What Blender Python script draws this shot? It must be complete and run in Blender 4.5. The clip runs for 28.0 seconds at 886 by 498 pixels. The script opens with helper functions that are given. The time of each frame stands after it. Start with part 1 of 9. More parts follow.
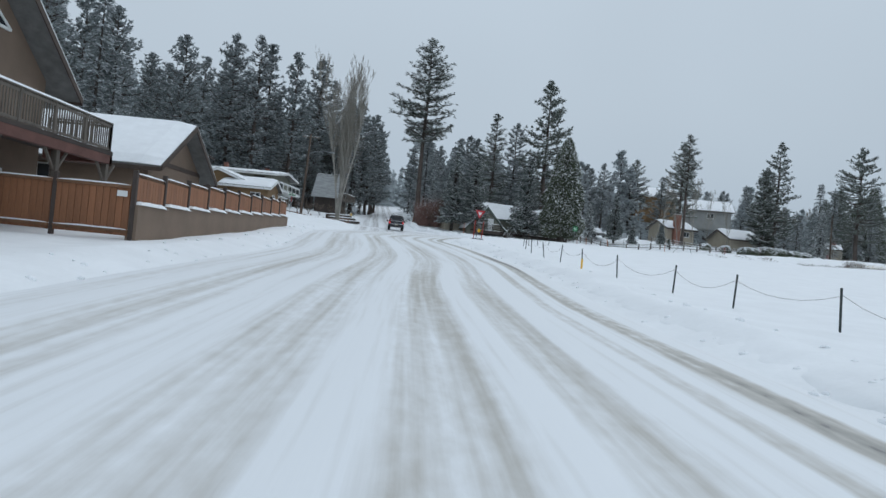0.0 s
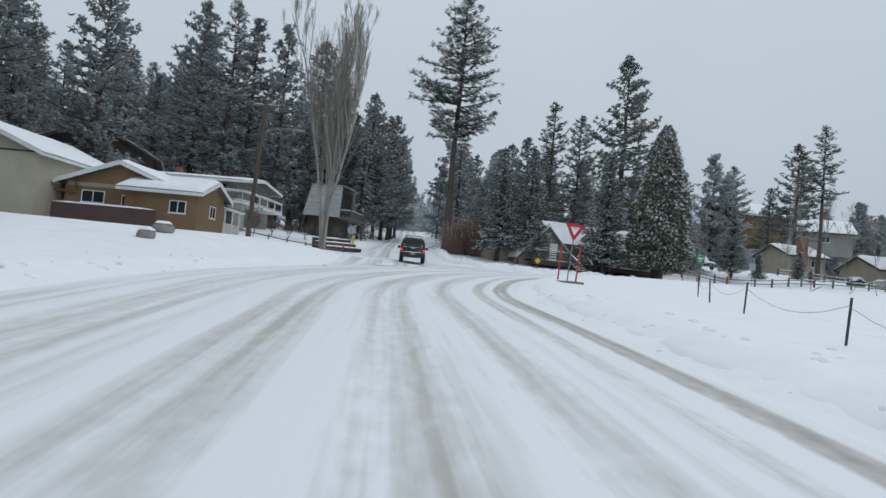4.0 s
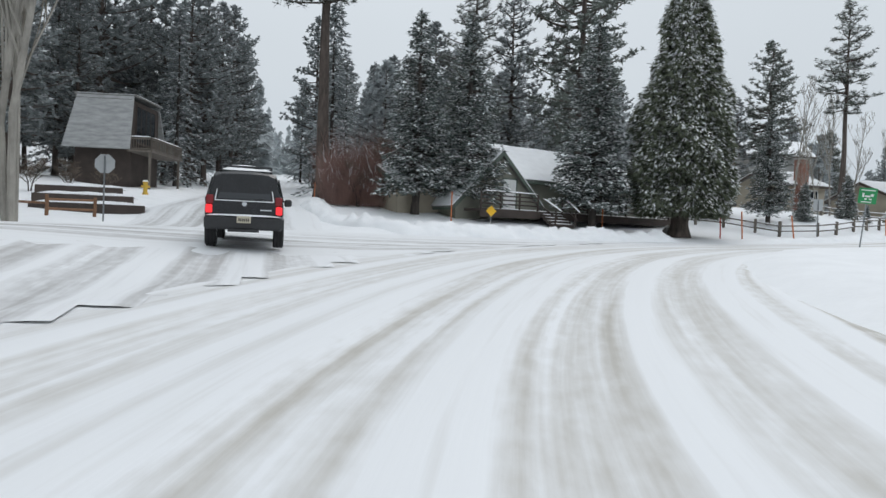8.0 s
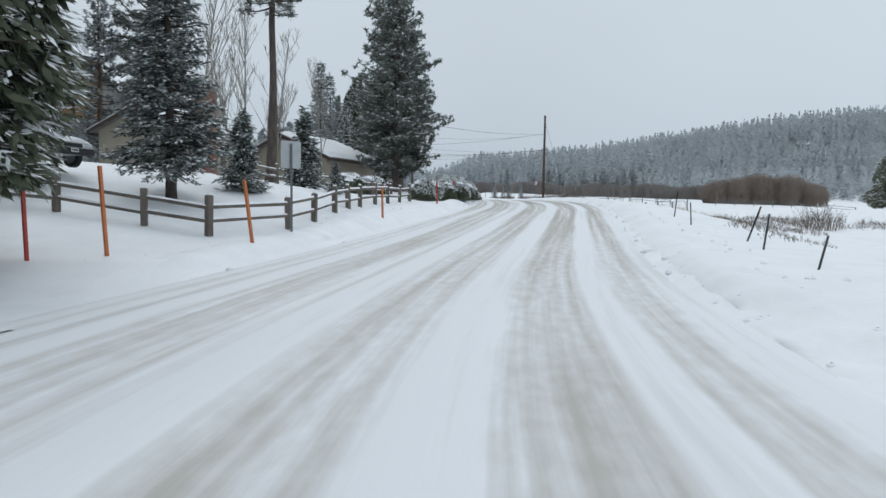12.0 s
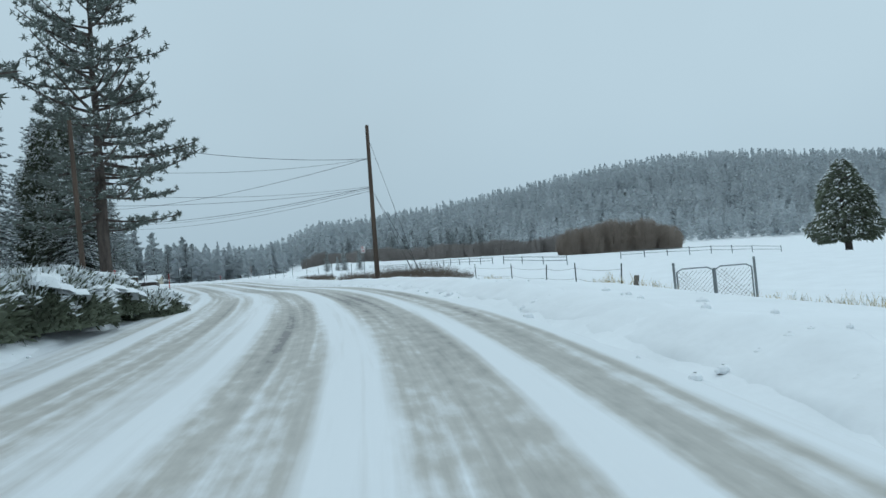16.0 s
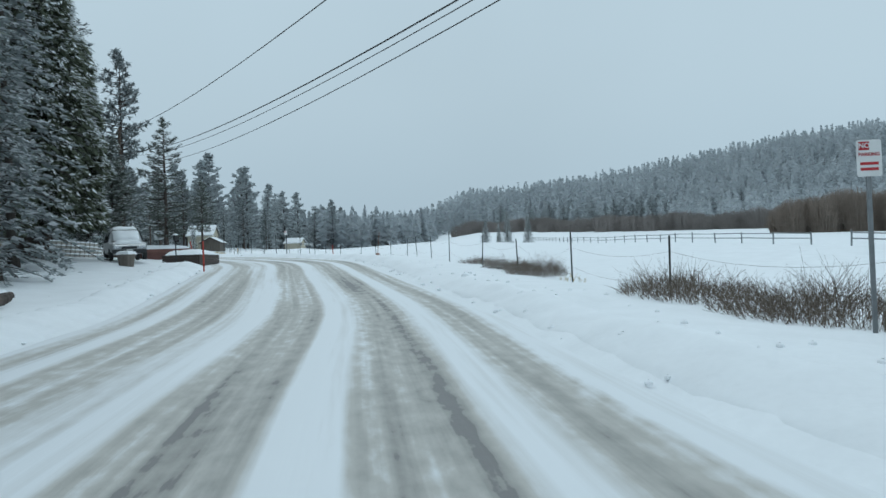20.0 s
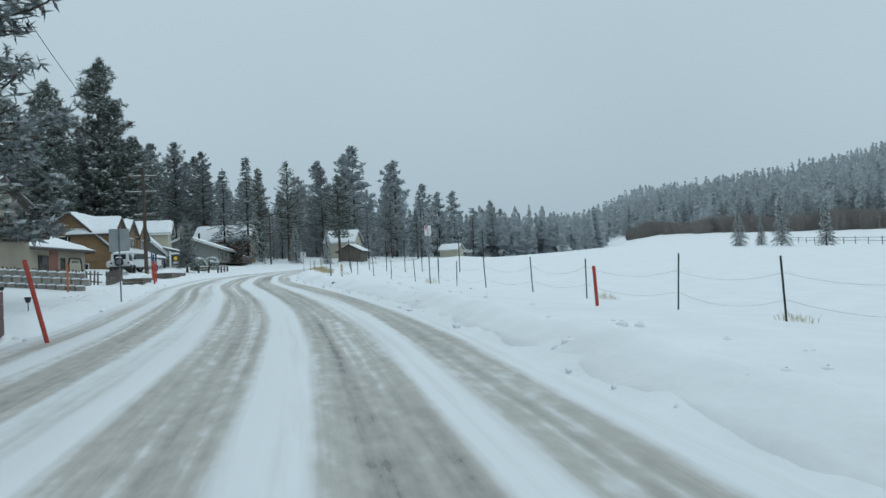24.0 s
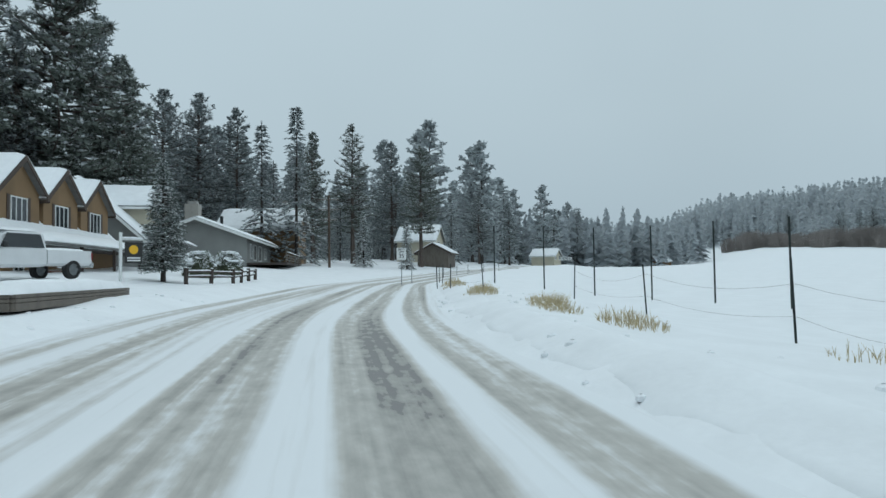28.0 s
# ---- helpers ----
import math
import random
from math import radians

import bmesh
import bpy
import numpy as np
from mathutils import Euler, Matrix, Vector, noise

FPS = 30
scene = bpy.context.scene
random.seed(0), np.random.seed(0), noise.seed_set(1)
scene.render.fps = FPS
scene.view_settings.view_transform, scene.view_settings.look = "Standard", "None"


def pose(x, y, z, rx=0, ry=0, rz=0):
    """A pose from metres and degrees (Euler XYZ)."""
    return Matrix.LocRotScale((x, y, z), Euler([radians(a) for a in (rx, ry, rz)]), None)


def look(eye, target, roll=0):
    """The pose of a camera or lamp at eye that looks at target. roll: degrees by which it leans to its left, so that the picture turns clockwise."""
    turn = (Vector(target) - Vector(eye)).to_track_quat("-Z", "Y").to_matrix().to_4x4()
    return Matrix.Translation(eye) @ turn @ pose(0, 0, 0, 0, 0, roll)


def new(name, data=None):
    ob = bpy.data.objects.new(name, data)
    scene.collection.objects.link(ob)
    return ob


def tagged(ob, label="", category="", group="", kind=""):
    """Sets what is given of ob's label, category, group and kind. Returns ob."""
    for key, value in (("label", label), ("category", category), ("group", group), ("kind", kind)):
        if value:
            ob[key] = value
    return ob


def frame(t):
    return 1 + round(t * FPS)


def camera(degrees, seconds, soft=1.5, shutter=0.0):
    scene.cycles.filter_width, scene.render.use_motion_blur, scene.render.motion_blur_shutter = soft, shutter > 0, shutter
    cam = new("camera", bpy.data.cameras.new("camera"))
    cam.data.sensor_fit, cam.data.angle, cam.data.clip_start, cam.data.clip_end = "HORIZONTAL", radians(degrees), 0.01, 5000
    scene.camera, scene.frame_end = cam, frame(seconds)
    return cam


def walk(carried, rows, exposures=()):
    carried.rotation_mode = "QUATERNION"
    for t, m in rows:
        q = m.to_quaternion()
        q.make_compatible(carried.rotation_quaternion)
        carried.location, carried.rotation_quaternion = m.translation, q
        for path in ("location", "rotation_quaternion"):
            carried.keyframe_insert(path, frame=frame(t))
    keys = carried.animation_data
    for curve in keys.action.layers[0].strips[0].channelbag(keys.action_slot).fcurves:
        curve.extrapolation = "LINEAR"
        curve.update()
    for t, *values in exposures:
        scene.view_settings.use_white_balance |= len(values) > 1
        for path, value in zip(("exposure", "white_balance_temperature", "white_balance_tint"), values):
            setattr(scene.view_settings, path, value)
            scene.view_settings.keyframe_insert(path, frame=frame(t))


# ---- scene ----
cam = camera(66.7, 28.0)
PATH = [
    (0, (-0.54, 1.73, 1.66), (-0.465, 11.726, 1.794), 5.50),
    (0.5, (-0.73, 5.94, 1.83), (-0.889, 15.942, 1.940), 5.00),
    (1, (-0.91, 10.15, 1.98), (-1.350, 20.140, 2.096), 4.34),
    (1.5, (-1.12, 14.14, 2.10), (-1.751, 24.119, 2.260), 3.89),
    (2, (-1.31, 18.18, 2.31), (-1.945, 28.158, 2.553), 4.19),
    (2.5, (-1.39, 22.07, 2.54), (-1.947, 32.044, 2.913), 4.40),
    (3, (-1.35, 25.83, 2.74), (-1.846, 35.803, 3.216), 4.63),
    (3.5, (-1.34, 29.51, 2.93), (-1.830, 39.484, 3.433), 5.25),
    (5.5, (-3.52, 46.29, 4.03), (-3.681, 56.287, 4.287), 4.63),
    (6, (-3.93, 49.42, 4.11), (-4.020, 59.419, 4.215), 4.73),
    (6.5, (-4.39, 53.09, 4.27), (-4.253, 63.087, 4.271), 4.34),
    (7, (-4.56, 57.02, 4.47), (-4.082, 67.005, 4.450), 2.61),
    (7.5, (-4.26, 61.16, 4.69), (-3.302, 71.116, 4.579), 2.47),
    (8, (-3.66, 65.34, 4.93), (-2.050, 75.210, 4.697), 2.28),
    (8.5, (-2.79, 69.43, 5.16), (-0.342, 79.125, 4.819), 1.40),
    (9, (-1.36, 73.25, 5.38), (1.959, 82.669, 4.919), 0.35),
    (9.5, (0.40, 77.05, 5.57), (4.748, 86.040, 5.099), -0.15),
    (10, (2.47, 80.61, 5.78), (7.868, 89.017, 5.332), -0.08),
    (10.5, (4.92, 84.00, 5.95), (11.305, 91.678, 5.474), 0.98),
    (11, (7.81, 87.05, 6.07), (15.026, 93.952, 5.532), 1.41),
    (11.5, (10.83, 89.74, 6.15), (18.775, 95.782, 5.594), 0.79),
    (12, (14.18, 92.11, 6.23), (22.706, 97.309, 5.694), 0.60),
    (12.5, (17.83, 94.18, 6.32), (26.781, 98.607, 5.839), 0.77),
    (13, (22.00, 96.01, 6.39), (31.259, 99.755, 5.997), 1.34),
    (13.5, (26.51, 97.89, 6.48), (35.980, 101.085, 6.097), 1.98),
    (15.5, (45.98, 104.88, 7.61), (55.471, 107.950, 8.267), -3.44),
    (16, (50.55, 106.60, 7.88), (60.037, 109.753, 8.260), -4.85),
    (16.5, (54.76, 108.40, 8.18), (64.268, 111.510, 8.240), -5.36),
    (17, (59.10, 110.50, 8.42), (68.484, 113.949, 8.345), -4.37),
    (17.5, (63.50, 112.88, 8.61), (72.644, 116.926, 8.571), -2.59),
    (18, (67.73, 115.44, 8.77), (76.711, 119.841, 8.731), -1.07),
    (18.5, (71.84, 118.16, 8.92), (80.718, 122.762, 8.862), -0.43),
    (19, (76.00, 121.03, 9.06), (84.784, 125.802, 9.023), -1.32),
    (19.5, (80.01, 124.09, 9.13), (88.692, 129.047, 9.153), -2.11),
    (20, (84.06, 127.27, 9.16), (92.640, 132.415, 9.240), -2.38),
    (20.5, (88.17, 130.57, 9.23), (96.634, 135.888, 9.327), -2.13),
    (21, (92.20, 133.77, 9.29), (100.535, 139.303, 9.384), -2.18),
    (21.5, (96.34, 136.98, 9.34), (104.479, 142.789, 9.449), -2.28),
    (23.5, (112.95, 153.24, 10.42), (120.371, 159.934, 10.681), -3.11),
    (24, (116.21, 157.45, 10.52), (123.393, 164.400, 10.780), -2.86),
    (24.5, (119.24, 161.75, 10.62), (126.130, 168.992, 10.778), -2.88),
    (25, (122.15, 166.15, 10.74), (128.754, 173.655, 10.756), -3.09),
    (25.5, (124.99, 170.55, 10.87), (131.397, 178.226, 10.773), -3.67),
    (26, (127.61, 175.05, 10.99), (133.925, 182.804, 10.911), -3.73),
    (26.5, (130.20, 179.87, 11.10), (136.466, 187.666, 11.142), -2.62),
    (27, (132.72, 184.85, 11.20), (139.020, 192.617, 11.374), -1.00),
    (27.5, (135.18, 189.82, 11.32), (141.655, 197.438, 11.598), -0.18),
    (28, (137.63, 194.76, 11.45), (144.334, 202.174, 11.827), -0.81),
]
EXPOSURES = [(0, 0.08, 5950, 9), (3, 0.08, 5950, 9), (6, 0.26, 6500, 12), (8, 0.40, 6500, 12), (9, 0.46, 6650, 13), (10, 0.45, 6600, 13), (11, 0.38, 6450, 12), (12.5, 0.24, 6100, 9), (15.5, 0.14, 5650, -1), (19, 0.14, 5700, 0), (21, 0.10, 5720, 0), (24, 0.05, 5800, 0), (28, 0.08, 5900, 1)]
walk(cam, [(t, look(eye, target, roll)) for t, eye, target, roll in PATH], EXPOSURES)
# ---- world, sun ----
world = bpy.data.worlds.new("overcast")
scene.world = world
world.use_nodes = True
wn, wl = world.node_tree.nodes, world.node_tree.links
wn.clear()
w_out = wn.new("ShaderNodeOutputWorld")
w_bg = wn.new("ShaderNodeBackground")
w_sky = wn.new("ShaderNodeTexSky")
w_sky.sky_type = "NISHITA"
w_sky.sun_disc = False
w_sky.sun_elevation = radians(38)
w_sky.sun_rotation = radians(150)
w_sky.air_density, w_sky.dust_density = 1.0, 6.0
w_hs = wn.new("ShaderNodeHueSaturation")
w_hs.inputs["Saturation"].default_value = 0.12
# an even deck of cloud over the clear sky, a little brighter overhead than low down
w_tc = wn.new("ShaderNodeTexCoord")
w_sep = wn.new("ShaderNodeSeparateXYZ")
w_ramp = wn.new("ShaderNodeValToRGB")
w_ramp.color_ramp.elements[0].position, w_ramp.color_ramp.elements[0].color = 0.0, (4.3, 4.87, 5.3, 1)
w_ramp.color_ramp.elements[1].position, w_ramp.color_ramp.elements[1].color = 1.0, (6.2, 6.75, 7.1, 1)
w_mid = w_ramp.color_ramp.elements.new(0.22)
w_mid.color = (4.9, 5.43, 5.77, 1)
w_noise = wn.new("ShaderNodeTexNoise")
w_noise.inputs["Scale"].default_value, w_noise.inputs["Detail"].default_value = 1.6, 3
w_nr = wn.new("ShaderNodeMapRange")
w_nr.inputs["To Min"].default_value, w_nr.inputs["To Max"].default_value = 0.9, 1.1
w_mul = wn.new("ShaderNodeMix")
w_mul.data_type, w_mul.blend_type = "RGBA", "MULTIPLY"
w_mul.inputs[0].default_value = 1.0
w_mix = wn.new("ShaderNodeMix")
w_mix.data_type = "RGBA"
w_mix.inputs[0].default_value = 0.93
wl.new(w_sky.outputs[0], w_hs.inputs["Color"])
wl.new(w_tc.outputs["Generated"], w_sep.inputs[0])
wl.new(w_sep.outputs["Z"], w_ramp.inputs[0])
wl.new(w_tc.outputs["Generated"], w_noise.inputs["Vector"])
wl.new(w_noise.outputs["Fac"], w_nr.inputs["Value"])
wl.new(w_ramp.outputs[0], w_mul.inputs[6])
wl.new(w_nr.outputs[0], w_mul.inputs[7])
wl.new(w_hs.outputs[0], w_mix.inputs[6])
wl.new(w_mul.outputs[2], w_mix.inputs[7])
wl.new(w_mix.outputs[2], w_bg.inputs["Color"])
w_bg.inputs["Strength"].default_value = 0.1
wl.new(w_bg.outputs[0], w_out.inputs[0])

sun_data = bpy.data.lights.new("sun", "SUN")
sun_data.energy, sun_data.angle, sun_data.color = 0.5, radians(40), (1.0, 0.97, 0.93)
sun = new("sun", sun_data)
sun.matrix_world = look((0, 0, 60), (-14, -24, 20))

# ---- materials ----
def nodes_of(m):
    return m.node_tree.nodes, m.node_tree.links


def mat(name, color, rough=0.8, vary=0.12, scale=6.0, bump=0.1, metal=0.0, fine=40.0, stretch=(1, 1, 1), random_amount=0.0, island=False, second=None):
    """A procedural surface: colour varied at two scales, with relief."""
    m = bpy.data.materials.new(name)
    m.use_nodes = True
    n, l = nodes_of(m)
    b = n["Principled BSDF"]
    b.inputs["Roughness"].default_value = rough
    b.inputs["Metallic"].default_value = metal
    tc = n.new("ShaderNodeTexCoord")
    mp = n.new("ShaderNodeMapping")
    mp.inputs["Scale"].default_value = stretch
    l.new(tc.outputs["Object"], mp.inputs[0])
    a = n.new("ShaderNodeTexNoise")
    a.inputs["Scale"].default_value, a.inputs["Detail"].default_value = scale, 5
    f = n.new("ShaderNodeTexNoise")
    f.inputs["Scale"].default_value, f.inputs["Detail"].default_value = fine, 3
    l.new(mp.outputs[0], a.inputs["Vector"])
    l.new(mp.outputs[0], f.inputs["Vector"])
    s = n.new("ShaderNodeMath")
    s.operation = "MULTIPLY_ADD"
    s.inputs[1].default_value = 0.4
    l.new(f.outputs["Fac"], s.inputs[0])
    l.new(a.outputs["Fac"], s.inputs[2])
    last = s.outputs[0]
    if random_amount:
        src = n.new("ShaderNodeNewGeometry") if island else n.new("ShaderNodeObjectInfo")
        r = n.new("ShaderNodeMath")
        r.operation = "MULTIPLY_ADD"
        r.inputs[1].default_value = random_amount
        l.new(src.outputs["Random Per Island" if island else "Random"], r.inputs[0])
        l.new(last, r.inputs[2])
        last = r.outputs[0]
    mid = 0.7 + random_amount / 2
    ramp = n.new("ShaderNodeValToRGB")
    lo = [max(0.0, c * (1 - vary)) for c in color] + [1]
    hi = ([min(1.0, c * (1 + vary)) for c in color] if second is None else list(second)) + [1]
    half = 0.22 + random_amount / 2
    e = ramp.color_ramp.elements
    e[0].position, e[0].color = max(0.0, mid - half), lo
    e[1].position, e[1].color = min(1.0, mid + half), hi
    l.new(last, ramp.inputs[0])
    l.new(ramp.outputs[0], b.inputs["Base Color"])
    if bump:
        bp = n.new("ShaderNodeBump")
        bp.inputs["Strength"].default_value, bp.inputs["Distance"].default_value = bump, 0.03
        l.new(s.outputs[0], bp.inputs["Height"])
        l.new(bp.outputs[0], b.inputs["Normal"])
    return m


M = {}
M["snow"] = mat("snow", (0.84, 0.86, 0.88), 0.75, 0.04, 0.9, 0.35, fine=9.0)
M["snow_cap"] = mat("snow_cap", (0.86, 0.88, 0.90), 0.75, 0.04, 2.0, 0.25, fine=14.0)
M["snow_tree"] = mat("snow_on_needles", (0.86, 0.88, 0.90), 0.8, 0.08, 3.0, 0.0)
M["needle"] = mat("needles", (0.122, 0.146, 0.136), 0.7, 0.35, 0.6, 0.0, fine=5, random_amount=0.35, island=True)
M["needle_pine"] = mat("pine_needles", (0.132, 0.150, 0.132), 0.7, 0.35, 0.5, 0.0, fine=5, random_amount=0.35, island=True)
M["needle_cedar"] = mat("cedar_foliage", (0.085, 0.098, 0.064), 0.7, 0.35, 0.5, 0.0, fine=5, random_amount=0.4, island=True)
# paler with distance: haze is painted into these needle colours, over the frost
M["needle_hazed"] = mat("hazed_frosted_needles", (0.40, 0.43, 0.44), 0.8, 0.25, 0.2, 0.0, fine=2, random_amount=0.3, island=True)
M["needle_mid"] = mat("hazed_snowy_needles", (0.225, 0.250, 0.252), 0.8, 0.3, 0.4, 0.0, fine=3, random_amount=0.35, island=True)
M["needle_far"] = mat("hazed_far_needles", (0.50, 0.53, 0.55), 0.85, 0.08, 0.05, 0.0, fine=0.8, random_amount=0.12, island=True)
M["snow_dust"] = mat("thin_snow_on_needles", (0.62, 0.64, 0.66), 0.85, 0.12, 2.0, 0.0)
# snow on far trees, greyed by haze put into its colour
M["hazed_snow"] = mat("hazed_snow_on_far_needles", (0.62, 0.645, 0.66), 0.85, 0.12, 0.5, 0.0)


def let_through(m, amount):
    """Thin foliage: part of the light passes through the needles, softening their contrast."""
    n, l = nodes_of(m)
    b, out = n["Principled BSDF"], n["Material Output"]
    tr = n.new("ShaderNodeBsdfTranslucent")
    mx = n.new("ShaderNodeMixShader")
    mx.inputs[0].default_value = amount
    l.new(b.inputs["Base Color"].links[0].from_socket, tr.inputs["Color"])
    l.new(b.outputs[0], mx.inputs[1])
    l.new(tr.outputs[0], mx.inputs[2])
    l.new(mx.outputs[0], out.inputs["Surface"])


for key, amount in (("needle_mid", 0.3), ("needle_hazed", 0.4), ("needle_far", 0.5), ("hazed_snow", 0.5), ("snow_dust", 0.3)):
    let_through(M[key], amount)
M["bark"] = mat("pine_bark", (0.088, 0.070, 0.060), 0.9, 0.45, 2.2, 0.9, fine=11, stretch=(2.2, 2.2, 0.5))
M["bark_dark"] = mat("dark_bark", (0.065, 0.055, 0.048), 0.9, 0.4, 3.0, 0.7, fine=14, stretch=(2, 2, 0.5))
M["bark_pale"] = mat("pale_bark", (0.29, 0.275, 0.245), 0.85, 0.3, 2.0, 0.4, fine=9, stretch=(1, 1, 0.4))
M["twig_pale"] = mat("pale_twigs", (0.25, 0.23, 0.195), 0.85, 0.25, 2.0, 0.0)
M["twig_red"] = mat("willow_twigs", (0.155, 0.118, 0.102), 0.9, 0.3, 0.7, 0.0, random_amount=0.3, island=True)
M["twig_brown"] = mat("brown_twigs", (0.135, 0.108, 0.085), 0.9, 0.3, 0.7, 0.0, random_amount=0.3, island=True)
M["twig_shrub"] = mat("reddish_shrub_twigs", (0.22, 0.135, 0.115), 0.9, 0.3, 0.7, 0.0, random_amount=0.3, island=True)
M["twig_willow"] = mat("grey_willow_twigs", (0.26, 0.215, 0.18), 0.9, 0.3, 0.5, 0.0, random_amount=0.3, island=True)
# lighter, greyer twigs for the distant belt
M["twig_far"] = mat("far_willow_twigs", (0.27, 0.245, 0.23), 0.9, 0.2, 0.3, 0.0, random_amount=0.3, island=True)
M["grass"] = mat("dry_grass", (0.42, 0.35, 0.21), 0.9, 0.3, 2.0, 0.0, random_amount=0.4, island=True)
M["wood_brown"] = mat("brown_boards", (0.175, 0.092, 0.05), 0.75, 0.3, 1.2, 0.3, fine=18, stretch=(3, 3, 0.4), random_amount=0.25)
M["wood_orange"] = mat("orange_cedar_boards", (0.25, 0.112, 0.055), 0.7, 0.3, 1.0, 0.3, fine=18, stretch=(3, 3, 0.4), random_amount=0.25)
M["wood_grey"] = mat("weathered_grey_wood", (0.135, 0.118, 0.10), 0.85, 0.3, 1.5, 0.4, fine=16, stretch=(2, 2, 0.6), random_amount=0.2)
M["wood_dark"] = mat("dark_stained_wood", (0.055, 0.042, 0.036), 0.75, 0.3, 1.5, 0.3, fine=16, random_amount=0.2)
M["wood_red"] = mat("red_brown_stained_wood", (0.135, 0.062, 0.050), 0.75, 0.3, 1.5, 0.3, fine=16, random_amount=0.2)
M["pole_wood"] = mat("creosoted_pole", (0.088, 0.062, 0.046), 0.85, 0.35, 1.5, 0.5, fine=22, stretch=(3, 3, 0.25))
M["stucco_brown"] = mat("brown_stucco", (0.21, 0.155, 0.115), 0.9, 0.15, 0.8, 0.3, fine=50)
M["stucco_tan"] = mat("tan_stucco", (0.30, 0.225, 0.16), 0.9, 0.12, 0.7, 0.3, fine=50)
M["siding_tan"] = mat("tan_siding", (0.37, 0.33, 0.26), 0.8, 0.1, 0.8, 0.1, fine=20)
M["siding_brown"] = mat("brown_siding", (0.225, 0.145, 0.075), 0.8, 0.14, 0.8, 0.15, fine=20)
M["siding_grey"] = mat("grey_siding", (0.27, 0.275, 0.265), 0.8, 0.1, 0.8, 0.1, fine=20)
M["siding_cream"] = mat("cream_siding", (0.50, 0.46, 0.36), 0.8, 0.1, 0.8, 0.1, fine=20)
M["siding_green"] = mat("grey_green_siding", (0.225, 0.225, 0.185), 0.8, 0.1, 0.8, 0.1, fine=20)
M["trim_white"] = mat("white_trim", (0.76, 0.77, 0.76), 0.5, 0.06, 3, 0.03)
M["trim_green"] = mat("green_trim", (0.10, 0.13, 0.105), 0.6, 0.15, 3, 0.03)
M["trim_dark"] = mat("dark_brown_trim", (0.07, 0.05, 0.04), 0.7, 0.2, 3, 0.05)
M["brick"] = mat("red_brick", (0.24, 0.115, 0.085), 0.9, 0.2, 3, 0.4, fine=30, random_amount=0.3)
M["stone"] = mat("rough_stone", (0.29, 0.275, 0.25), 0.9, 0.3, 2, 0.8, fine=12, random_amount=0.4)
M["shingle"] = mat("grey_shingles", (0.17, 0.17, 0.165), 0.9, 0.2, 3, 0.3, fine=30)
M["shingle_dusted"] = mat("snow_dusted_shingles", (0.36, 0.37, 0.37), 0.9, 0.25, 1.2, 0.3, fine=14, stretch=(1, 4, 4))
M["glass"] = mat("dark_window_glass", (0.03, 0.035, 0.04), 0.06, 0.1, 1, 0.0)
M["curtain"] = mat("pale_curtain", (0.42, 0.42, 0.40), 0.9, 0.12, 3, 0.1)
M["galv"] = mat("galvanised_steel", (0.25, 0.265, 0.275), 0.5, 0.15, 6, 0.05, metal=0.7)
M["post_green"] = mat("dark_green_steel_post", (0.030, 0.040, 0.038), 0.6, 0.25, 5, 0.05, metal=0.2)
M["wire"] = mat("rusty_wire", (0.16, 0.135, 0.12), 0.6, 0.3, 8, 0.0, metal=0.4)
M["cable"] = mat("black_cable", (0.035, 0.036, 0.038), 0.6, 0.1, 3, 0.0)
M["orange"] = mat("orange_stake_paint", (0.48, 0.150, 0.050), 0.6, 0.15, 5, 0.05, random_amount=0.2)
M["red_stake"] = mat("red_stake_paint", (0.42, 0.052, 0.035), 0.55, 0.15, 5, 0.05)
M["blue_stake"] = mat("dark_blue_stake_tip", (0.025, 0.05, 0.12), 0.55, 0.15, 5, 0.05)
M["sign_red"] = mat("sign_red", (0.44, 0.022, 0.03), 0.4, 0.08, 4, 0.0)
M["sign_white"] = mat("sign_white", (0.78, 0.79, 0.78), 0.4, 0.05, 4, 0.0)
M["sign_black"] = mat("sign_black", (0.02, 0.02, 0.02), 0.4, 0.05, 4, 0.0)
M["sign_green"] = mat("sign_green", (0.018, 0.26, 0.085), 0.4, 0.08, 4, 0.0)
M["sign_yellow"] = mat("sign_yellow", (0.80, 0.46, 0.015), 0.4, 0.06, 4, 0.0)
M["sign_back"] = mat("bare_aluminium_sign_back", (0.42, 0.44, 0.45), 0.5, 0.1, 4, 0.03, metal=0.5)
M["amber"] = mat("amber_reflector", (0.50, 0.27, 0.03), 0.3, 0.08, 8, 0.0)
M["rock"] = mat("grey_rock", (0.24, 0.235, 0.225), 0.9, 0.3, 3, 0.8, fine=15)
M["concrete"] = mat("concrete", (0.36, 0.35, 0.33), 0.9, 0.15, 2, 0.3, fine=25)
M["car_black"] = mat("black_car_paint", (0.012, 0.013, 0.015), 0.22, 0.2, 2, 0.0)
M["car_white"] = mat("white_car_paint", (0.70, 0.71, 0.72), 0.3, 0.04, 2, 0.0)
M["car_silver"] = mat("silver_car_paint", (0.42, 0.43, 0.44), 0.32, 0.05, 2, 0.0, metal=0.5)
M["rubber"] = mat("tyre_rubber", (0.022, 0.022, 0.023), 0.85, 0.2, 8, 0.1)
M["plastic"] = mat("black_plastic", (0.025, 0.026, 0.028), 0.6, 0.15, 8, 0.05)
M["chrome"] = mat("chrome", (0.6, 0.61, 0.62), 0.2, 0.05, 5, 0.0, metal=1.0)
M["hydrant"] = mat("yellow_hydrant_paint", (0.62, 0.40, 0.05), 0.5, 0.12, 6, 0.05)
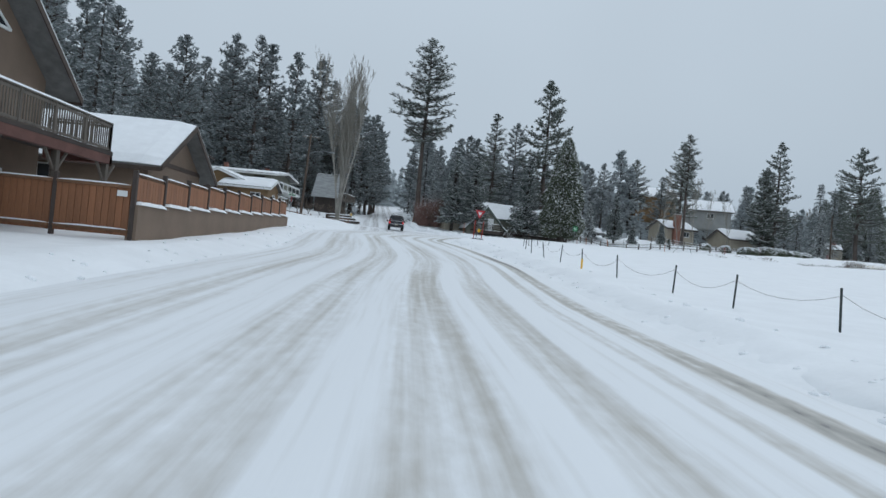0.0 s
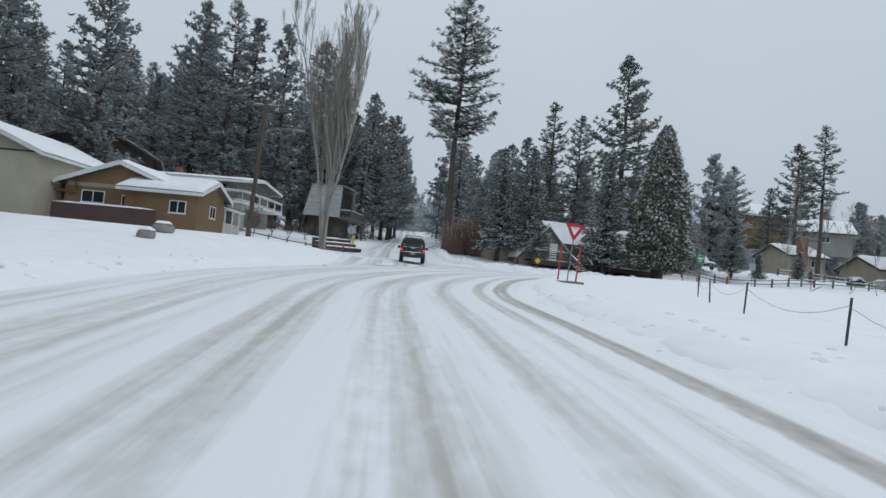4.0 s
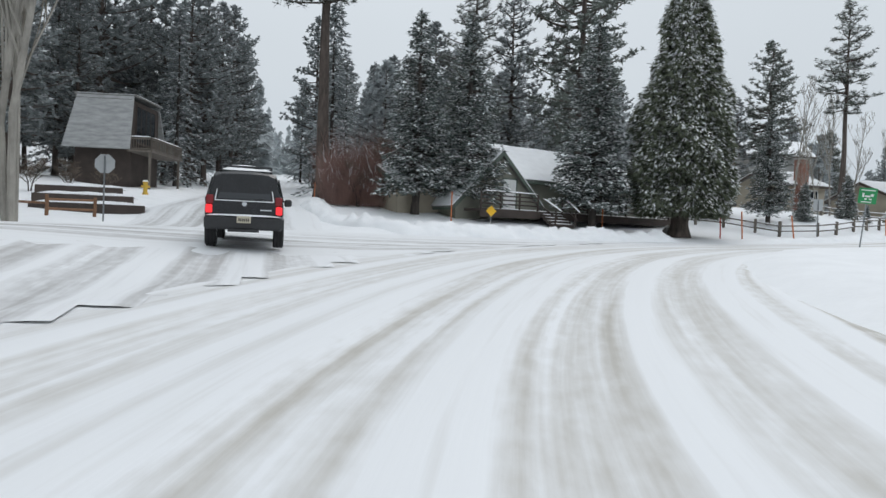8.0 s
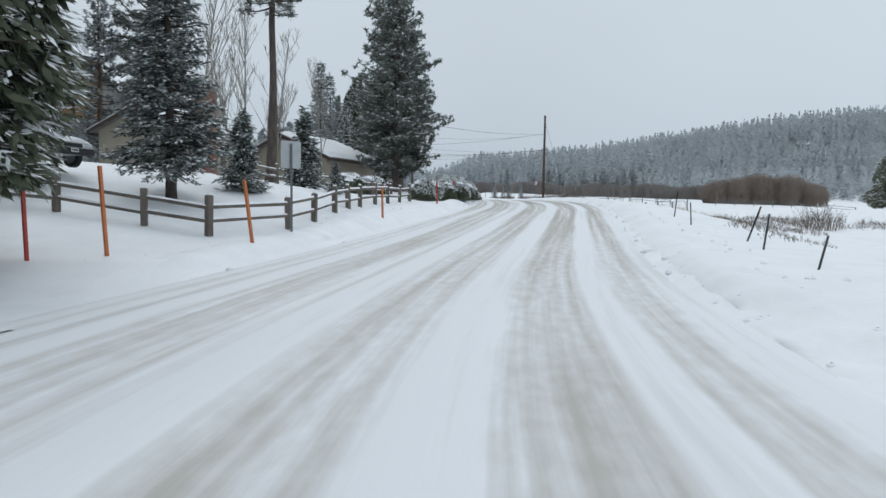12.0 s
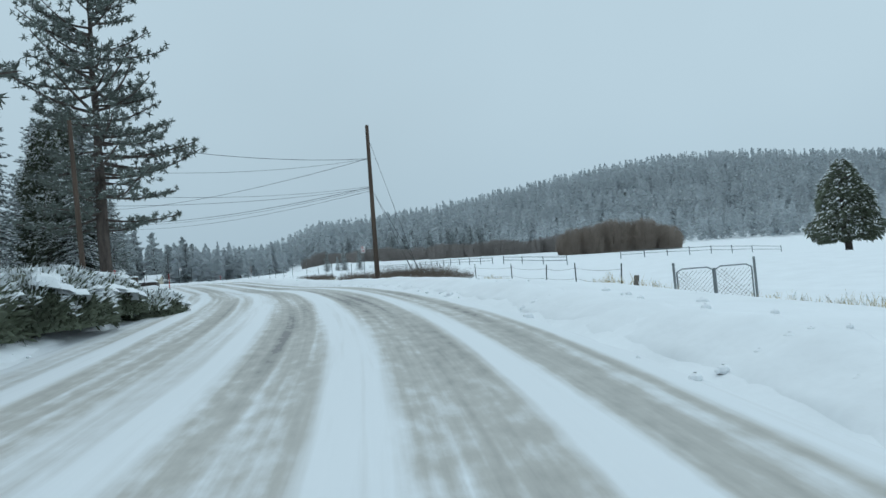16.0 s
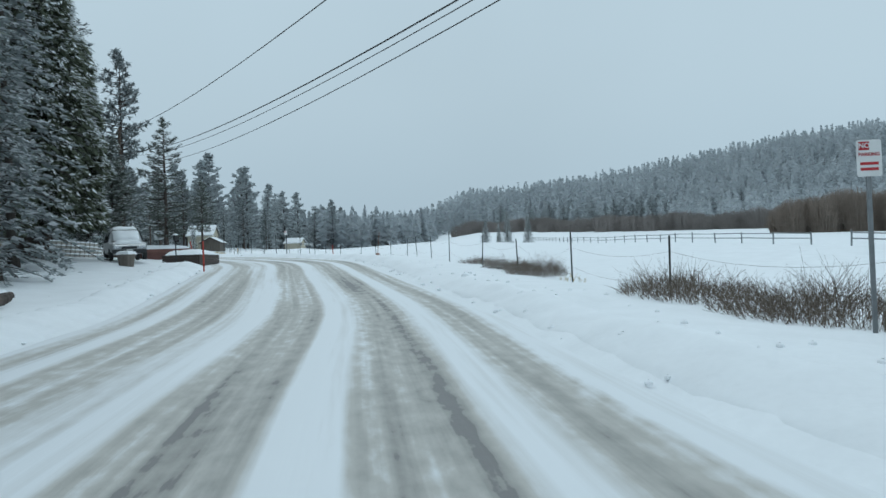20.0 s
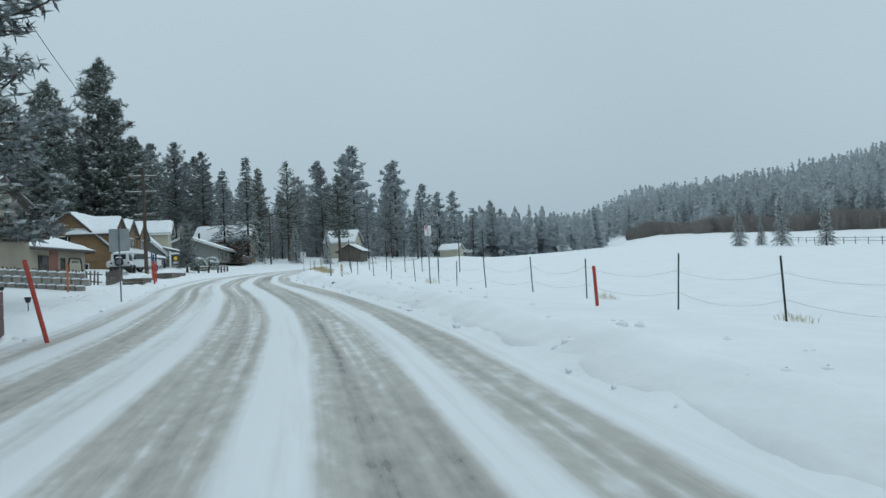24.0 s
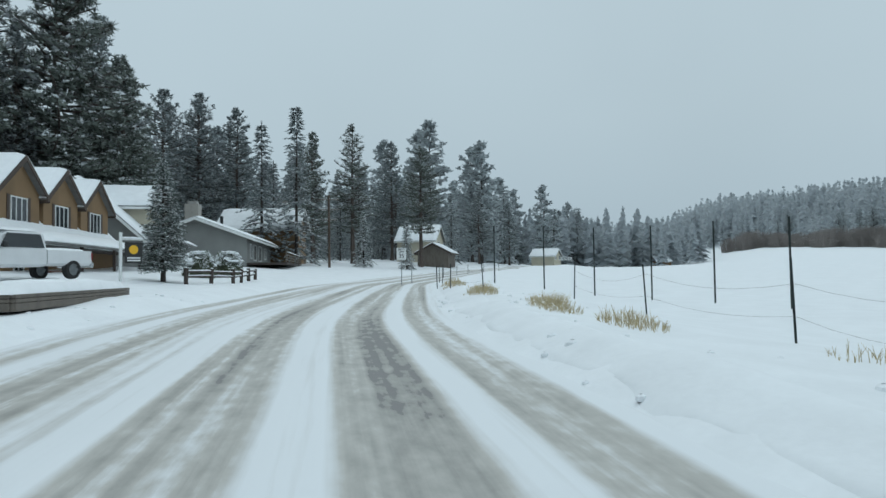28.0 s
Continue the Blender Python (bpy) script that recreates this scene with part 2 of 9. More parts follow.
M["brown_metal"] = mat("dark_brown_panel", (0.085, 0.050, 0.042), 0.6, 0.15, 1, 0.05)
lamp_red = bpy.data.materials.new("lit_tail_lamp")
lamp_red.use_nodes = True
lamp_red.node_tree.nodes["Principled BSDF"].inputs["Base Color"].default_value = (0.5, 0.01, 0.01, 1)
lamp_red.node_tree.nodes["Principled BSDF"].inputs["Emission Color"].default_value = (1.0, 0.03, 0.04, 1)
lamp_red.node_tree.nodes["Principled BSDF"].inputs["Emission Strength"].default_value = 0.75
M["lamp_red"] = lamp_red
M["lens_red"] = mat("dark_red_lens", (0.20, 0.012, 0.015), 0.25, 0.1, 5, 0.0)


# ---- building helpers ----
def empty(name, x, y, z, rz=0.0, label="", category="", group="", kind=""):
    ob = new(name)
    ob.empty_display_size = 0.3
    ob.matrix_world = pose(x, y, z, 0, 0, rz)
    return tagged(ob, label, category, group, kind)


class Mesh:
    """Collects faces of one part; each face has a material slot."""

    def __init__(self):
        self.v, self.f, self.s = [], [], []

    def face(self, pts, slot=0):
        a = len(self.v)
        self.v.extend(tuple(p) for p in pts)
        self.f.append(tuple(range(a, a + len(pts))))
        self.s.append(slot)

    def grid(self, rows, slot=0, closed=False):
        a, w = len(self.v), len(rows[0])
        for r in rows:
            self.v.extend(tuple(p) for p in r)
        for i in range(len(rows) - 1):
            for j in range(w if closed else w - 1):
                k = (j + 1) % w
                self.f.append((a + i * w + j, a + i * w + k, a + (i + 1) * w + k, a + (i + 1) * w + j))
                self.s.append(slot)

    def box(self, x0, x1, y0, y1, z0, z1, slot=0, c=0.0):
        """A box; with c its upright and lying edges are cut by c."""
        if c <= 0:
            p = [(x, y, z) for z in (z0, z1) for y in (y0, y1) for x in (x0, x1)]
            a = len(self.v)
            self.v.extend(p)
            for q in ((0, 2, 3, 1), (4, 5, 7, 6), (0, 1, 5, 4), (1, 3, 7, 5), (3, 2, 6, 7), (2, 0, 4, 6)):
                self.f.append(tuple(a + i for i in q))
                self.s.append(slot)
            return
        def ring(z, g):
            return [(x0 + g + c, y0 + g, z), (x1 - g - c, y0 + g, z), (x1 - g, y0 + g + c, z), (x1 - g, y1 - g - c, z), (x1 - g - c, y1 - g, z), (x0 + g + c, y1 - g, z), (x0 + g, y1 - g - c, z), (x0 + g, y0 + g + c, z)]
        r = [ring(z0, c), ring(z0 + c, 0), ring(z1 - c, 0), ring(z1, c)]
        self.grid(r, slot, closed=True)
        self.face(list(reversed(r[0])), slot)
        self.face(r[3], slot)

    def tube(self, a, b, r0, r1=None, n=6, slot=0, caps=True):
        a, b = Vector(a), Vector(b)
        r1 = r0 if r1 is None else r1
        d = (b - a)
        if d.length < 1e-6:
            return
        d.normalize()
        u = d.orthogonal().normalized()
        w = d.cross(u)
        ring = [(math.cos(2 * math.pi * k / n), math.sin(2 * math.pi * k / n)) for k in range(n)]
        ra = [a + (u * c + w * s) * r0 for c, s in ring]
        rb = [b + (u * c + w * s) * r1 for c, s in ring]
        self.grid([ra, rb], slot, closed=True)
        if caps:
            self.face(list(reversed(ra)), slot)
            self.face(rb, slot)

    def path(self, pts, radii, n=6, slot=0):
        """A tube through the points, one connected piece."""
        pts = [Vector(p) for p in pts]
        rows = []
        for i, (p, r) in enumerate(zip(pts, radii)):
            d = pts[min(i + 1, len(pts) - 1)] - pts[max(i - 1, 0)]
            d = d.normalized() if d.length > 1e-9 else Vector((0, 0, 1))
            if i == 0:
                u = d.orthogonal().normalized()
            u = (u - d * u.dot(d)).normalized()
            w = d.cross(u)
            rows.append([p + (u * math.cos(2 * math.pi * k / n) + w * math.sin(2 * math.pi * k / n)) * r for k in range(n)])
        self.grid(rows, slot, closed=True)

    def poly(self, outline, y0, y1, slot=0):
        """An outline in x and z, given counter-clockwise seen from -y, pushed from y0 to y1."""
        a = [(x, y0, z) for x, z in outline]
        b = [(x, y1, z) for x, z in outline]
        self.face(a, slot)
        self.face(list(reversed(b)), slot)
        self.grid([b, a], slot, closed=True)

    def data(self, name, mats, smooth=False):
        me = bpy.data.meshes.new(name)
        me.from_pydata([tuple(p) for p in self.v], [], self.f)
        for m in mats:
            me.materials.append(m)
        if len(mats) > 1:
            me.polygons.foreach_set("material_index", self.s)
        if smooth:
            me.polygons.foreach_set("use_smooth", [True] * len(self.f))
        me.update()
        return me


def part(name, mesh, mats, parent=None, label="", smooth=False, at=None):
    """Links a Mesh (or mesh data) as one mesh object under a thing or a part."""
    if not isinstance(mats, (list, tuple)):
        mats = [mats]
    data = mesh if isinstance(mesh, bpy.types.Mesh) else mesh.data(name, mats, smooth)
    ob = new(name, data)
    if parent is not None:
        ob.parent = parent
    if at is not None:
        ob.matrix_basis = at
    if label:
        ob["label"] = label
    return ob


def box_mesh(x0, x1, y0, y1, z0, z1, c=0.0):
    m = Mesh()
    m.box(x0, x1, y0, y1, z0, z1, 0, c)
    return m


def snow_slab(w, d, h, seed=0, n=10, m=8):
    """A soft snow cushion, w by d, centred, lying on z = 0."""
    rnd = random.Random(seed)
    rows = []
    for j in range(m + 1):
        v = -1 + 2 * j / m
        row = []
        for i in range(n + 1):
            u = -1 + 2 * i / n
            e = max(abs(u), abs(v))
            z = h * (1 - e ** 6) * (0.75 + 0.25 * noise.noise((u * 2 + seed, v * 2, seed * 1.7)) + 0.1 * rnd.random())
            row.append((u * w / 2, v * d / 2, max(z, 0.0)))
        rows.append(row)
    s = Mesh()
    s.grid(rows)
    return s
# ---- trees ----
def blade(ms, p, d, length, width, slot, side=None):
    """One flat twig of needles: a diamond from p along d."""
    if side is None:
        side = d.orthogonal()
    side = side.normalized() * (width / 2)
    q = p + d * length
    mid = p + d * (length * 0.45)
    ms.face((p, mid + side, q, mid - side), slot)


def trunk_mesh(h, r, seed, lean=0.15, n=9, flare=1.5):
    rnd = random.Random(seed)
    ms, rows, k = Mesh(), [], 14
    ox = oy = 0.0
    for i in range(k + 1):
        t = i / k
        rad = r * (1 - t) ** 0.85 + 0.012
        if i == 0:
            rad *= flare
        if i:
            ox += rnd.uniform(-lean, lean) * r
            oy += rnd.uniform(-lean, lean) * r
        z = h * t ** 1.15 - (0.4 if i == 0 else 0)
        rows.append([(ox + rad * (1 + 0.10 * math.sin(3 * a + i)) * math.cos(a), oy + rad * (1 + 0.10 * math.cos(2 * a + i)) * math.sin(a), z) for a in [2 * math.pi * j / n for j in range(n)]])
    ms.grid(rows, 0, closed=True)
    return ms


def fir_crown(h, r, seed, base=0.08, snow=0.45, dense=1.0, droop=0.35, twig=0.34, step=0.34, shape=0.8):
    """Spruce or fir: whorls of drooping boughs set with flat twigs, snow lying on the boughs. slots: needles, snow, bark."""
    rnd = random.Random(seed)
    ms = Mesh()
    z = h * base
    while z < h * 0.985:
        t = (z - h * base) / (h * (1 - base))
        reach = r * (1 - t) ** shape * rnd.uniform(0.82, 1.1) + 0.10
        count = max(4, int((5 + 3 * (1 - t)) * dense))
        turn = rnd.uniform(0, 6.28)
        for k in range(count):
            a = turn + 6.283 * k / count + rnd.uniform(-0.25, 0.25)
            ln = reach * rnd.uniform(0.72, 1.12)
            rise = 0.30 * (1 - 1.5 * (1 - t)) + rnd.uniform(-0.12, 0.12)
            p = Vector((0, 0, z + rnd.uniform(-0.1, 0.1)))
            out = Vector((math.cos(a), math.sin(a), 0))
            steps = max(3, int(ln / (twig * 0.42) * dense))
            last = p.copy()
            for i in range(1, steps + 1):
                s = i / steps
                q = p + out * (ln * s) + Vector((0, 0, ln * (rise * s - droop * s * s)))
                if i == 1 or i % 3 == 0:
                    ms.tube(last, q, 0.02 + 0.03 * (1 - s) * ln / 3, 0.018, 3, 2, caps=False)
                    last = q.copy()
                if s < 0.18:
                    continue
                w = twig * (1.25 - 0.55 * s) * rnd.uniform(0.7, 1.2)
                for sd in (-1, 1):
                    ang = a + sd * rnd.uniform(0.5, 1.15)
                    d = Vector((math.cos(ang), math.sin(ang), rnd.uniform(-0.55, 0.18))).normalized()
                    flat = Vector((-d.y, d.x, rnd.uniform(-0.7, 0.7)))
                    blade(ms, q, d, w * rnd.uniform(0.8, 1.3), w * 0.36, 0, flat)
                    if rnd.random() < 0.55:
                        d2 = Vector((math.cos(ang - sd * 0.5), math.sin(ang - sd * 0.5), rnd.uniform(-0.9, -0.2))).normalized()
                        blade(ms, q, d2, w * 0.9, w * 0.34, 0, Vector((-d2.y, d2.x, rnd.uniform(-1, 1))))
                    if rnd.random() < snow:
                        for _ in range(3 if snow > 0.9 else 2 if snow > 0.84 else 1):
                            u = Vector((rnd.gauss(0, 0.04), rnd.gauss(0, 0.04), 0.03 + 0.05 * rnd.random()))
                            blade(ms, q + u, (d + Vector((rnd.gauss(0, 0.2), rnd.gauss(0, 0.2), rnd.uniform(-0.2, 0.1)))).normalized(), w * rnd.uniform(0.5, 1.0), w * 0.5 * rnd.uniform(0.5, 1.2), 1, Vector((-d.y, d.x, rnd.uniform(-1.1, 1.1))))
            tip = p + out * ln + Vector((0, 0, ln * (rise - droop)))
            blade(ms, tip, (out + Vector((0, 0, -0.2))).normalized(), twig * 0.8, twig * 0.3, 0)
        z += step * rnd.uniform(0.75, 1.2) * (0.65 + 0.5 * (1 - t))
    for k in range(5):
        blade(ms, Vector((0, 0, h * 0.97)), Vector((rnd.uniform(-0.3, 0.3), rnd.uniform(-0.3, 0.3), 1)).normalized(), h * 0.045, 0.08, 0)
    return ms


def tuft(ms, c, size, rnd, snow, count=11, fat=0.42):
    """A ball of long pine needles with snow on its upper side."""
    for _ in range(count):
        d = Vector((rnd.gauss(0, 1), rnd.gauss(0, 1), rnd.gauss(0.25, 0.8))).normalized()
        blade(ms, c - d * size * 0.15, d, size * rnd.uniform(0.75, 1.2), size * fat, 0)
    if snow > 0:
        for _ in range(5):
            if rnd.random() < snow:
                d = Vector((rnd.gauss(0, 1), rnd.gauss(0, 1), rnd.uniform(-0.1, 0.35))).normalized()
                blade(ms, c + Vector((0, 0, size * 0.38)) - d * size * 0.3, d, size * rnd.uniform(0.7, 1.0), size * (fat + 0.16) * rnd.uniform(0.6, 1.2), 1, Vector((-d.y, d.x, rnd.uniform(-0.8, 0.8))))


def pine_crown(h, r, seed, base=0.35, snow=0.5, boughs=80, size=0.55, top=0.25, per=1.0, count=11, fat=0.42):
    """Tall pine: uneven upswept boughs with tufts towards their ends. slots: needles, snow, bark."""
    rnd = random.Random(seed)
    ms = Mesh()
    for k in range(boughs):
        t = (k + rnd.random()) / boughs
        z = h * (base + (0.985 - base) * t)
        env = min(1.0, 0.55 + 1.6 * t) * (1 - t) ** 0.55 + top * 0.35 * (1 - t)
        ln = max(0.35, r * env * rnd.uniform(0.55, 1.15))
        a = rnd.uniform(0, 6.283)
        out = Vector((math.cos(a), math.sin(a), 0))
        side = Vector((-out.y, out.x, 0))
        lift = rnd.uniform(-0.26, 0.12) + 0.4 * t
        sag = rnd.uniform(0.02, 0.22)
        bend = rnd.uniform(-0.25, 0.25)
        pts = []
        for i in range(6):
            s = i / 5
            pts.append(Vector((0, 0, z)) + out * (ln * s) + side * (ln * bend * s * s) + Vector((0, 0, ln * (lift * s - sag * s * (1 - s) * 1.5 + 0.12 * s * s))))
        r0 = 0.02 + 0.018 * ln
        ms.path(pts, [r0 * (1 - 0.8 * i / 5) + 0.006 for i in range(6)], 4, 2)
        m = max(3, int(ln * 3.2 * per))
        for i in range(m):
            s = 0.30 + 0.72 * (i + rnd.random()) / m
            f = min(4.999, s * 5)
            j = int(min(4, f))
            c = pts[j].lerp(pts[j + 1], min(1, f - j))
            spread = 0.16 * ln * (1.1 - 0.6 * s) + 0.12
            c = c + side * rnd.gauss(0, spread) + Vector((0, 0, rnd.gauss(0.05, 0.10 * size + 0.05)))
            tuft(ms, c, size * rnd.uniform(0.7, 1.15), rnd, snow, count, fat)
    for i in range(4):
        tuft(ms, Vector((rnd.uniform(-0.1, 0.1), rnd.uniform(-0.1, 0.1), h * (0.95 + 0.015 * i))), size * 0.8, rnd, snow, count)
    return ms


def spruce_crown(h, r, seed, base=0.12, boughs=330, snow=0.85):
    """Full spruce: crowded short boughs with fingered sprays, each flecked with snow. slots: needles, snow, bark."""
    rnd = random.Random(seed)
    ms = Mesh()
    for k in range(boughs):
        t = 1 - (1 - (k + rnd.random()) / boughs) ** 0.72
        z = h * (base + (0.985 - base) * t)
        a = rnd.uniform(0, 6.283)
        lump = 0.86 + 0.24 * noise.noise((math.cos(a) * 1.8 + seed, math.sin(a) * 1.8, z * 0.5))
        ln = max(0.16, r * lump * (1 - t) ** 0.78 * rnd.uniform(0.72, 1.08))
        out = Vector((math.cos(a), math.sin(a), 0))
        side = Vector((-out.y, out.x, 0))
        lift, sag = rnd.uniform(-0.30, 0.10) + 0.35 * t, rnd.uniform(0.05, 0.30)
        p0 = Vector((0, 0, z))
        tip = p0 + out * ln + Vector((0, 0, ln * lift))
        ms.tube(p0, tip, 0.028, 0.01, 3, 2, caps=False)
        n = max(4, int(ln * 7.5))
        for i in range(n):
            f = 0.25 + 0.78 * (i + rnd.random()) / n
            q = p0 + out * (ln * f) + Vector((0, 0, ln * (lift * f - sag * f * (1 - f)))) + side * rnd.gauss(0, 0.10 * ln + 0.04) + Vector((0, 0, rnd.gauss(0, 0.06)))
            for _ in range(4):
                ang = a + rnd.gauss(0, 0.9)
                d = Vector((math.cos(ang), math.sin(ang), rnd.uniform(-0.75, 0.30))).normalized()
                blade(ms, q, d, rnd.uniform(0.16, 0.34), rnd.uniform(0.06, 0.10), 0, Vector((-d.y, d.x, rnd.uniform(-0.8, 0.8))))
            for _ in range(3):
                if rnd.random() < snow:
                    ang = a + rnd.gauss(0, 0.8)
                    d = Vector((math.cos(ang), math.sin(ang), rnd.uniform(-0.6, 0.15))).normalized()
                    blade(ms, q + Vector((rnd.gauss(0, 0.03), rnd.gauss(0, 0.03), 0.035)), d, rnd.uniform(0.12, 0.28), rnd.uniform(0.06, 0.10), 1, Vector((-d.y, d.x, rnd.uniform(-0.6, 0.6))))
    return ms


def cedar_crown(h, r, seed, base=0.085, snow=0.5, n=8000, size=0.33):
    """Dense incense cedar: hanging flat sprays filling a broad cone, with hollows. slots: needles, snow, bark."""
    rnd = random.Random(seed)
    ms = Mesh()
    for k in range(90):
        z = h * rnd.uniform(base + 0.03, 0.9)
        a = rnd.uniform(0, 6.283)
        t = z / h
        ln = r * (1 - t) ** 0.7 * 0.85
        p = Vector((0, 0, z))
        q = p + Vector((math.cos(a) * ln, math.sin(a) * ln, 0.06 * ln))
        ms.tube(p, q, 0.05, 0.012, 4, 2, caps=False)
    for k in range(n):
        t = 1 - (1 - rnd.random()) ** 0.62
        z = h * (base + (1 - base) * t)
        a = rnd.uniform(0, 6.283)
        lump = 0.80 + 0.28 * noise.noise((math.cos(a) * 2.2 + seed, math.sin(a) * 2.2, z * 0.55))
        env = r * lump * (1 - t) ** 0.62 * min(1.0, 0.72 + 1.6 * t)
        rr = env * (1 - 0.38 * rnd.random() ** 1.6)
        c = Vector((math.cos(a) * rr, math.sin(a) * rr, z))
        out = Vector((math.cos(a), math.sin(a), 0))
        for _ in range(3):
            d = (out * rnd.uniform(0.1, 0.9) + Vector((rnd.gauss(0, 0.4), rnd.gauss(0, 0.4), rnd.uniform(-1.2, -0.1)))).normalized()
            blade(ms, c, d, size * rnd.uniform(0.7, 1.4), size * 0.34, 0)
        if rnd.random() < snow:
            d = (out + Vector((rnd.gauss(0, 0.4), rnd.gauss(0, 0.4), rnd.uniform(-0.7, 0.1)))).normalized()
            for _ in range(3):
                blade(ms, c + Vector((rnd.gauss(0, 0.08), rnd.gauss(0, 0.08), rnd.uniform(0.02, 0.14))) + out * 0.1, d, size * rnd.uniform(0.5, 1.0), size * 0.26, 1, Vector((-d.y, d.x, rnd.uniform(-0.5, 0.5))))
    return ms


def bare_mesh(h, r, seed, stems=3, forks=70, upright=0.9, twig_n=4, spread=0.5):
    """A leafless tree. slots: bark, twigs."""
    rnd = random.Random(seed)
    ms = Mesh()

    def limb(p, d, ln, rad, level):
        pts, rads = [p], [rad]
        cur, n = p.copy(), 5 if level < 2 else 3
        for i in range(n):
            d = (d + Vector((rnd.gauss(0, 0.10), rnd.gauss(0, 0.10), 0.10 * upright))).normalized()
            cur = cur + d * (ln / n)
            pts.append(cur.copy())
            rads.append(rad * (1 - 0.82 * (i + 1) / n) + 0.004)
        ms.path(pts, rads, 7 if level == 0 else (5 if level == 1 else 3), 0 if level < 2 else 1)
        if level >= 3:
            return
        kids = (forks if level == 0 else twig_n + (3 if level == 1 else 0))
        for _ in range(kids):
            s = rnd.uniform(0.22 if level == 0 else 0.15, 0.98)
            f = s * n
            j = int(min(n - 1, f))
            q = pts[j].lerp(pts[j + 1], f - j)
            a = rnd.uniform(0, 6.283)
            k = spread * (1 - upright * 0.6)
            dd = (d * 0.35 + Vector((math.cos(a) * k * 1.6, math.sin(a) * k * 1.6, upright))).normalized()
            limb(q, dd, ln * (1.05 - 0.75 * s) * rnd.uniform(0.35, 0.6) + 0.15, max(0.008, rads[j] * 0.42), level + 1)

    for i in range(stems):
        a = 6.283 * i / stems + seed
        w = 0.0 if stems == 1 else 0.16 * spread
        limb(Vector((math.cos(a) * r * 0.55 * (stems > 1), math.sin(a) * r * 0.55 * (stems > 1), -0.3)), Vector((math.cos(a) * w, math.sin(a) * w, 1)).normalized(), h * rnd.uniform(0.85, 1.0), r * (1 if stems == 1 else 0.7), 0)
    return ms


def tree_kind(name, trunk, crown, label, category="tree", crown_mats=None, bark="bark"):
    """Builds one tree far from view as the pattern for its copies."""
    t = trunk.data("trunk", [M[bark]], True)
    c = crown.data("crown", crown_mats)
    return (name, t, c, label, category)


def plant(kind, x, y, s=1.0, turn=None, label="", tall=1.0, z=None, group=""):
    name, t, c, lab, cat = kind
    zz = ground_z(x, y) if z is None else z
    ob = empty(name, x, y, zz - 0.05, turn if turn is not None else (x * 37 + y * 61) % 360, label or lab, cat, group)
    ob.scale = (s, s, s * tall)
    if t is not None:
        part("trunk", t, [], ob)
    part("crown", c, [], ob)
    return ob


FIRM = [M["needle"], M["snow_tree"], M["bark_dark"]]
PINEM = [M["needle_pine"], M["snow_tree"], M["bark"]]
CEDM = [M["needle_cedar"], M["snow_tree"], M["bark"]]
HAZEM = [M["needle_hazed"], M["hazed_snow"], M["bark_dark"]]
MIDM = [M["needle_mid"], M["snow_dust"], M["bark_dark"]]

FIRS = [tree_kind("fir_tree", trunk_mesh(10, 0.16, s), fir_crown(10, rr, s, 0.07, 0.85, 1.0, 0.28, 0.34, 0.33), "dark green fir with snow lying on its boughs", "fir tree", FIRM, "bark_dark") for s, rr in ((1, 2.3), (2, 2.0), (3, 2.6))]
SPRUCE_SNOWY = [tree_kind("spruce_tree", trunk_mesh(9, 0.17, s, flare=1.2), spruce_crown(9, rr, s), "blue-green spruce thickly dusted with fresh snow", "spruce tree", FIRM, "bark_dark") for s, rr in ((11, 2.15), (12, 2.05))]
SMALL_FIR = [tree_kind("young_fir", trunk_mesh(3.2, 0.06, s), spruce_crown(3.2, rr, s, 0.05, 150, 0.8), "young fir tree covered with snow", "fir tree", FIRM, "bark_dark") for s, rr in ((21, 0.95), (22, 1.1))]
PINES = [tree_kind("pine_tree", trunk_mesh(20, 0.34, s), pine_crown(20, rr, s, bs, 0.5, 120, 0.46, per=1.1, count=13, fat=0.2), "tall pine with rough brown trunk and snow-dusted needles", "pine tree", PINEM, "bark") for s, rr, bs in ((31, 4.5, 0.28), (32, 4.0, 0.22), (33, 5.4, 0.33), (34, 4.2, 0.15))]
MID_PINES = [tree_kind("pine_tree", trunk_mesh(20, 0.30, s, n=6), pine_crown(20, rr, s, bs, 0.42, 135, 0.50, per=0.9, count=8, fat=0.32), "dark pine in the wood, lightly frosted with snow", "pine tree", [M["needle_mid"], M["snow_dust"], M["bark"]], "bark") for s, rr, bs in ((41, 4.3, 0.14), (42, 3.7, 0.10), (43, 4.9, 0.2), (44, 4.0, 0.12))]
# distant kinds: the mist before them is in their needle colour
FAR_PINES = [tree_kind("pine_tree", trunk_mesh(20, 0.30, s, n=6), pine_crown(20, rr, s, bs, 0.7, 85, 0.95, per=0.55, count=5, fat=0.5), "frosted pine, its colour paled for haze, standing in the misty distance", "pine tree", HAZEM, "bark_dark") for s, rr, bs in ((51, 5.2, 0.06), (52, 4.4, 0.04), (53, 5.6, 0.10))]
FAR_FIRS = [tree_kind("fir_tree", trunk_mesh(16, 0.2, s, n=6), fir_crown(16, rr, s, 0.06, 0.7, 0.7, 0.28, 1.0, 0.85), "frosted fir, its colour paled for haze, standing in the misty distance", "fir tree", HAZEM, "bark_dark") for s, rr in ((61, 3.8), (62, 3.2))]
MID_FIRS = [tree_kind("fir_tree", trunk_mesh(16, 0.2, s, n=6), fir_crown(16, rr, s, 0.06, 0.82, 0.8, 0.28, 0.62, 0.6), "dark fir in the wood with snow on its boughs", "fir tree", MIDM, "bark_dark") for s, rr in ((71, 3.0), (72, 2.5))]
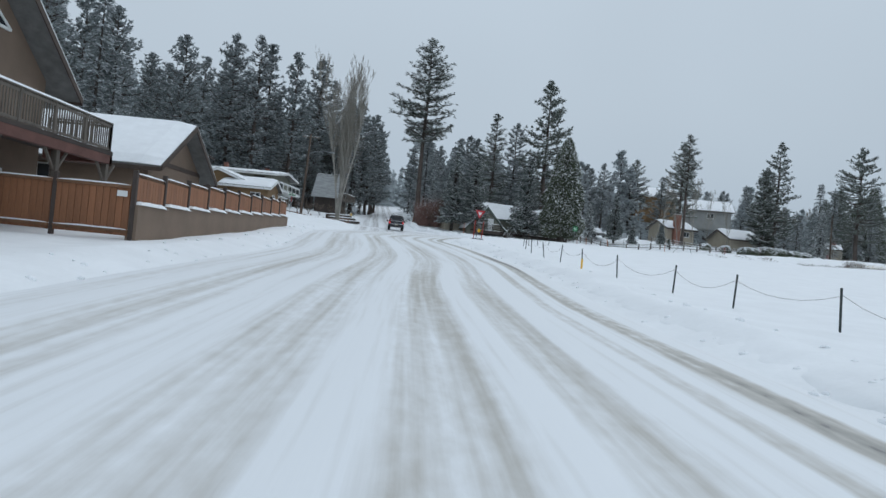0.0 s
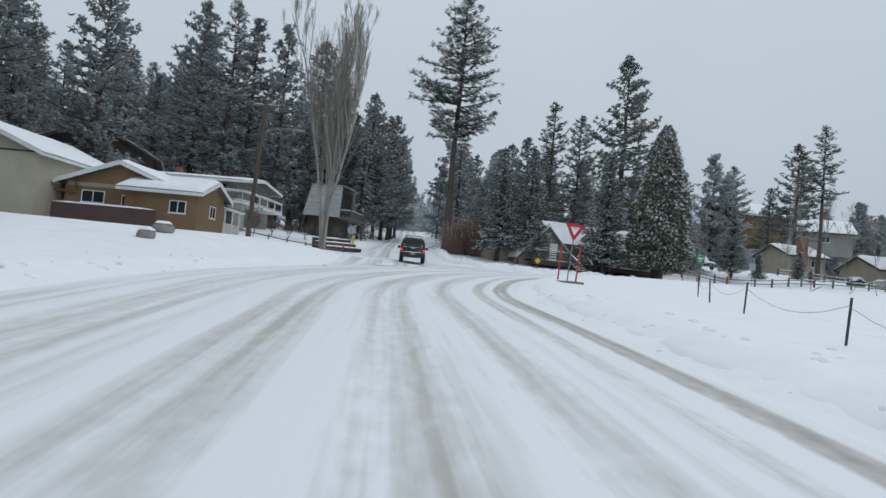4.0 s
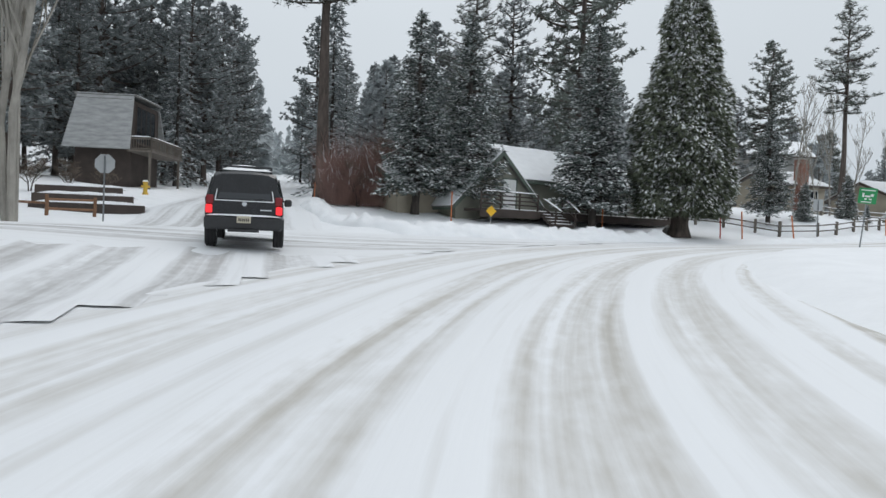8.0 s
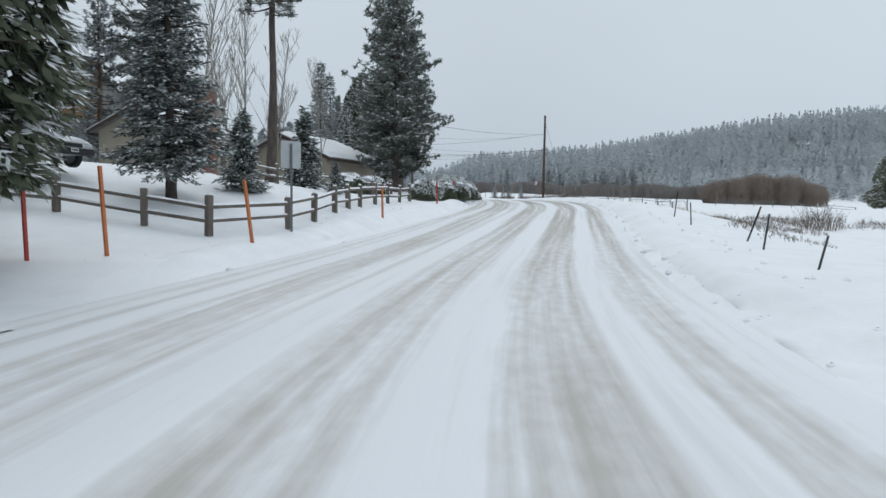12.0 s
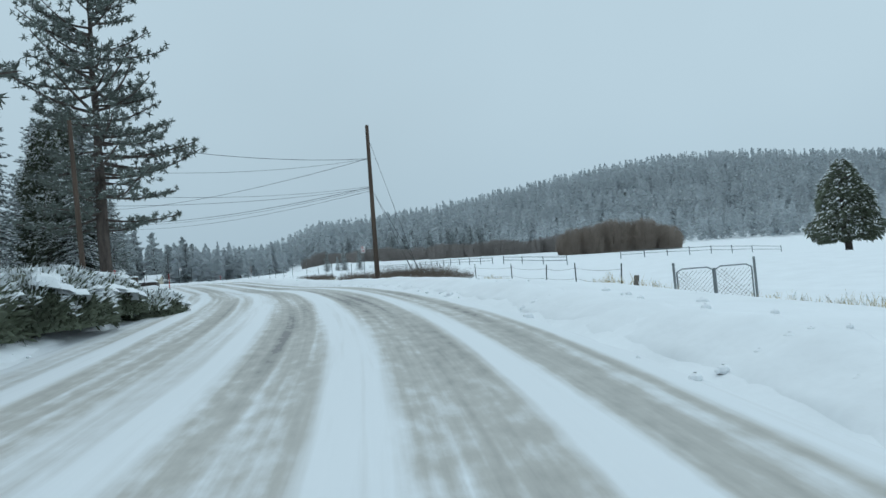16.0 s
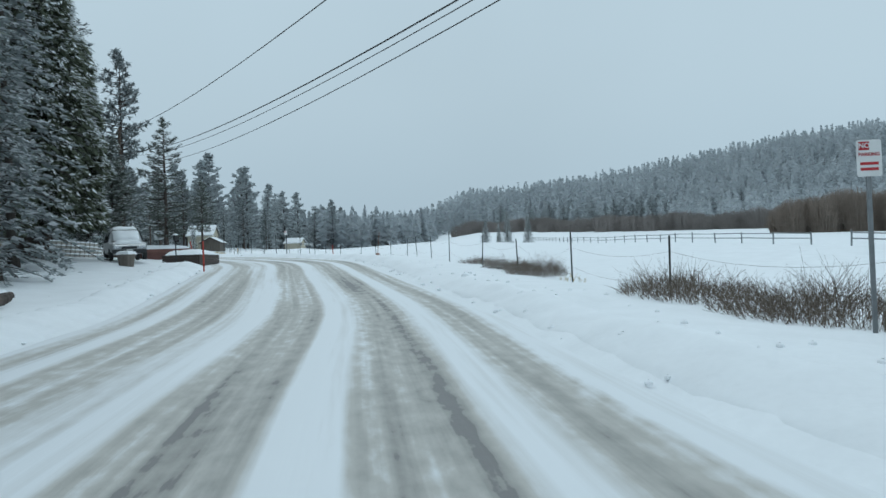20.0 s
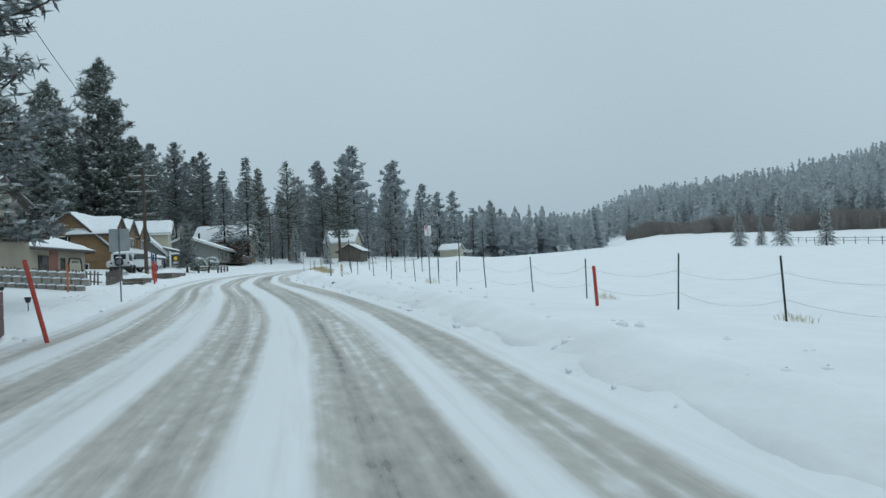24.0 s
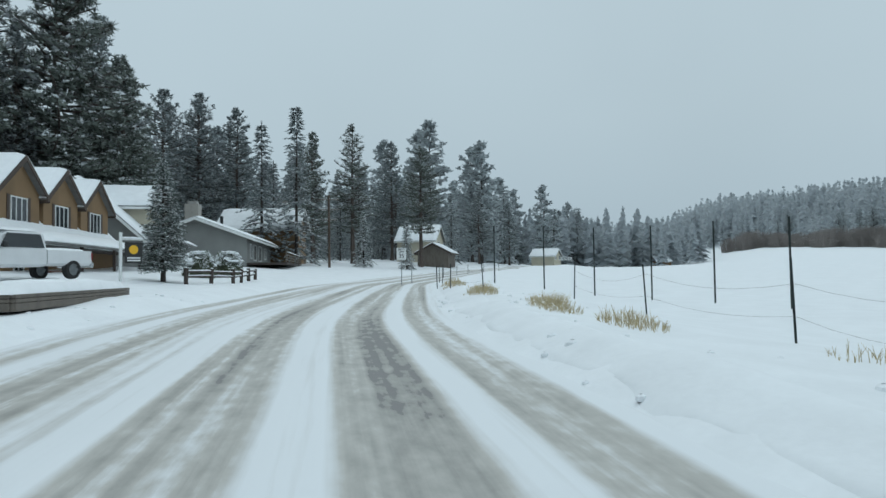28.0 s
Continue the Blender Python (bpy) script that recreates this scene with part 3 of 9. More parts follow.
CEDAR = [tree_kind("cedar_tree", trunk_mesh(14, 0.62, s, n=12, flare=1.7), cedar_crown(14, rr, s, n=15000, size=0.36), "huge dark cedar with drooping snowy foliage", "cedar tree", CEDM, "bark") for s, rr in ((81, 5.0), (82, 4.2))]
CORNER_PINE = tree_kind("pine_tree", trunk_mesh(31, 0.48, 35), pine_crown(31, 6.2, 35, 0.44, 0.45, 125, 0.62, per=1.0, count=13, fat=0.2), "tall pine with rough brown trunk and snow-dusted needles", "pine tree", PINEM, "bark")
SLIM_PINE = tree_kind("pine_tree", trunk_mesh(20, 0.30, 38), pine_crown(20, 3.2, 38, 0.48, 0.35, 70, 0.42, per=1.5, count=13, fat=0.2), "tall pine with rough brown trunk and snow-dusted needles", "pine tree", PINEM, "bark")
BIG_PINE = tree_kind("pine_tree", trunk_mesh(25, 0.45, 37), pine_crown(25, 7.2, 37, 0.17, 0.30, 110, 0.44, per=1.5, count=14, fat=0.2), "tall pine with rough brown trunk and snow-dusted needles", "pine tree", PINEM, "bark")
DENSE_PINE = tree_kind("pine_tree", trunk_mesh(17, 0.32, 39), pine_crown(17, 3.9, 39, 0.08, 0.5, 210, 0.5, per=1.3, count=12, fat=0.24), "dense pine flecked with snow", "pine tree", PINEM, "bark")
POPLAR = tree_kind("poplar_tree", Mesh(), bare_mesh(21, 0.19, 5, 5, 34, 1.0, 4, 0.42), "tall bare poplar with pale upright limbs", "poplar tree", [M["bark_pale"], M["twig_pale"]])
ASPEN = [tree_kind("aspen_tree", Mesh(), bare_mesh(11, 0.085, s, 1, 16, 0.75, 3, 0.6), "slender bare aspen with pale bark", "aspen tree", [M["bark_pale"], M["twig_pale"]]) for s in (6, 7)]
FRUIT = [tree_kind("bare_tree", Mesh(), bare_mesh(4.2, 0.10, s, 2, 14, 0.45, 4, 0.8), "small bare deciduous tree with snow round its foot", "tree", [M["bark_dark"], M["twig_brown"]]) for s in (8,)]
# ---- kit: houses, decks, fences, signs, vehicles ----
def window(parent, m, w, h, trim="trim_white", bars=1, name="window", curtain=False):
    """A window in the local xz plane of m, facing -y: frame, sill, panes."""
    t = 0.07
    fr = Mesh()

    def ring(g, y):
        return [(-w / 2 + g, y, -h / 2 + g), (w / 2 - g, y, -h / 2 + g), (w / 2 - g, y, h / 2 - g), (-w / 2 + g, y, h / 2 - g)]

    fr.grid([ring(0, 0.0), ring(0, -0.044), ring(0.006, -0.05), ring(t - 0.006, -0.05), ring(t, -0.044), ring(t, 0.0)], 0, closed=True)
    wob = part(name, fr, M[trim], parent, at=m)
    for k in range(bars):
        x = -w / 2 + w * (k + 1) / (bars + 1)
        part("glazing_bar", box_mesh(x - 0.025, x + 0.025, -0.04, 0.0, -h / 2 + t, h / 2 - t), M[trim], wob)
    for k in range(bars + 1):
        x0 = -w / 2 + w * k / (bars + 1) + 0.05
        x1 = -w / 2 + w * (k + 1) / (bars + 1) - 0.05
        part("pane", box_mesh(x0, x1, -0.018, -0.004, -h / 2 + t, h / 2 - t), M["curtain" if curtain else "glass"], wob)
    part("sill", box_mesh(-w / 2 - 0.05, w / 2 + 0.05, -0.10, 0.0, -h / 2 - 0.05, -h / 2, 0.008), M[trim], wob)
    return wob


def side_pose(side, w, d, u, z):
    """The pose of a fitting on a wall: F and B are the eave sides, L and R the gable ends."""
    return {"F": pose(u, -d / 2, z), "B": pose(-u, d / 2, z, 0, 0, 180), "L": pose(-w / 2, -u, z, 0, 0, -90), "R": pose(w / 2, u, z, 0, 0, 90)}[side]


def roof_plane(parent, a, b, c, d, thick, snow, roof_mat, seed, name="roof", no_snow=False):
    """A roof slope with corners a, b along the eave and c, d along the ridge, and the snow that lies on it."""
    a, b, c, d = (Vector(p) for p in (a, b, c, d))
    n = (b - a).cross(d - a).normalized()
    ms = Mesh()
    lo = [a, b, c, d]
    hi = [p + n * thick for p in lo]
    ms.face(list(reversed(lo)))
    ms.face(hi)
    ms.grid([lo, hi], 0, closed=True)
    rf = part(name, ms, M[roof_mat], parent)
    if no_snow:
        return rf
    sm = Mesh()
    k, j = 14, 8
    rows = []
    for q in range(j + 1):
        v = q / j
        row = []
        for p in range(k + 1):
            u = p / k
            base = a.lerp(b, u).lerp(d.lerp(c, u), v) + n * (thick + 0.004)
            e = min(1.0, min(u, 1 - u) * 30 + 0.25) * min(1.0, v * 22 + 0.30)
            hgt = snow * e * (1 + 0.22 * noise.noise(base * 0.6 + Vector((seed, 0, 0))))
            row.append(base + n * hgt + (a - d).normalized() * (0.05 * (q == 0) * (1 + noise.noise(base * 1.3))))
        rows.append(row)
    sm.grid(rows)
    under = [[a.lerp(b, p / k) + n * thick for p in range(k + 1)], rows[0]]
    sm.grid(under)
    sm.grid([[rows[q][0] for q in range(j + 1)], [a.lerp(d, q / j) + n * thick for q in range(j + 1)]])
    sm.grid([[b.lerp(c, q / j) + n * thick for q in range(j + 1)], [rows[q][k] for q in range(j + 1)]])
    part("roof_snow", sm, M["snow_cap"], parent, "white snow lying on the roof", smooth=False)
    return rf


def gable(parent, w, d, h, rise, wall, over=0.45, roof="shingle", trim="trim_dark", snow=0.2, x=0.0, y=0.0, z=0.0, rz=0.0, h2=None, ridge=0.5, seed=1, walls="FBLR", wins=(), gable_over=None, no_snow=False, deep=0.8):
    """A gabled block; its ridge runs along x. h is the eave height at the front (-y), h2 at the back."""
    blk = new("house_block")
    blk.parent = parent
    blk.matrix_basis = pose(x, y, z, 0, 0, rz)
    blk.empty_display_size = 0.2
    h2 = h if h2 is None else h2
    go = over if gable_over is None else gable_over
    yr = -d / 2 + d * ridge
    top = max(h, h2) + rise
    t = 0.18
    if "F" in walls:
        part("wall", box_mesh(-w / 2 + t, w / 2 - t, -d / 2, -d / 2 + t, -deep, h), M[wall], blk)
    if "B" in walls:
        part("wall", box_mesh(-w / 2 + t, w / 2 - t, d / 2 - t, d / 2, -deep, h2), M[wall], blk)
    for s, key in ((-1, "L"), (1, "R")):
        if key in walls:
            ms = Mesh()
            out = [(-d / 2, -deep), (d / 2, -deep), (d / 2, h2), (yr, top), (-d / 2, h)]
            x0, x1 = (-w / 2, -w / 2 + t) if s < 0 else (w / 2 - t, w / 2)
            fa, fb = [(x0, yy, zz) for yy, zz in out], [(x1, yy, zz) for yy, zz in out]
            ms.face(list(reversed(fa)))
            ms.face(fb)
            ms.grid([fa, fb], 0, closed=True)
            part("wall", ms, M[wall], blk)
    s1, s2 = (top - h) / (yr + d / 2), (top - h2) / (d / 2 - yr)
    f0, f1 = (-d / 2 - over, h - s1 * over + 0.02), (d / 2 + over, h2 - s2 * over + 0.02)
    X = w / 2 + go
    roof_plane(blk, (-X, f0[0], f0[1]), (X, f0[0], f0[1]), (X, yr, top + 0.02), (-X, yr, top + 0.02), 0.16, snow, roof, seed, no_snow=no_snow)
    roof_plane(blk, (X, f1[0], f1[1]), (-X, f1[0], f1[1]), (-X, yr, top + 0.02), (X, yr, top + 0.02), 0.16, snow, roof, seed + 3, no_snow=no_snow)
    for s in (-1, 1):
        for e in (f0, f1):
            ms = Mesh()
            xa, xb = s * X, s * (X + 0.04)
            o = [(e[0], e[1] - 0.10), (yr, top - 0.10), (yr, top + 0.17), (e[0], e[1] + 0.15)]
            fa, fb = [(xa, yy, zz) for yy, zz in o], [(xb, yy, zz) for yy, zz in o]
            ms.face(fa)
            ms.face(list(reversed(fb)))
            ms.grid([fa, fb], 0, closed=True)
            part("barge_board", ms, M[trim], blk)
    for e, sg in ((f0, -1), (f1, 1)):
        part("fascia", box_mesh(-X, X, min(e[0], e[0] + sg * 0.04), max(e[0], e[0] + sg * 0.04), e[1] - 0.12, e[1] + 0.13), M[trim], blk)
    for wspec in wins:
        side, u, zz, ww, hh = wspec[:5]
        kw = wspec[5] if len(wspec) > 5 else {}
        window(blk, side_pose(side, w, d, u, zz), ww, hh, **kw)
    return blk


def door_leaf(parent, m, w=0.95, h=2.05, material="trim_white", trim="trim_dark"):
    fr = Mesh()
    fr.box(-w / 2 - 0.08, -w / 2, -0.05, 0, 0, h + 0.08)
    fr.box(w / 2, w / 2 + 0.08, -0.05, 0, 0, h + 0.08)
    fr.box(-w / 2, w / 2, -0.05, 0, h, h + 0.08)
    fob = part("door_frame", fr, M[trim], parent, at=m)
    lf = Mesh()
    lf.box(-w / 2, w / 2, -0.02, -0.003, 0, h)
    for i in range(2):
        for j in range(3):
            x0 = -w / 2 + 0.1 + i * (w / 2 - 0.06)
            z0 = 0.12 + j * (h / 3 - 0.03)
            lf.box(x0, x0 + w / 2 - 0.16, -0.03, -0.02, z0, z0 + h / 3 - 0.16)
    part("door", lf, M[material], fob)
    part("handle", box_mesh(w / 2 - 0.12, w / 2 - 0.07, -0.07, -0.02, h * 0.47, h * 0.52, 0.01), M["chrome"], fob)


def railing(parent, pts, h=1.0, mat_name="wood_dark", every=1.6, balusters=0.0, rails=(0.25, 0.5, 0.75), cap_snow=True, post=0.09):
    """A railing on straight runs through the local points: posts, rails, balusters, a snow-topped cap."""
    for a, b in zip(pts, pts[1:]):
        a, b = Vector(a), Vector(b)
        run = b - a
        ln = Vector((run.x, run.y, 0)).length
        ang = math.degrees(math.atan2(run.y, run.x))
        slope = math.degrees(math.atan2(run.z, ln))
        m = pose(a.x, a.y, a.z, 0, 0, ang) @ pose(0, 0, 0, 0, -slope, 0)
        n = max(1, round(ln / every))
        full = run.length
        for i in range(n + 1):
            q = a.lerp(b, i / n)
            part("post", box_mesh(-post / 2, post / 2, -post / 2, post / 2, 0, h, 0.008), M[mat_name], parent, at=pose(q.x, q.y, q.z, 0, 0, ang))
        for r in rails:
            part("rail", box_mesh(0, full, -0.02, 0.02, h * r - 0.045, h * r + 0.045, 0.006), M[mat_name], parent, at=m)
        part("top_rail", box_mesh(0, full, -0.07, 0.07, h, h + 0.04, 0.006), M[mat_name], parent, at=m)
        if cap_snow:
            s = snow_slab(full, 0.14, 0.09, int(full * 13) % 17, 12, 4)
            part("rail_snow", s, M["snow_cap"], parent, "snow on the rail", at=m @ pose(full / 2, 0, h + 0.041))
        if balusters:
            k = int(full / balusters)
            for i in range(1, k):
                x = full * i / k
                part("baluster", box_mesh(x - 0.018, x + 0.018, -0.018, 0.018, 0.08, h), M[mat_name], parent, at=m)


def stake(x, y, h=1.5, r=0.022, color="orange", tip=None, lean=(0, 0), label="orange wooden snow stake beside the road", group="snow stakes", z=None):
    ob = empty("snow_stake", x, y, ground_z(x, y) if z is None else z, 0, label, "stake", group)
    ob.matrix_world = ob.matrix_world @ pose(0, 0, 0, lean[0], lean[1], 0)
    top = h if tip is None else h * 0.72
    part("shaft", box_mesh(-r, r, -r, r, -0.3, top, 0.004), M[color], ob)
    if tip:
        part("tip", box_mesh(-r * 1.05, r * 1.05, -r * 1.05, r * 1.05, top, h, 0.004), M[tip], ob)
    return ob


def t_post(x, y, h=1.3, lean=(0, 0), group="fence posts", label="dark steel fence post standing in the snow", r=0.024, z=None):
    ob = empty("fence_post", x, y, (ground_z(x, y) if z is None else z), 30, label, "fence post", group)
    ob.matrix_world = ob.matrix_world @ pose(0, 0, 0, lean[0], lean[1], 0)
    ms = Mesh()
    ms.box(-r, r, -r * 0.25, r * 0.25, -0.3, h)
    ms.box(-r * 0.22, r * 0.22, r * 0.25, r * 1.3, -0.3, h)
    part("post", ms, M["post_green"], ob)
    return ob


def wire_run(tops, heights, name="fence_wire", r=0.006, sag=0.06, label="slack wire strung between the fence posts"):
    """Wires from post to post, drooping."""
    ob = empty(name, 0, 0, 0, 0, label, "wire")
    for hgt in heights:
        ms, run = Mesh(), []
        for (x0, y0), (x1, y1) in zip(tops, tops[1:]):
            z0, z1 = ground_z(x0, y0) + hgt, ground_z(x1, y1) + hgt
            k = 6
            dip = sag * (1 + 1.5 * abs(noise.noise((x0, y0, hgt * 3))))
            pts = [Vector((x0 + (x1 - x0) * i / k, y0 + (y1 - y0) * i / k, z0 + (z1 - z0) * i / k - dip * 4 * (i / k) * (1 - i / k))) for i in range(k + 1)]
            run += pts[1:] if run else pts
        ms.path(run, [r] * len(run), 3)
        part("wire", ms, M["wire"], ob)
    return ob


def text_on(parent, words, size, m, material, name="lettering", extrude=0.002, squeeze=1.0):
    cu = bpy.data.curves.new(name, "FONT")
    cu.body, cu.size, cu.align_x, cu.align_y, cu.extrude = words, size, "CENTER", "CENTER", extrude
    cu.offset = size * 0.012
    tmp = bpy.data.objects.new(name, cu)
    scene.collection.objects.link(tmp)
    dg = bpy.context.evaluated_depsgraph_get()
    me = bpy.data.meshes.new_from_object(tmp.evaluated_get(dg))
    bpy.data.objects.remove(tmp)
    me.materials.clear()
    me.materials.append(M[material])
    ob = part(name, me, [], parent)
    ob.matrix_basis = m @ pose(0, 0, 0, 90, 0, 0) @ Matrix.Diagonal((squeeze, 1, 1, 1))
    return ob


def plate(w, h, t=0.004, c=0.03, corners=None):
    """A flat sign blank facing -y with cut corners, centred."""
    o = corners or [(-w / 2 + c, -h / 2), (w / 2 - c, -h / 2), (w / 2, -h / 2 + c), (w / 2, h / 2 - c), (w / 2 - c, h / 2), (-w / 2 + c, h / 2), (-w / 2, h / 2 - c), (-w / 2, -h / 2 + c)]
    ms = Mesh()
    ms.poly(o, -t / 2, t / 2)
    return ms


def sign_post(x, y, h, rz, label, category="sign", lean=(0, 0), wide=0.05, z=None, name="road_sign"):
    ob = empty(name, x, y, ground_z(x, y) if z is None else z, rz, label, category)
    ob.matrix_world = ob.matrix_world @ pose(0, 0, 0, lean[0], lean[1], 0)
    ms = Mesh()
    ms.box(-wide / 2, wide / 2, -0.004, 0.004, -0.4, h)
    ms.box(-wide / 2, -wide / 2 + 0.006, 0.004, 0.03, -0.4, h)
    ms.box(wide / 2 - 0.006, wide / 2, 0.004, 0.03, -0.4, h)
    part("post", ms, M["galv"], ob)
    return ob


def wheel(parent, x, y, z, r, w, rz=0):
    """A wheel with its axle along y."""
    ty = Mesh()
    n = 28
    prof = [(-w / 2, r * 0.62), (-w / 2, r * 0.9), (-w / 2 + 0.03, r), (-w * 0.2, r), (-w * 0.18, r - 0.012), (-w * 0.12, r - 0.012), (-w * 0.1, r), (w * 0.1, r), (w * 0.12, r - 0.012), (w * 0.18, r - 0.012), (w * 0.2, r), (w / 2 - 0.03, r), (w / 2, r * 0.9), (w / 2, r * 0.62)]
    ty.grid([[(rr * math.cos(2 * math.pi * k / n), yy, rr * math.sin(2 * math.pi * k / n)) for k in range(n)] for yy, rr in prof], 0, closed=True)
    wob = part("wheel", ty, M["rubber"], parent, at=pose(x, y, z, 0, 0, rz), smooth=True)
    rm = Mesh()
    for yy in (-w * 0.34, w * 0.34):
        ring = [(r * 0.64 * math.cos(2 * math.pi * k / n), yy, r * 0.64 * math.sin(2 * math.pi * k / n)) for k in range(n)]
        rm.face(ring)
        rm.face(list(reversed(ring)))
    for yy, dy in ((-w * 0.34, -0.03), (w * 0.34, 0.03)):
        for k in range(6):
            a = 2 * math.pi * k / 6
            p = Vector((math.cos(a), 0, math.sin(a)))
            s = Vector((-p.z, 0, p.x)) * 0.035
            c = Vector((0, yy + dy, 0))
            rm.face((c + p * 0.05 - s, c + p * r * 0.62 - s, c + p * r * 0.62 + s, c + p * 0.05 + s))
    part("rim", rm, M["galv"], wob)
    return wob


def loft(ms, sections, slot=0, close_ends=True):
    """Joins rings of equal count; every ring is a closed list of points."""
    ms.grid(sections, slot, closed=True)
    if close_ends:
        ms.face(list(reversed(sections[0])), slot)
        ms.face(sections[-1], slot)


def car_body(length, width, z0, belt, roof, hood_l, rear_l, cab0, cab1, tumble=0.12, tail=0.0):
    """A closed car body made of rings along its length (x ahead): sills, belt line, roof, hood and tail."""
    W = width / 2
    def ring(x, zb, zt, wt, wb=None, zl=None):
        wb = W if wb is None else wb
        zl = belt if zl is None else zl
        zl = min(zl, zt)
        h = [(wb * 0.90, zb), (wb, zb + 0.12), (wb, zl - 0.10), (wb * 0.975, zl), ((wb * 0.975 + wt) / 2, (zl + zt) / 2 if zt > zl else zt), (wt, zt - 0.03), (wt * 0.9, zt)]
        return [(x, a, b) for a, b in h] + [(x, -a, b) for a, b in reversed(h)]
    return ring


def snow_on(parent, w, d, h, m, seed=1, label="snow lying on top", n=10, k=8):
    return part("snow", snow_slab(w, d, h, seed, n, k), M["snow_cap"], parent, label, at=m, smooth=True)
# ---- ground and road ----
WAY = [Vector(e[:3]) for _, e, _, _ in PATH]
WAY = [WAY[0] + Vector((2.0, -60.0, -3.3)), WAY[0] + Vector((0.6, -18, -1.0))] + WAY + [WAY[-1] + Vector((9, 14, 0.4)), WAY[-1] + Vector((26, 34, 0.8)), WAY[-1] + Vector((60, 62, 1.6)), WAY[-1] + Vector((110, 92, 3.0))]
EYE_H = 1.45


def smooth_way(step=1.0):
    """The driven line, evenly stepped, at road height."""
    pts = []
    for a, b in zip(WAY, WAY[1:]):
        n = max(1, int((b - a).length / step))
        pts += [a.lerp(b, i / n) for i in range(n)]
    arr = np.array([tuple(p) for p in pts] + [tuple(WAY[-1])])
    for _ in range(12):
        arr[1:-1] = 0.25 * arr[:-2] + 0.5 * arr[1:-1] + 0.25 * arr[2:]
    arr[:, 2] -= EYE_H
    for _ in range(40):
        arr[1:-1, 2] = 0.25 * arr[:-2, 2] + 0.5 * arr[1:-1, 2] + 0.25 * arr[2:, 2]
    return arr


LINE = smooth_way()
TAN = np.gradient(LINE[:, :2], axis=0)
TAN /= np.linalg.norm(TAN, axis=1)[:, None]
# the street that goes on straight past the junction, and the one that joins from the left
AHEAD = np.array([(-4.8 - 0.095 * k, 62.0 + 1.0 * k, 3.25 + 0.060 * k + 0.00012 * k * k) for k in range(0, 190)])
CROSS = np.array([(19.0 - 0.93 * k, 96.9 - 0.37 * k, 4.95 - 0.0066 * k) for k in range(0, 110)])


def near_line(x, y, line):
    d2 = (line[None, :, 0] - x[:, None]) ** 2 + (line[None, :, 1] - y[:, None]) ** 2
    i = d2.argmin(1)
    return i, np.sqrt(d2[np.arange(len(x)), i])


def smoothstep(a, b, v):
    t = np.clip((v - a) / (b - a), 0, 1)
    return t * t * (3 - 2 * t)


def bumps(x, y, k):
    return (np.sin(x * k + 1.3) * np.cos(y * k * 1.17 + 0.4) + np.sin((x + y) * k * 0.63 + 2.1) * 0.7 + np.cos((x - 1.4 * y) * k * 1.71) * 0.4) / 2.1


ROAD_L, ROAD_R = 5.4, 2.6
# the first street is ploughed wider on the field side
EDGE_R = ROAD_R + 2.1 * (1 - np.clip((LINE[:, 1] - 66.0) / 20.0, 0, 1)) * (LINE[:, 0] < 40)


def meet(own, main, edge):
    """Where a side street runs into the main road it takes the main road's height."""
    w = 1 - smoothstep(0.0, 9.0, edge)
    return own * (1 - w) + main * w


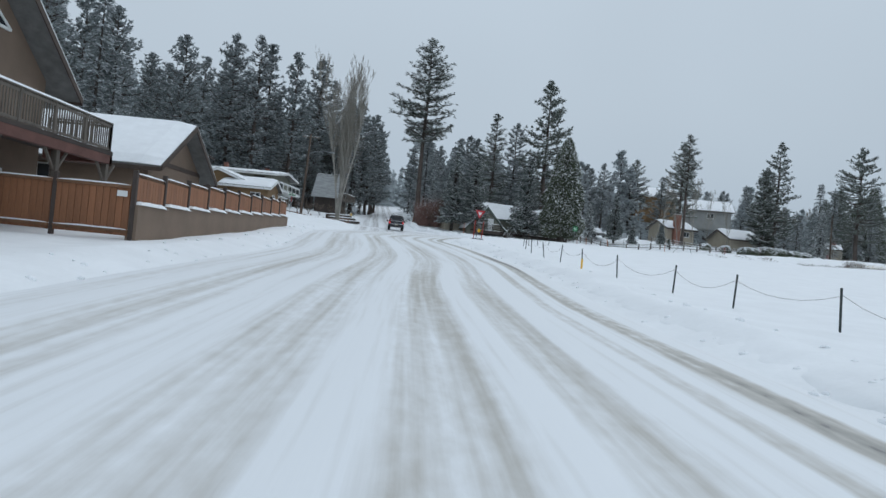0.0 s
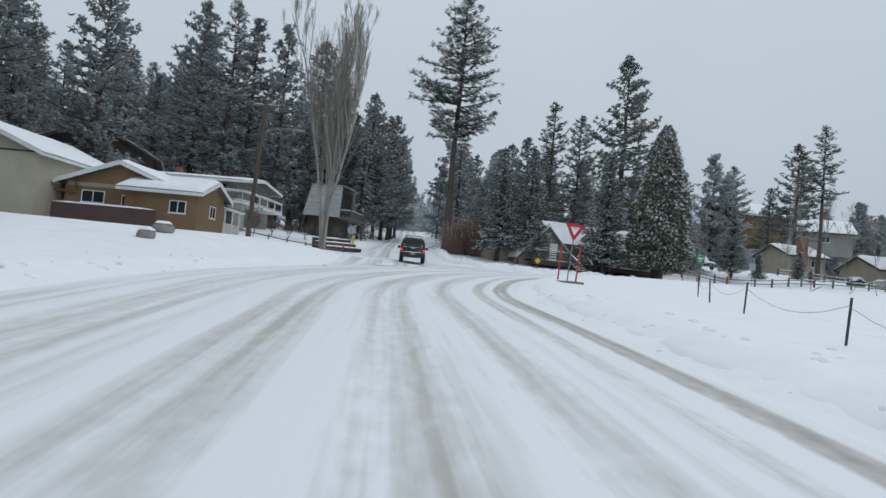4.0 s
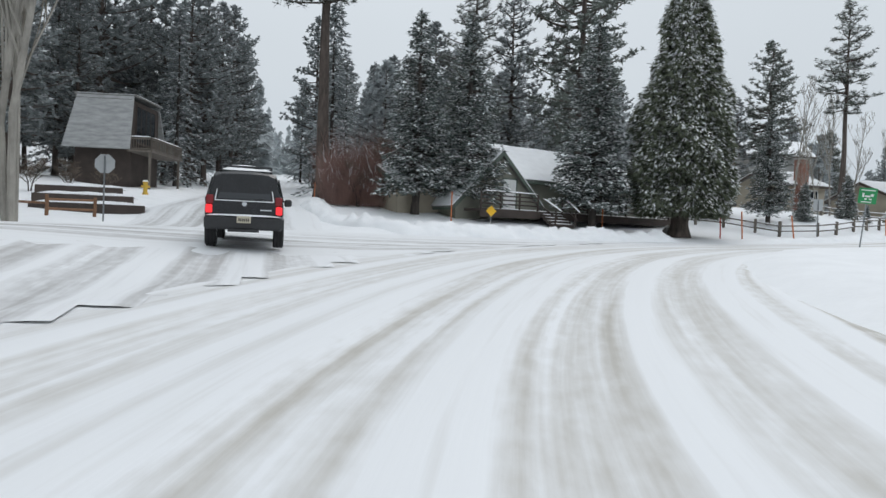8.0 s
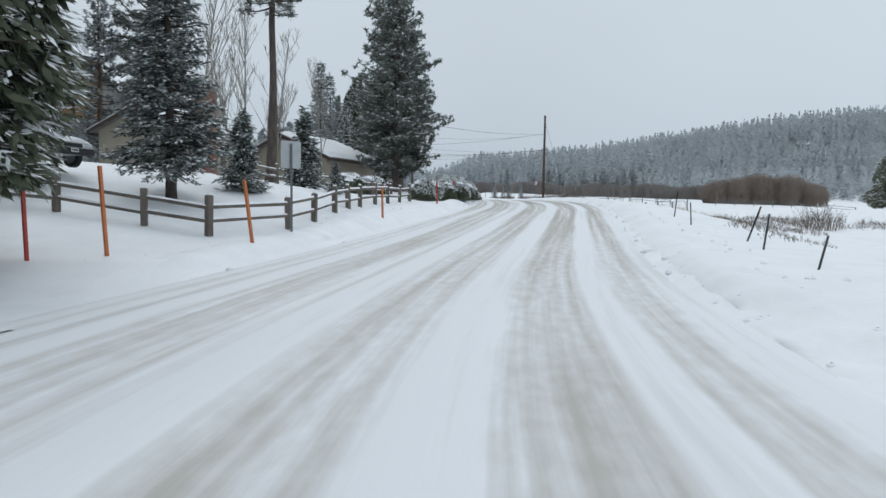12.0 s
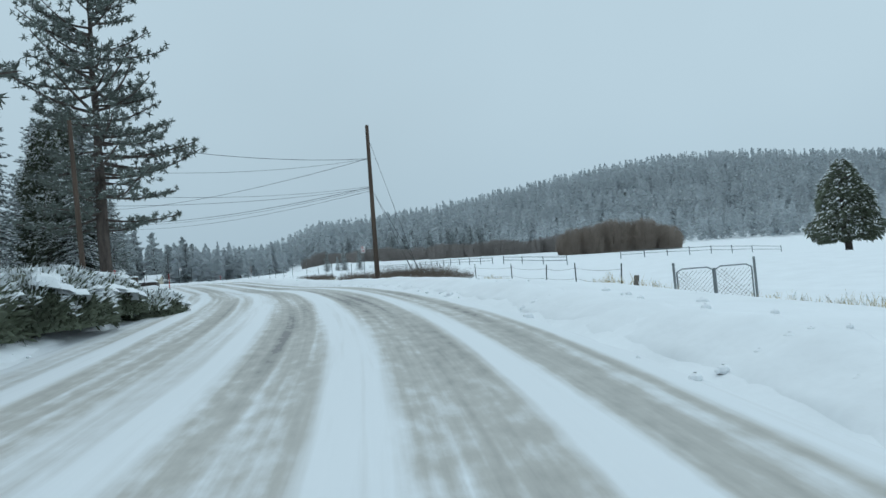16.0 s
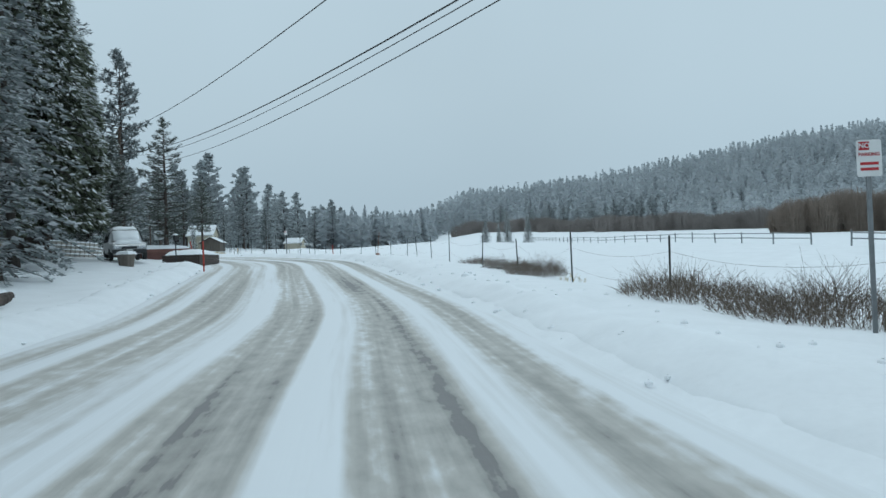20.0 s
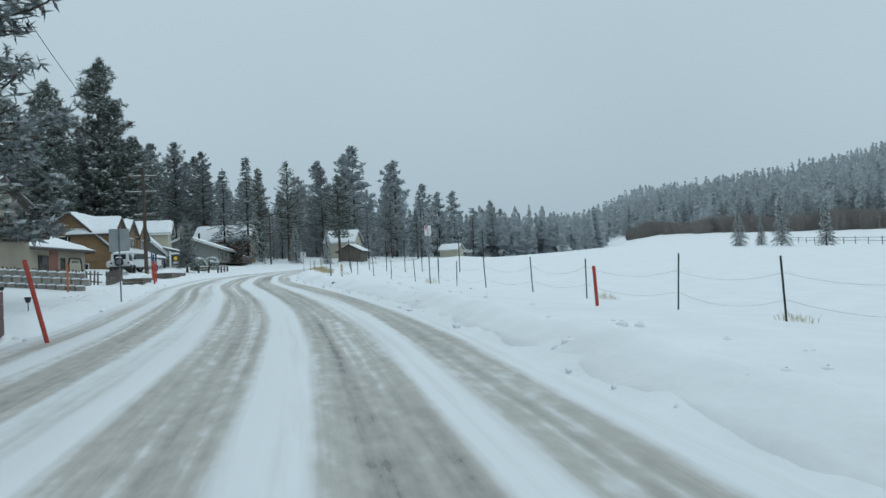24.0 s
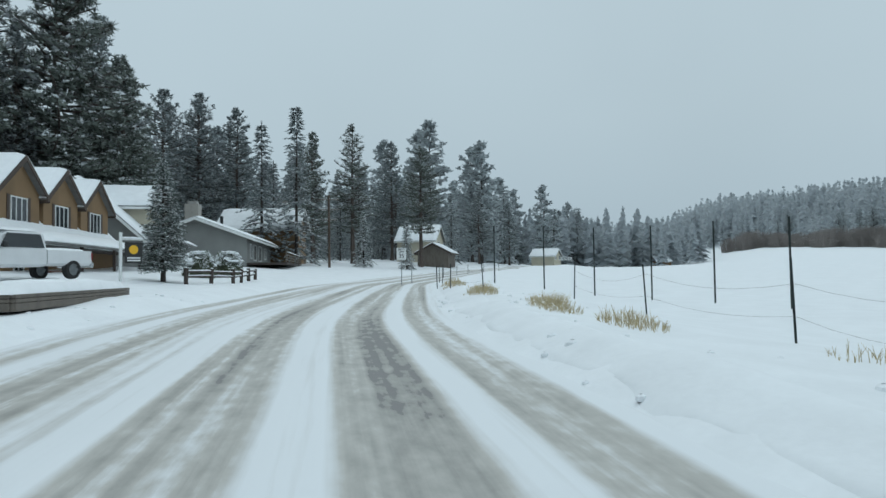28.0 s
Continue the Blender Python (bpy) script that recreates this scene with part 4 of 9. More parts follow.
def ground_array(x, y):
    """Height of the snow: the road's profile, ploughed banks, the slope of the valley, the meadow and the hills round it."""
    i, d = near_line(x, y, LINE)
    off = (x - LINE[i, 0]) * TAN[i, 1] - (y - LINE[i, 1]) * TAN[i, 0]  # to the right of the road
    zr = LINE[i, 2]
    right = off > 0
    turn = smoothstep(70, 110, y) * smoothstep(0, 40, x)
    # away from the road the valley keeps its slope
    valley = 0.055 * (y - LINE[i, 1]) * (1 - 0.7 * turn)
    side_r = valley * (1 - turn) + turn * (0.036 * np.maximum(0, off - 22) * smoothstep(92, 152, y) - 0.75 * smoothstep(4, 13, off) - 0.85 * smoothstep(5, 14, off) * smoothstep(28, 44, x) * (1 - smoothstep(74, 96, x)))
    side_l = np.where(turn > 0.5, 0.10 * np.clip(-off - 7, 0, 12) + 0.04 * np.maximum(0, -off - 19), valley * 0.9 + 0.012 * np.maximum(0, -off - 10))
    far = np.where(right, side_r, side_l)
    north = y - 97.4 - 0.4 * (x - 21.0)  # beyond the main road's line
    far = far + 1.15 * smoothstep(3.8, 8.5, north) * (1 - smoothstep(30, 50, x))
    edge = np.where(right, off - EDGE_R[i], -off - ROAD_L)
    bank = 0.22 * smoothstep(0.0, 1.5, edge) + 0.10 * np.exp(-((edge - 1.4) / 0.8) ** 2) * (1 + bumps(x, y, 0.9))
    z = zr + far * smoothstep(2.0, 10.0, d) + bank
    rough = smoothstep(0.4, 2.5, edge)
    z = z + rough * (0.05 * bumps(x, y, 0.55) + 0.025 * bumps(y, x, 1.9))
    streets = []
    jc, ec = near_line(x, y, CROSS)
    for line, half in ((AHEAD, 3.6), (CROSS, 5.4)):
        j, e = near_line(x, y, line)
        own = line[j, 2] if line is CROSS else meet(line[j, 2], CROSS[jc, 2], ec - 5.0)
        lim = meet(own, zr, edge)
        streets.append((1 - smoothstep(half, half + 1.8, e), lim))
        k2 = (1 - smoothstep(half + 1, half + 16, e)) * smoothstep(0.2, 1.2, edge)
        z = z * (1 - k2) + (lim + 0.25) * k2
    for k, lim in streets:
        z = z * (1 - k * (edge > 0)) + (lim - 0.06) * k * (edge > 0)
    # hills on the far side of the meadow
    plain = 8.05 + 0.018 * (x - 157) + 0.034 * (y - 141)  # the broad flat meadow
    flat = smoothstep(28, 88, off) * smoothstep(120, 190, x)
    z = z * (1 - flat) + plain * flat
    h1 = 88 * np.exp(-(((x - 1040) / 330) ** 2 + ((y - 20) / 385) ** 2))
    h2 = 13 * smoothstep(480, 850, np.hypot(x - 60, y - 60)) * smoothstep(-60, 200, y)
    h3 = 26 * smoothstep(70, 240, -x + 0.2 * y) * smoothstep(20, 90, y)
    away = smoothstep(70, 220, d)
    return z + (h1 + h2) * away + h3 * smoothstep(16, 60, d)


def ground_z(x, y):
    return float(ground_array(np.array([float(x)]), np.array([float(y)]))[0])


def spaced(lo, hi, core0, core1, fine, grow):
    v = list(np.arange(core0, core1 + 0.01, fine))
    s = fine
    while v[-1] < hi:
        s *= grow
        v.append(v[-1] + s)
    s = fine
    while v[0] > lo:
        s *= grow
        v.insert(0, v[0] - s)
    return np.array(v)


gx = spaced(-1500, 2600, -24, 178, 0.8, 1.12)
gy = spaced(-700, 2600, -16, 232, 0.8, 1.12)
GX, GY = np.meshgrid(gx, gy)
fx, fy = GX.ravel(), GY.ravel()
gz = np.concatenate([ground_array(fx[k : k + 20000], fy[k : k + 20000]) for k in range(0, len(fx), 20000)])
# the sheet lies under the roads


def lateral(x, y):
    out_i, out_o = [], []
    for k in range(0, len(x), 20000):
        i, d = near_line(x[k : k + 20000], y[k : k + 20000], LINE)
        out_i.append(i)
        out_o.append((x[k : k + 20000] - LINE[i, 0]) * TAN[i, 1] - (y[k : k + 20000] - LINE[i, 1]) * TAN[i, 0])
    return np.concatenate(out_i), np.concatenate(out_o)


li, lo = lateral(fx, fy)
gz = gz - 0.10 * ((lo < EDGE_R[li] + 0.2) & (lo > -ROAD_L - 0.2))
nx, ny = len(gx), len(gy)
idx = np.arange(nx * ny).reshape(ny, nx)
quads = np.stack([idx[:-1, :-1], idx[:-1, 1:], idx[1:, 1:], idx[1:, :-1]], -1).reshape(-1, 4)
me = bpy.data.meshes.new("ground")
me.from_pydata(np.stack([fx, fy, gz], 1).tolist(), [], quads.tolist())
me.polygons.foreach_set("use_smooth", [True] * len(me.polygons))
me.materials.append(M["snow"])
tagged(new("ground", me), "snow-covered ground, verges, yards and meadow", "snow", kind="structure")


def road_material(name, bands, dirt, seed, fresh=None):
    """Packed snow with wheel tracks: grey-brown slush where tyres ran, white ridges between. Uses the strip's own across/along map."""
    m = bpy.data.materials.new(name)
    m.use_nodes = True
    n, l = nodes_of(m)
    b = n["Principled BSDF"]
    b.inputs["Roughness"].default_value = 0.6
    uv = n.new("ShaderNodeUVMap")
    uv.uv_map = "strip"
    sep = n.new("ShaderNodeSeparateXYZ")
    l.new(uv.outputs[0], sep.inputs[0])

    def noise_tex(sx, sy, scale, detail=4):
        mp = n.new("ShaderNodeMapping")
        mp.inputs["Scale"].default_value = (sx, sy, 1)
        mp.inputs["Location"].default_value = (seed * 3.1, seed * 1.7, 0)
        l.new(uv.outputs[0], mp.inputs[0])
        t = n.new("ShaderNodeTexNoise")
        t.inputs["Scale"].default_value, t.inputs["Detail"].default_value = scale, detail
        l.new(mp.outputs[0], t.inputs["Vector"])
        return t.outputs["Fac"]

    def math_node(op, a, c, d=None):
        q = n.new("ShaderNodeMath")
        q.operation = op
        for k, v in enumerate((a, c, d)):
            if v is None:
                continue
            if isinstance(v, (int, float)):
                q.inputs[k].default_value = v
            else:
                l.new(v, q.inputs[k])
        return q.outputs[0]

    wander = math_node("MULTIPLY_ADD", noise_tex(0.0, 0.04, 1.0, 2), 0.6, -0.30)
    across = math_node("ADD", sep.outputs["X"], wander)
    total = None
    for c, half, amount in bands:
        dist = math_node("ABSOLUTE", math_node("SUBTRACT", across, c), 0)
        mr = n.new("ShaderNodeMapRange")
        mr.interpolation_type = "SMOOTHSTEP"
        mr.inputs["From Min"].default_value, mr.inputs["From Max"].default_value = half + 0.14, half * 0.72
        mr.inputs["To Min"].default_value, mr.inputs["To Max"].default_value = 0, amount
        l.new(dist, mr.inputs["Value"])
        total = mr.outputs[0] if total is None else math_node("MAXIMUM", total, mr.outputs[0])
    streak = noise_tex(3.2, 0.05, 1.0, 5)
    fine = noise_tex(9.0, 0.35, 1.0, 4)
    patch = noise_tex(0.5, 0.12, 1.0, 3)
    cobble = noise_tex(5.5, 2.2, 1.0, 5)
    if fresh:
        along = n.new("ShaderNodeMapRange")
        along.interpolation_type = "SMOOTHSTEP"
        along.inputs["From Min"].default_value, along.inputs["From Max"].default_value = fresh
        along.inputs["To Min"].default_value, along.inputs["To Max"].default_value = 0.40, 1.0
        l.new(sep.outputs["Y"], along.inputs["Value"])
        total = math_node("MULTIPLY", total, along.outputs[0])
    mask = math_node("MULTIPLY", total, math_node("MULTIPLY_ADD", streak, 1.5, -0.12))
    mask = math_node("ADD", mask, math_node("MULTIPLY_ADD", streak, 0.6, -0.26))
    mask = math_node("MULTIPLY", mask, math_node("MULTIPLY_ADD", patch, 1.1, 0.45))
    mask = math_node("ADD", mask, math_node("MULTIPLY", total, math_node("MULTIPLY_ADD", cobble, 1.0, -0.52)))
    mask = math_node("ADD", mask, math_node("MULTIPLY_ADD", fine, 0.32, -0.16))
    ramp = n.new("ShaderNodeValToRGB")
    e = ramp.color_ramp.elements
    e[0].position, e[0].color = 0.06, (0.80, 0.82, 0.84, 1)
    e[1].position, e[1].color = 0.95, (dirt[0] * 0.62, dirt[1] * 0.62, dirt[2] * 0.62, 1)
    mid = e.new(0.50)
    mid.color = (*dirt, 1)
    wet = e.new(1.0)
    wet.color = (dirt[0] * 0.42, dirt[1] * 0.42, dirt[2] * 0.44, 1)
    l.new(mask, ramp.inputs[0])
    l.new(ramp.outputs[0], b.inputs["Base Color"])
    hgt = math_node("SUBTRACT", math_node("MULTIPLY", fine, 0.5), mask)
    bp = n.new("ShaderNodeBump")
    bp.inputs["Strength"].default_value, bp.inputs["Distance"].default_value = 0.55, 0.03
    l.new(hgt, bp.inputs["Height"])
    l.new(bp.outputs[0], b.inputs["Normal"])
    return m


def road_strip(name, line, left, right, material, label, tracks=(), dz=0.0, step=0.22, start_v=0.0, joins=False, rights=None):
    """A strip along a line with shallow wheel ruts; carries a map of metres across and along."""
    tan = np.gradient(line[:, :2], axis=0)
    tan /= np.linalg.norm(tan, axis=1)[:, None]
    u = np.arange(-left, right + 0.001, step)
    verts, uvs, inside = [], [], []
    v = start_v
    for k, (x, y, z) in enumerate(line):
        if k:
            v += float(np.hypot(*(line[k, :2] - line[k - 1, :2])))
        for a in u:
            rk = right if rights is None else rights[k]
            edge = min(1.6, max(0.0, 1 - min(a + left, rk - a) / 0.8))
            rut = sum(0.035 * math.exp(-((a - c) / (h * 0.8)) ** 2) for c, h, _ in tracks if c < 3)
            n1 = noise.noise((a * 1.1, v * 0.22, 3.0)) * 0.018 + noise.noise((a * 3.1, v * 0.6, 7.0)) * 0.007
            verts.append([x + tan[k, 1] * a, y - tan[k, 0] * a, z + dz - rut + n1 - 0.12 * edge * edge + 0.04])
            uvs.append((a, v))
    if joins:
        p = np.array(verts)
        i, o = lateral(p[:, 0], p[:, 1])
        e = np.where(o > 0, o - EDGE_R[i], -o - ROAD_L)
        base = np.repeat(line[:, 2], len(u))
        own, inside = base, (e < -0.1) | (o > -1.0)
        if line is not CROSS:
            jc, ec = near_line(p[:, 0], p[:, 1], CROSS)
            own = meet(base, CROSS[jc, 2], ec - 5.0)
            inside = inside | (ec < 5.2)
        p[:, 2] += meet(own, LINE[i, 2], e) - base
        verts = p.tolist()
    w = len(u)
    ids = np.arange(len(line) * w).reshape(len(line), w)
    q = np.stack([ids[:-1, :-1], ids[:-1, 1:], ids[1:, 1:], ids[1:, :-1]], -1).reshape(-1, 4)
    if joins:
        q = q[~inside[q].all(axis=1)]
    me = bpy.data.meshes.new(name)
    me.from_pydata(verts, [], q.tolist())
    lay = me.uv_layers.new(name="strip")
    loops = np.zeros(len(me.loops), dtype=np.int32)
    me.loops.foreach_get("vertex_index", loops)
    lay.data.foreach_set("uv", np.array(uvs)[loops].astype(np.float32).ravel())
    me.polygons.foreach_set("use_smooth", [True] * len(me.polygons))
    me.materials.append(material)
    return tagged(new(name, me), label, "road", kind="structure")


TRACKS = ((-3.5, 0.58, 0.8), (-1.3, 0.58, 0.9), (0.52, 0.54, 1.0), (1.95, 0.38, 0.85), (-4.9, 0.3, 0.5), (-2.7, 0.3, 0.3), (4.0, 0.20, 2.4), (3.2, 0.12, 1.2))
ROAD_MAT = road_material("packed_snow_road", TRACKS, (0.49, 0.475, 0.44), 1, (160.0, 215.0))
road_strip("road", LINE, ROAD_L + 0.5, ROAD_R + 2.6, ROAD_MAT, "snow-packed road with grey-brown wheel tracks", TRACKS, rights=EDGE_R + 0.5)
SIDE_TRACKS = ((-1.6, 0.5, 0.5), (0.2, 0.5, 0.5), (1.9, 0.5, 0.45), (-2.9, 0.4, 0.4))
SIDE_MAT = road_material("packed_snow_side_street", SIDE_TRACKS, (0.47, 0.47, 0.47), 5)
road_strip("road_ahead", AHEAD, 4.0, 4.0, SIDE_MAT, "snowy side street running on into the trees", SIDE_TRACKS, dz=0.0, joins=True)
road_strip("road_cross", CROSS, 5.8, 5.8, SIDE_MAT, "snowy cross street with wet wheel tracks", SIDE_TRACKS, dz=-0.006, joins=True)
# ---- vehicles ----
def car_rings(ms, W, rows):
    """rows of x, bottom, waist height and half width, top height and half width; closed rings along x."""
    secs = []
    for x, zb, zw, hw, zt, ht in rows:
        h = [(hw * 0.86, zb), (hw * 0.985, zb + 0.10), (hw, (zb + zw) / 2), (hw * 0.985, zw), (ht + (hw * 0.97 - ht) * 0.12, zt - 0.06 * (zt > zw + 0.05)), (ht * 0.80, zt), (ht * 0.3, zt + 0.015)]
        secs.append([(x, a, b) for a, b in h] + [(x, -a, b) for a, b in reversed(h)])
    loft(ms, secs)


def quad_panel(parent, name, pts, material, t=0.012, label=""):
    """A thin panel through four points, its front on their left-hand side."""
    p = [Vector(q) for q in pts]
    n = (p[1] - p[0]).cross(p[3] - p[0]).normalized()
    ms = Mesh()
    lo, hi = [q - n * t for q in p], [q + n * t for q in p]
    ms.face(list(reversed(lo)))
    ms.face(hi)
    ms.grid([lo, hi], 0, closed=True)
    return part(name, ms, M[material], parent, label)


def black_suv(x, y, rz):
    ob = empty("suv", x, y, ground_z(x, y) + 0.02, rz, "black off-road SUV with a snowy roof and lit tail lamps", "car")
    ms = Mesh()
    W = 0.91
    car_rings(ms, W, [(-2.28, 0.62, 1.00, 0.84, 1.02, 0.80), (-2.26, 0.60, 1.04, 0.88, 1.72, 0.66), (-2.10, 0.52, 1.06, 0.905, 1.80, 0.68), (-1.2, 0.48, 1.06, W, 1.82, 0.70), (0.1, 0.46, 1.05, W, 1.80, 0.69), (0.55, 0.46, 1.04, W, 1.70, 0.66), (1.10, 0.46, 1.04, W, 1.10, 0.76), (1.9, 0.48, 0.98, 0.89, 1.02, 0.70), (2.25, 0.55, 0.90, 0.80, 0.93, 0.62)])
    part("body", ms, M["car_black"], ob, smooth=False)
    part("rear_bumper", box_mesh(-2.42, -2.20, -0.89, 0.89, 0.42, 0.74, 0.05), M["plastic"], ob, "black bumper with a line of snow along its top")
    part("bumper_snow", snow_slab(0.16, 1.72, 0.045, 5, 6, 18), M["snow_cap"], ob, "thin snow on the bumper", at=pose(-2.33, 0, 0.742))
    g = quad_panel(ob, "rear_window", [(-2.285, 0.60, 1.14), (-2.285, -0.60, 1.14), (-2.205, -0.53, 1.62), (-2.205, 0.53, 1.62)], "glass")
    fr = Mesh()
    rim = [(-2.30, 0.66, 1.10), (-2.30, -0.66, 1.10), (-2.215, -0.58, 1.66), (-2.215, 0.58, 1.66)]
    for a, b in zip(rim, rim[1:] + rim[:1]):
        fr.tube(a, b, 0.012, 0.012, 5)
    part("window_snow", fr, M["snow_cap"], g, "line of snow round the rear window")
    wp = Mesh()
    wp.tube((-2.31, 0.05, 1.12), (-2.30, -0.45, 1.17), 0.012, 0.008, 5)
    part("wiper", wp, M["plastic"], ob)
    for s in (1, -1):
        part("tail_lamp", box_mesh(-2.31, -2.20, min(s * 0.70, s * 0.86), max(s * 0.70, s * 0.86), 1.00, 1.22, 0.02), M["lens_red"], ob, "dark red upper lamp")
        part("brake_lamp", box_mesh(-2.325, -2.20, min(s * 0.72, s * 0.865), max(s * 0.72, s * 0.865), 0.80, 0.99, 0.02), M["lamp_red"], ob, "bright red lit brake lamp")
        part("mirror", box_mesh(0.62, 0.80, min(s * 0.95, s * 1.16), max(s * 0.95, s * 1.16), 1.10, 1.30, 0.04), M["plastic"], ob)
        quad_panel(ob, "side_window", [(-2.0 if s > 0 else -0.95, s * 0.895, 1.12), (-0.95 if s > 0 else -2.0, s * 0.895, 1.12), (-1.0 if s > 0 else -1.95, s * 0.765, 1.66), (-1.95 if s > 0 else -1.0, s * 0.765, 1.66)], "glass")
        quad_panel(ob, "side_window", [(-0.85 if s > 0 else 0.85, s * 0.895, 1.12), (0.85 if s > 0 else -0.85, s * 0.895, 1.12), (0.45 if s > 0 else -0.85, s * 0.765, 1.64), (-0.85 if s > 0 else 0.45, s * 0.765, 1.64)], "glass")
        for wx in (-1.35, 1.42):
            wheel(ob, wx, s * 0.80, 0.38, 0.385, 0.26)
        rk = Mesh()
        rk.tube((-1.9, s * 0.58, 1.93), (0.2, s * 0.58, 1.93), 0.028, 0.028, 6)
        for px_ in (-1.8, -0.8, 0.1):
            rk.tube((px_, s * 0.58, 1.80), (px_, s * 0.58, 1.93), 0.022, 0.022, 5)
        part("roof_rail", rk, M["plastic"], ob)
    pl = part("number_plate", box_mesh(-2.44, -2.425, -0.16, 0.16, 0.58, 0.74, 0.004), M["siding_cream"], ob, "pale number plate with blurred characters")
    for k in range(6):
        part("plate_bar", box_mesh(-2.445, -2.439, -0.115 + k * 0.042, -0.09 + k * 0.042, 0.62, 0.69), M["sign_black"], pl)
    bd = Mesh()
    bd.tube((-2.31, 0, 1.03), (-2.30, 0, 1.03), 0.055, 0.055, 14)
    part("badge", bd, M["chrome"], ob, "round chrome badge")
    part("name_bar", box_mesh(-2.305, -2.295, -0.62, -0.36, 0.885, 0.915), M["chrome"], ob)
    ht = Mesh()
    ht.tube((-2.5, -0.35, 0.40), (-2.5, 0.35, 0.40), 0.03, 0.03, 6)
    ht.tube((-2.5, 0, 0.40), (-2.1, 0, 0.42), 0.035, 0.035, 6)
    part("tow_hitch", ht, M["plastic"], ob)
    snow_on(ob, 2.3, 1.22, 0.12, pose(-0.95, 0, 1.83), 3, "snow on the roof")
    part("rack_snow", snow_slab(1.5, 0.9, 0.10, 8, 10, 8), M["snow_cap"], ob, "snow piled between the roof rails", at=pose(-1.0, 0, 1.93), smooth=True)
    for px_ in (-1.75, -0.9, 0.05):
        cb = Mesh()
        cb.tube((px_, -0.58, 1.95), (px_, 0.58, 1.95), 0.02, 0.02, 5)
        part("rack_bar", cb, M["plastic"], ob)
    return ob


def parked_car(name, label, x, y, rz, paint, L=4.6, W=0.9, H=1.65, wagon=True, snowy=0.12, group=""):
    """A parked car seen some way off, with snow on hood, roof and windscreen."""
    ob = empty(name, x, y, ground_z(x, y) + 0.02, rz, label, "car", group)
    r = L / 2
    ms = Mesh()
    if wagon:
        rows = [(-r, 0.5, 0.85, W * 0.9, 0.95, W * 0.8), (-r + 0.05, 0.42, 0.95, W * 0.97, H - 0.1, W * 0.72), (-r + 0.4, 0.36, 0.98, W, H, W * 0.75), (0.1, 0.36, 0.97, W, H - 0.02, W * 0.75), (0.5, 0.36, 0.96, W, H - 0.12, W * 0.72), (1.15, 0.36, 0.96, W, 1.02, W * 0.82), (r - 0.35, 0.38, 0.86, W * 0.97, 0.90, W * 0.8), (r, 0.45, 0.70, W * 0.86, 0.74, W * 0.7)]
    else:
        rows = [(-r, 0.45, 0.72, W * 0.88, 0.80, W * 0.8), (-r + 0.3, 0.36, 0.82, W * 0.97, 0.90, W * 0.85), (-r + 0.85, 0.34, 0.85, W, 0.95, W * 0.82), (-r + 1.4, 0.34, 0.86, W, H - 0.06, W * 0.68), (-0.1, 0.34, 0.86, W, H, W * 0.7), (0.45, 0.34, 0.85, W, H - 0.12, W * 0.68), (1.2, 0.34, 0.85, W, 0.92, W * 0.82), (r - 0.3, 0.36, 0.74, W * 0.96, 0.78, W * 0.8), (r, 0.42, 0.60, W * 0.84, 0.64, W * 0.7)]
    car_rings(ms, W, rows)
    part("body", ms, M[paint], ob)
    for s in (1, -1):
        x0, x1 = (-r + 0.5, 0.9) if wagon else (-r + 1.2, 0.95)
        a = [(x0, s * W * 0.985, 1.0), (x1, s * W * 0.985, 1.0), (x1 - 0.45, s * W * 0.80, H - 0.16), (x0 + 0.15, s * W * 0.80, H - 0.16)]
        quad_panel(ob, "side_window", a if s < 0 else [a[1], a[0], a[3], a[2]], "glass")
        for wx in (-r + 0.85, r - 0.85):
            wheel(ob, wx, s * (W - 0.09), 0.33, 0.335, 0.2)
        part("headlamp", box_mesh(r - 0.14, r + 0.005, min(s * W * 0.5, s * W * 0.85), max(s * W * 0.5, s * W * 0.85), 0.60, 0.74, 0.02), M["chrome"], ob)
        part("tail_lamp", box_mesh(-r - 0.01, -r + 0.12, min(s * W * 0.66, s * W * 0.88), max(s * W * 0.66, s * W * 0.88), 0.72, 0.98, 0.02), M["lens_red"], ob)
        part("mirror", box_mesh(0.75, 0.9, min(s * (W + 0.02), s * (W + 0.18)), max(s * (W + 0.02), s * (W + 0.18)), 0.98, 1.12, 0.03), M["plastic"], ob)
    part("front_bumper", box_mesh(r - 0.1, r + 0.06, -W * 0.9, W * 0.9, 0.34, 0.56, 0.03), M["plastic"], ob)
    part("rear_bumper", box_mesh(-r - 0.06, -r + 0.1, -W * 0.9, W * 0.9, 0.40, 0.60, 0.03), M["plastic"], ob)
    part("grille", box_mesh(r - 0.03, r + 0.02, -W * 0.4, W * 0.4, 0.58, 0.70, 0.01), M["plastic"], ob)
    pl = part("number_plate", box_mesh(r + 0.06, r + 0.07, -0.15, 0.15, 0.42, 0.54), M["sign_white"], ob)
    part("plate_bar", box_mesh(r + 0.07, r + 0.075, -0.11, 0.11, 0.46, 0.50), M["sign_black"], pl)
    snow_on(ob, (1.9 if wagon else 1.4), W * 1.42, snowy, pose(-0.6 if wagon else -0.35, 0, H - 0.02), 4, "snow on the roof")
    part("hood_snow", snow_slab(1.1, W * 1.5, snowy * 0.8, 6), M["snow_cap"], ob, "snow on the hood", at=pose(r - 0.72, 0, 0.90, 0, 6, 0), smooth=True)
    part("windscreen_snow", snow_slab(0.85, W * 1.4, snowy * 0.6, 7), M["snow_cap"], ob, "snow over the windscreen", at=pose(0.86, 0, (H + 1.02) / 2 - 0.03, 0, math.degrees(math.atan2(H - 1.14, 0.65)), 0), smooth=True)
    return ob


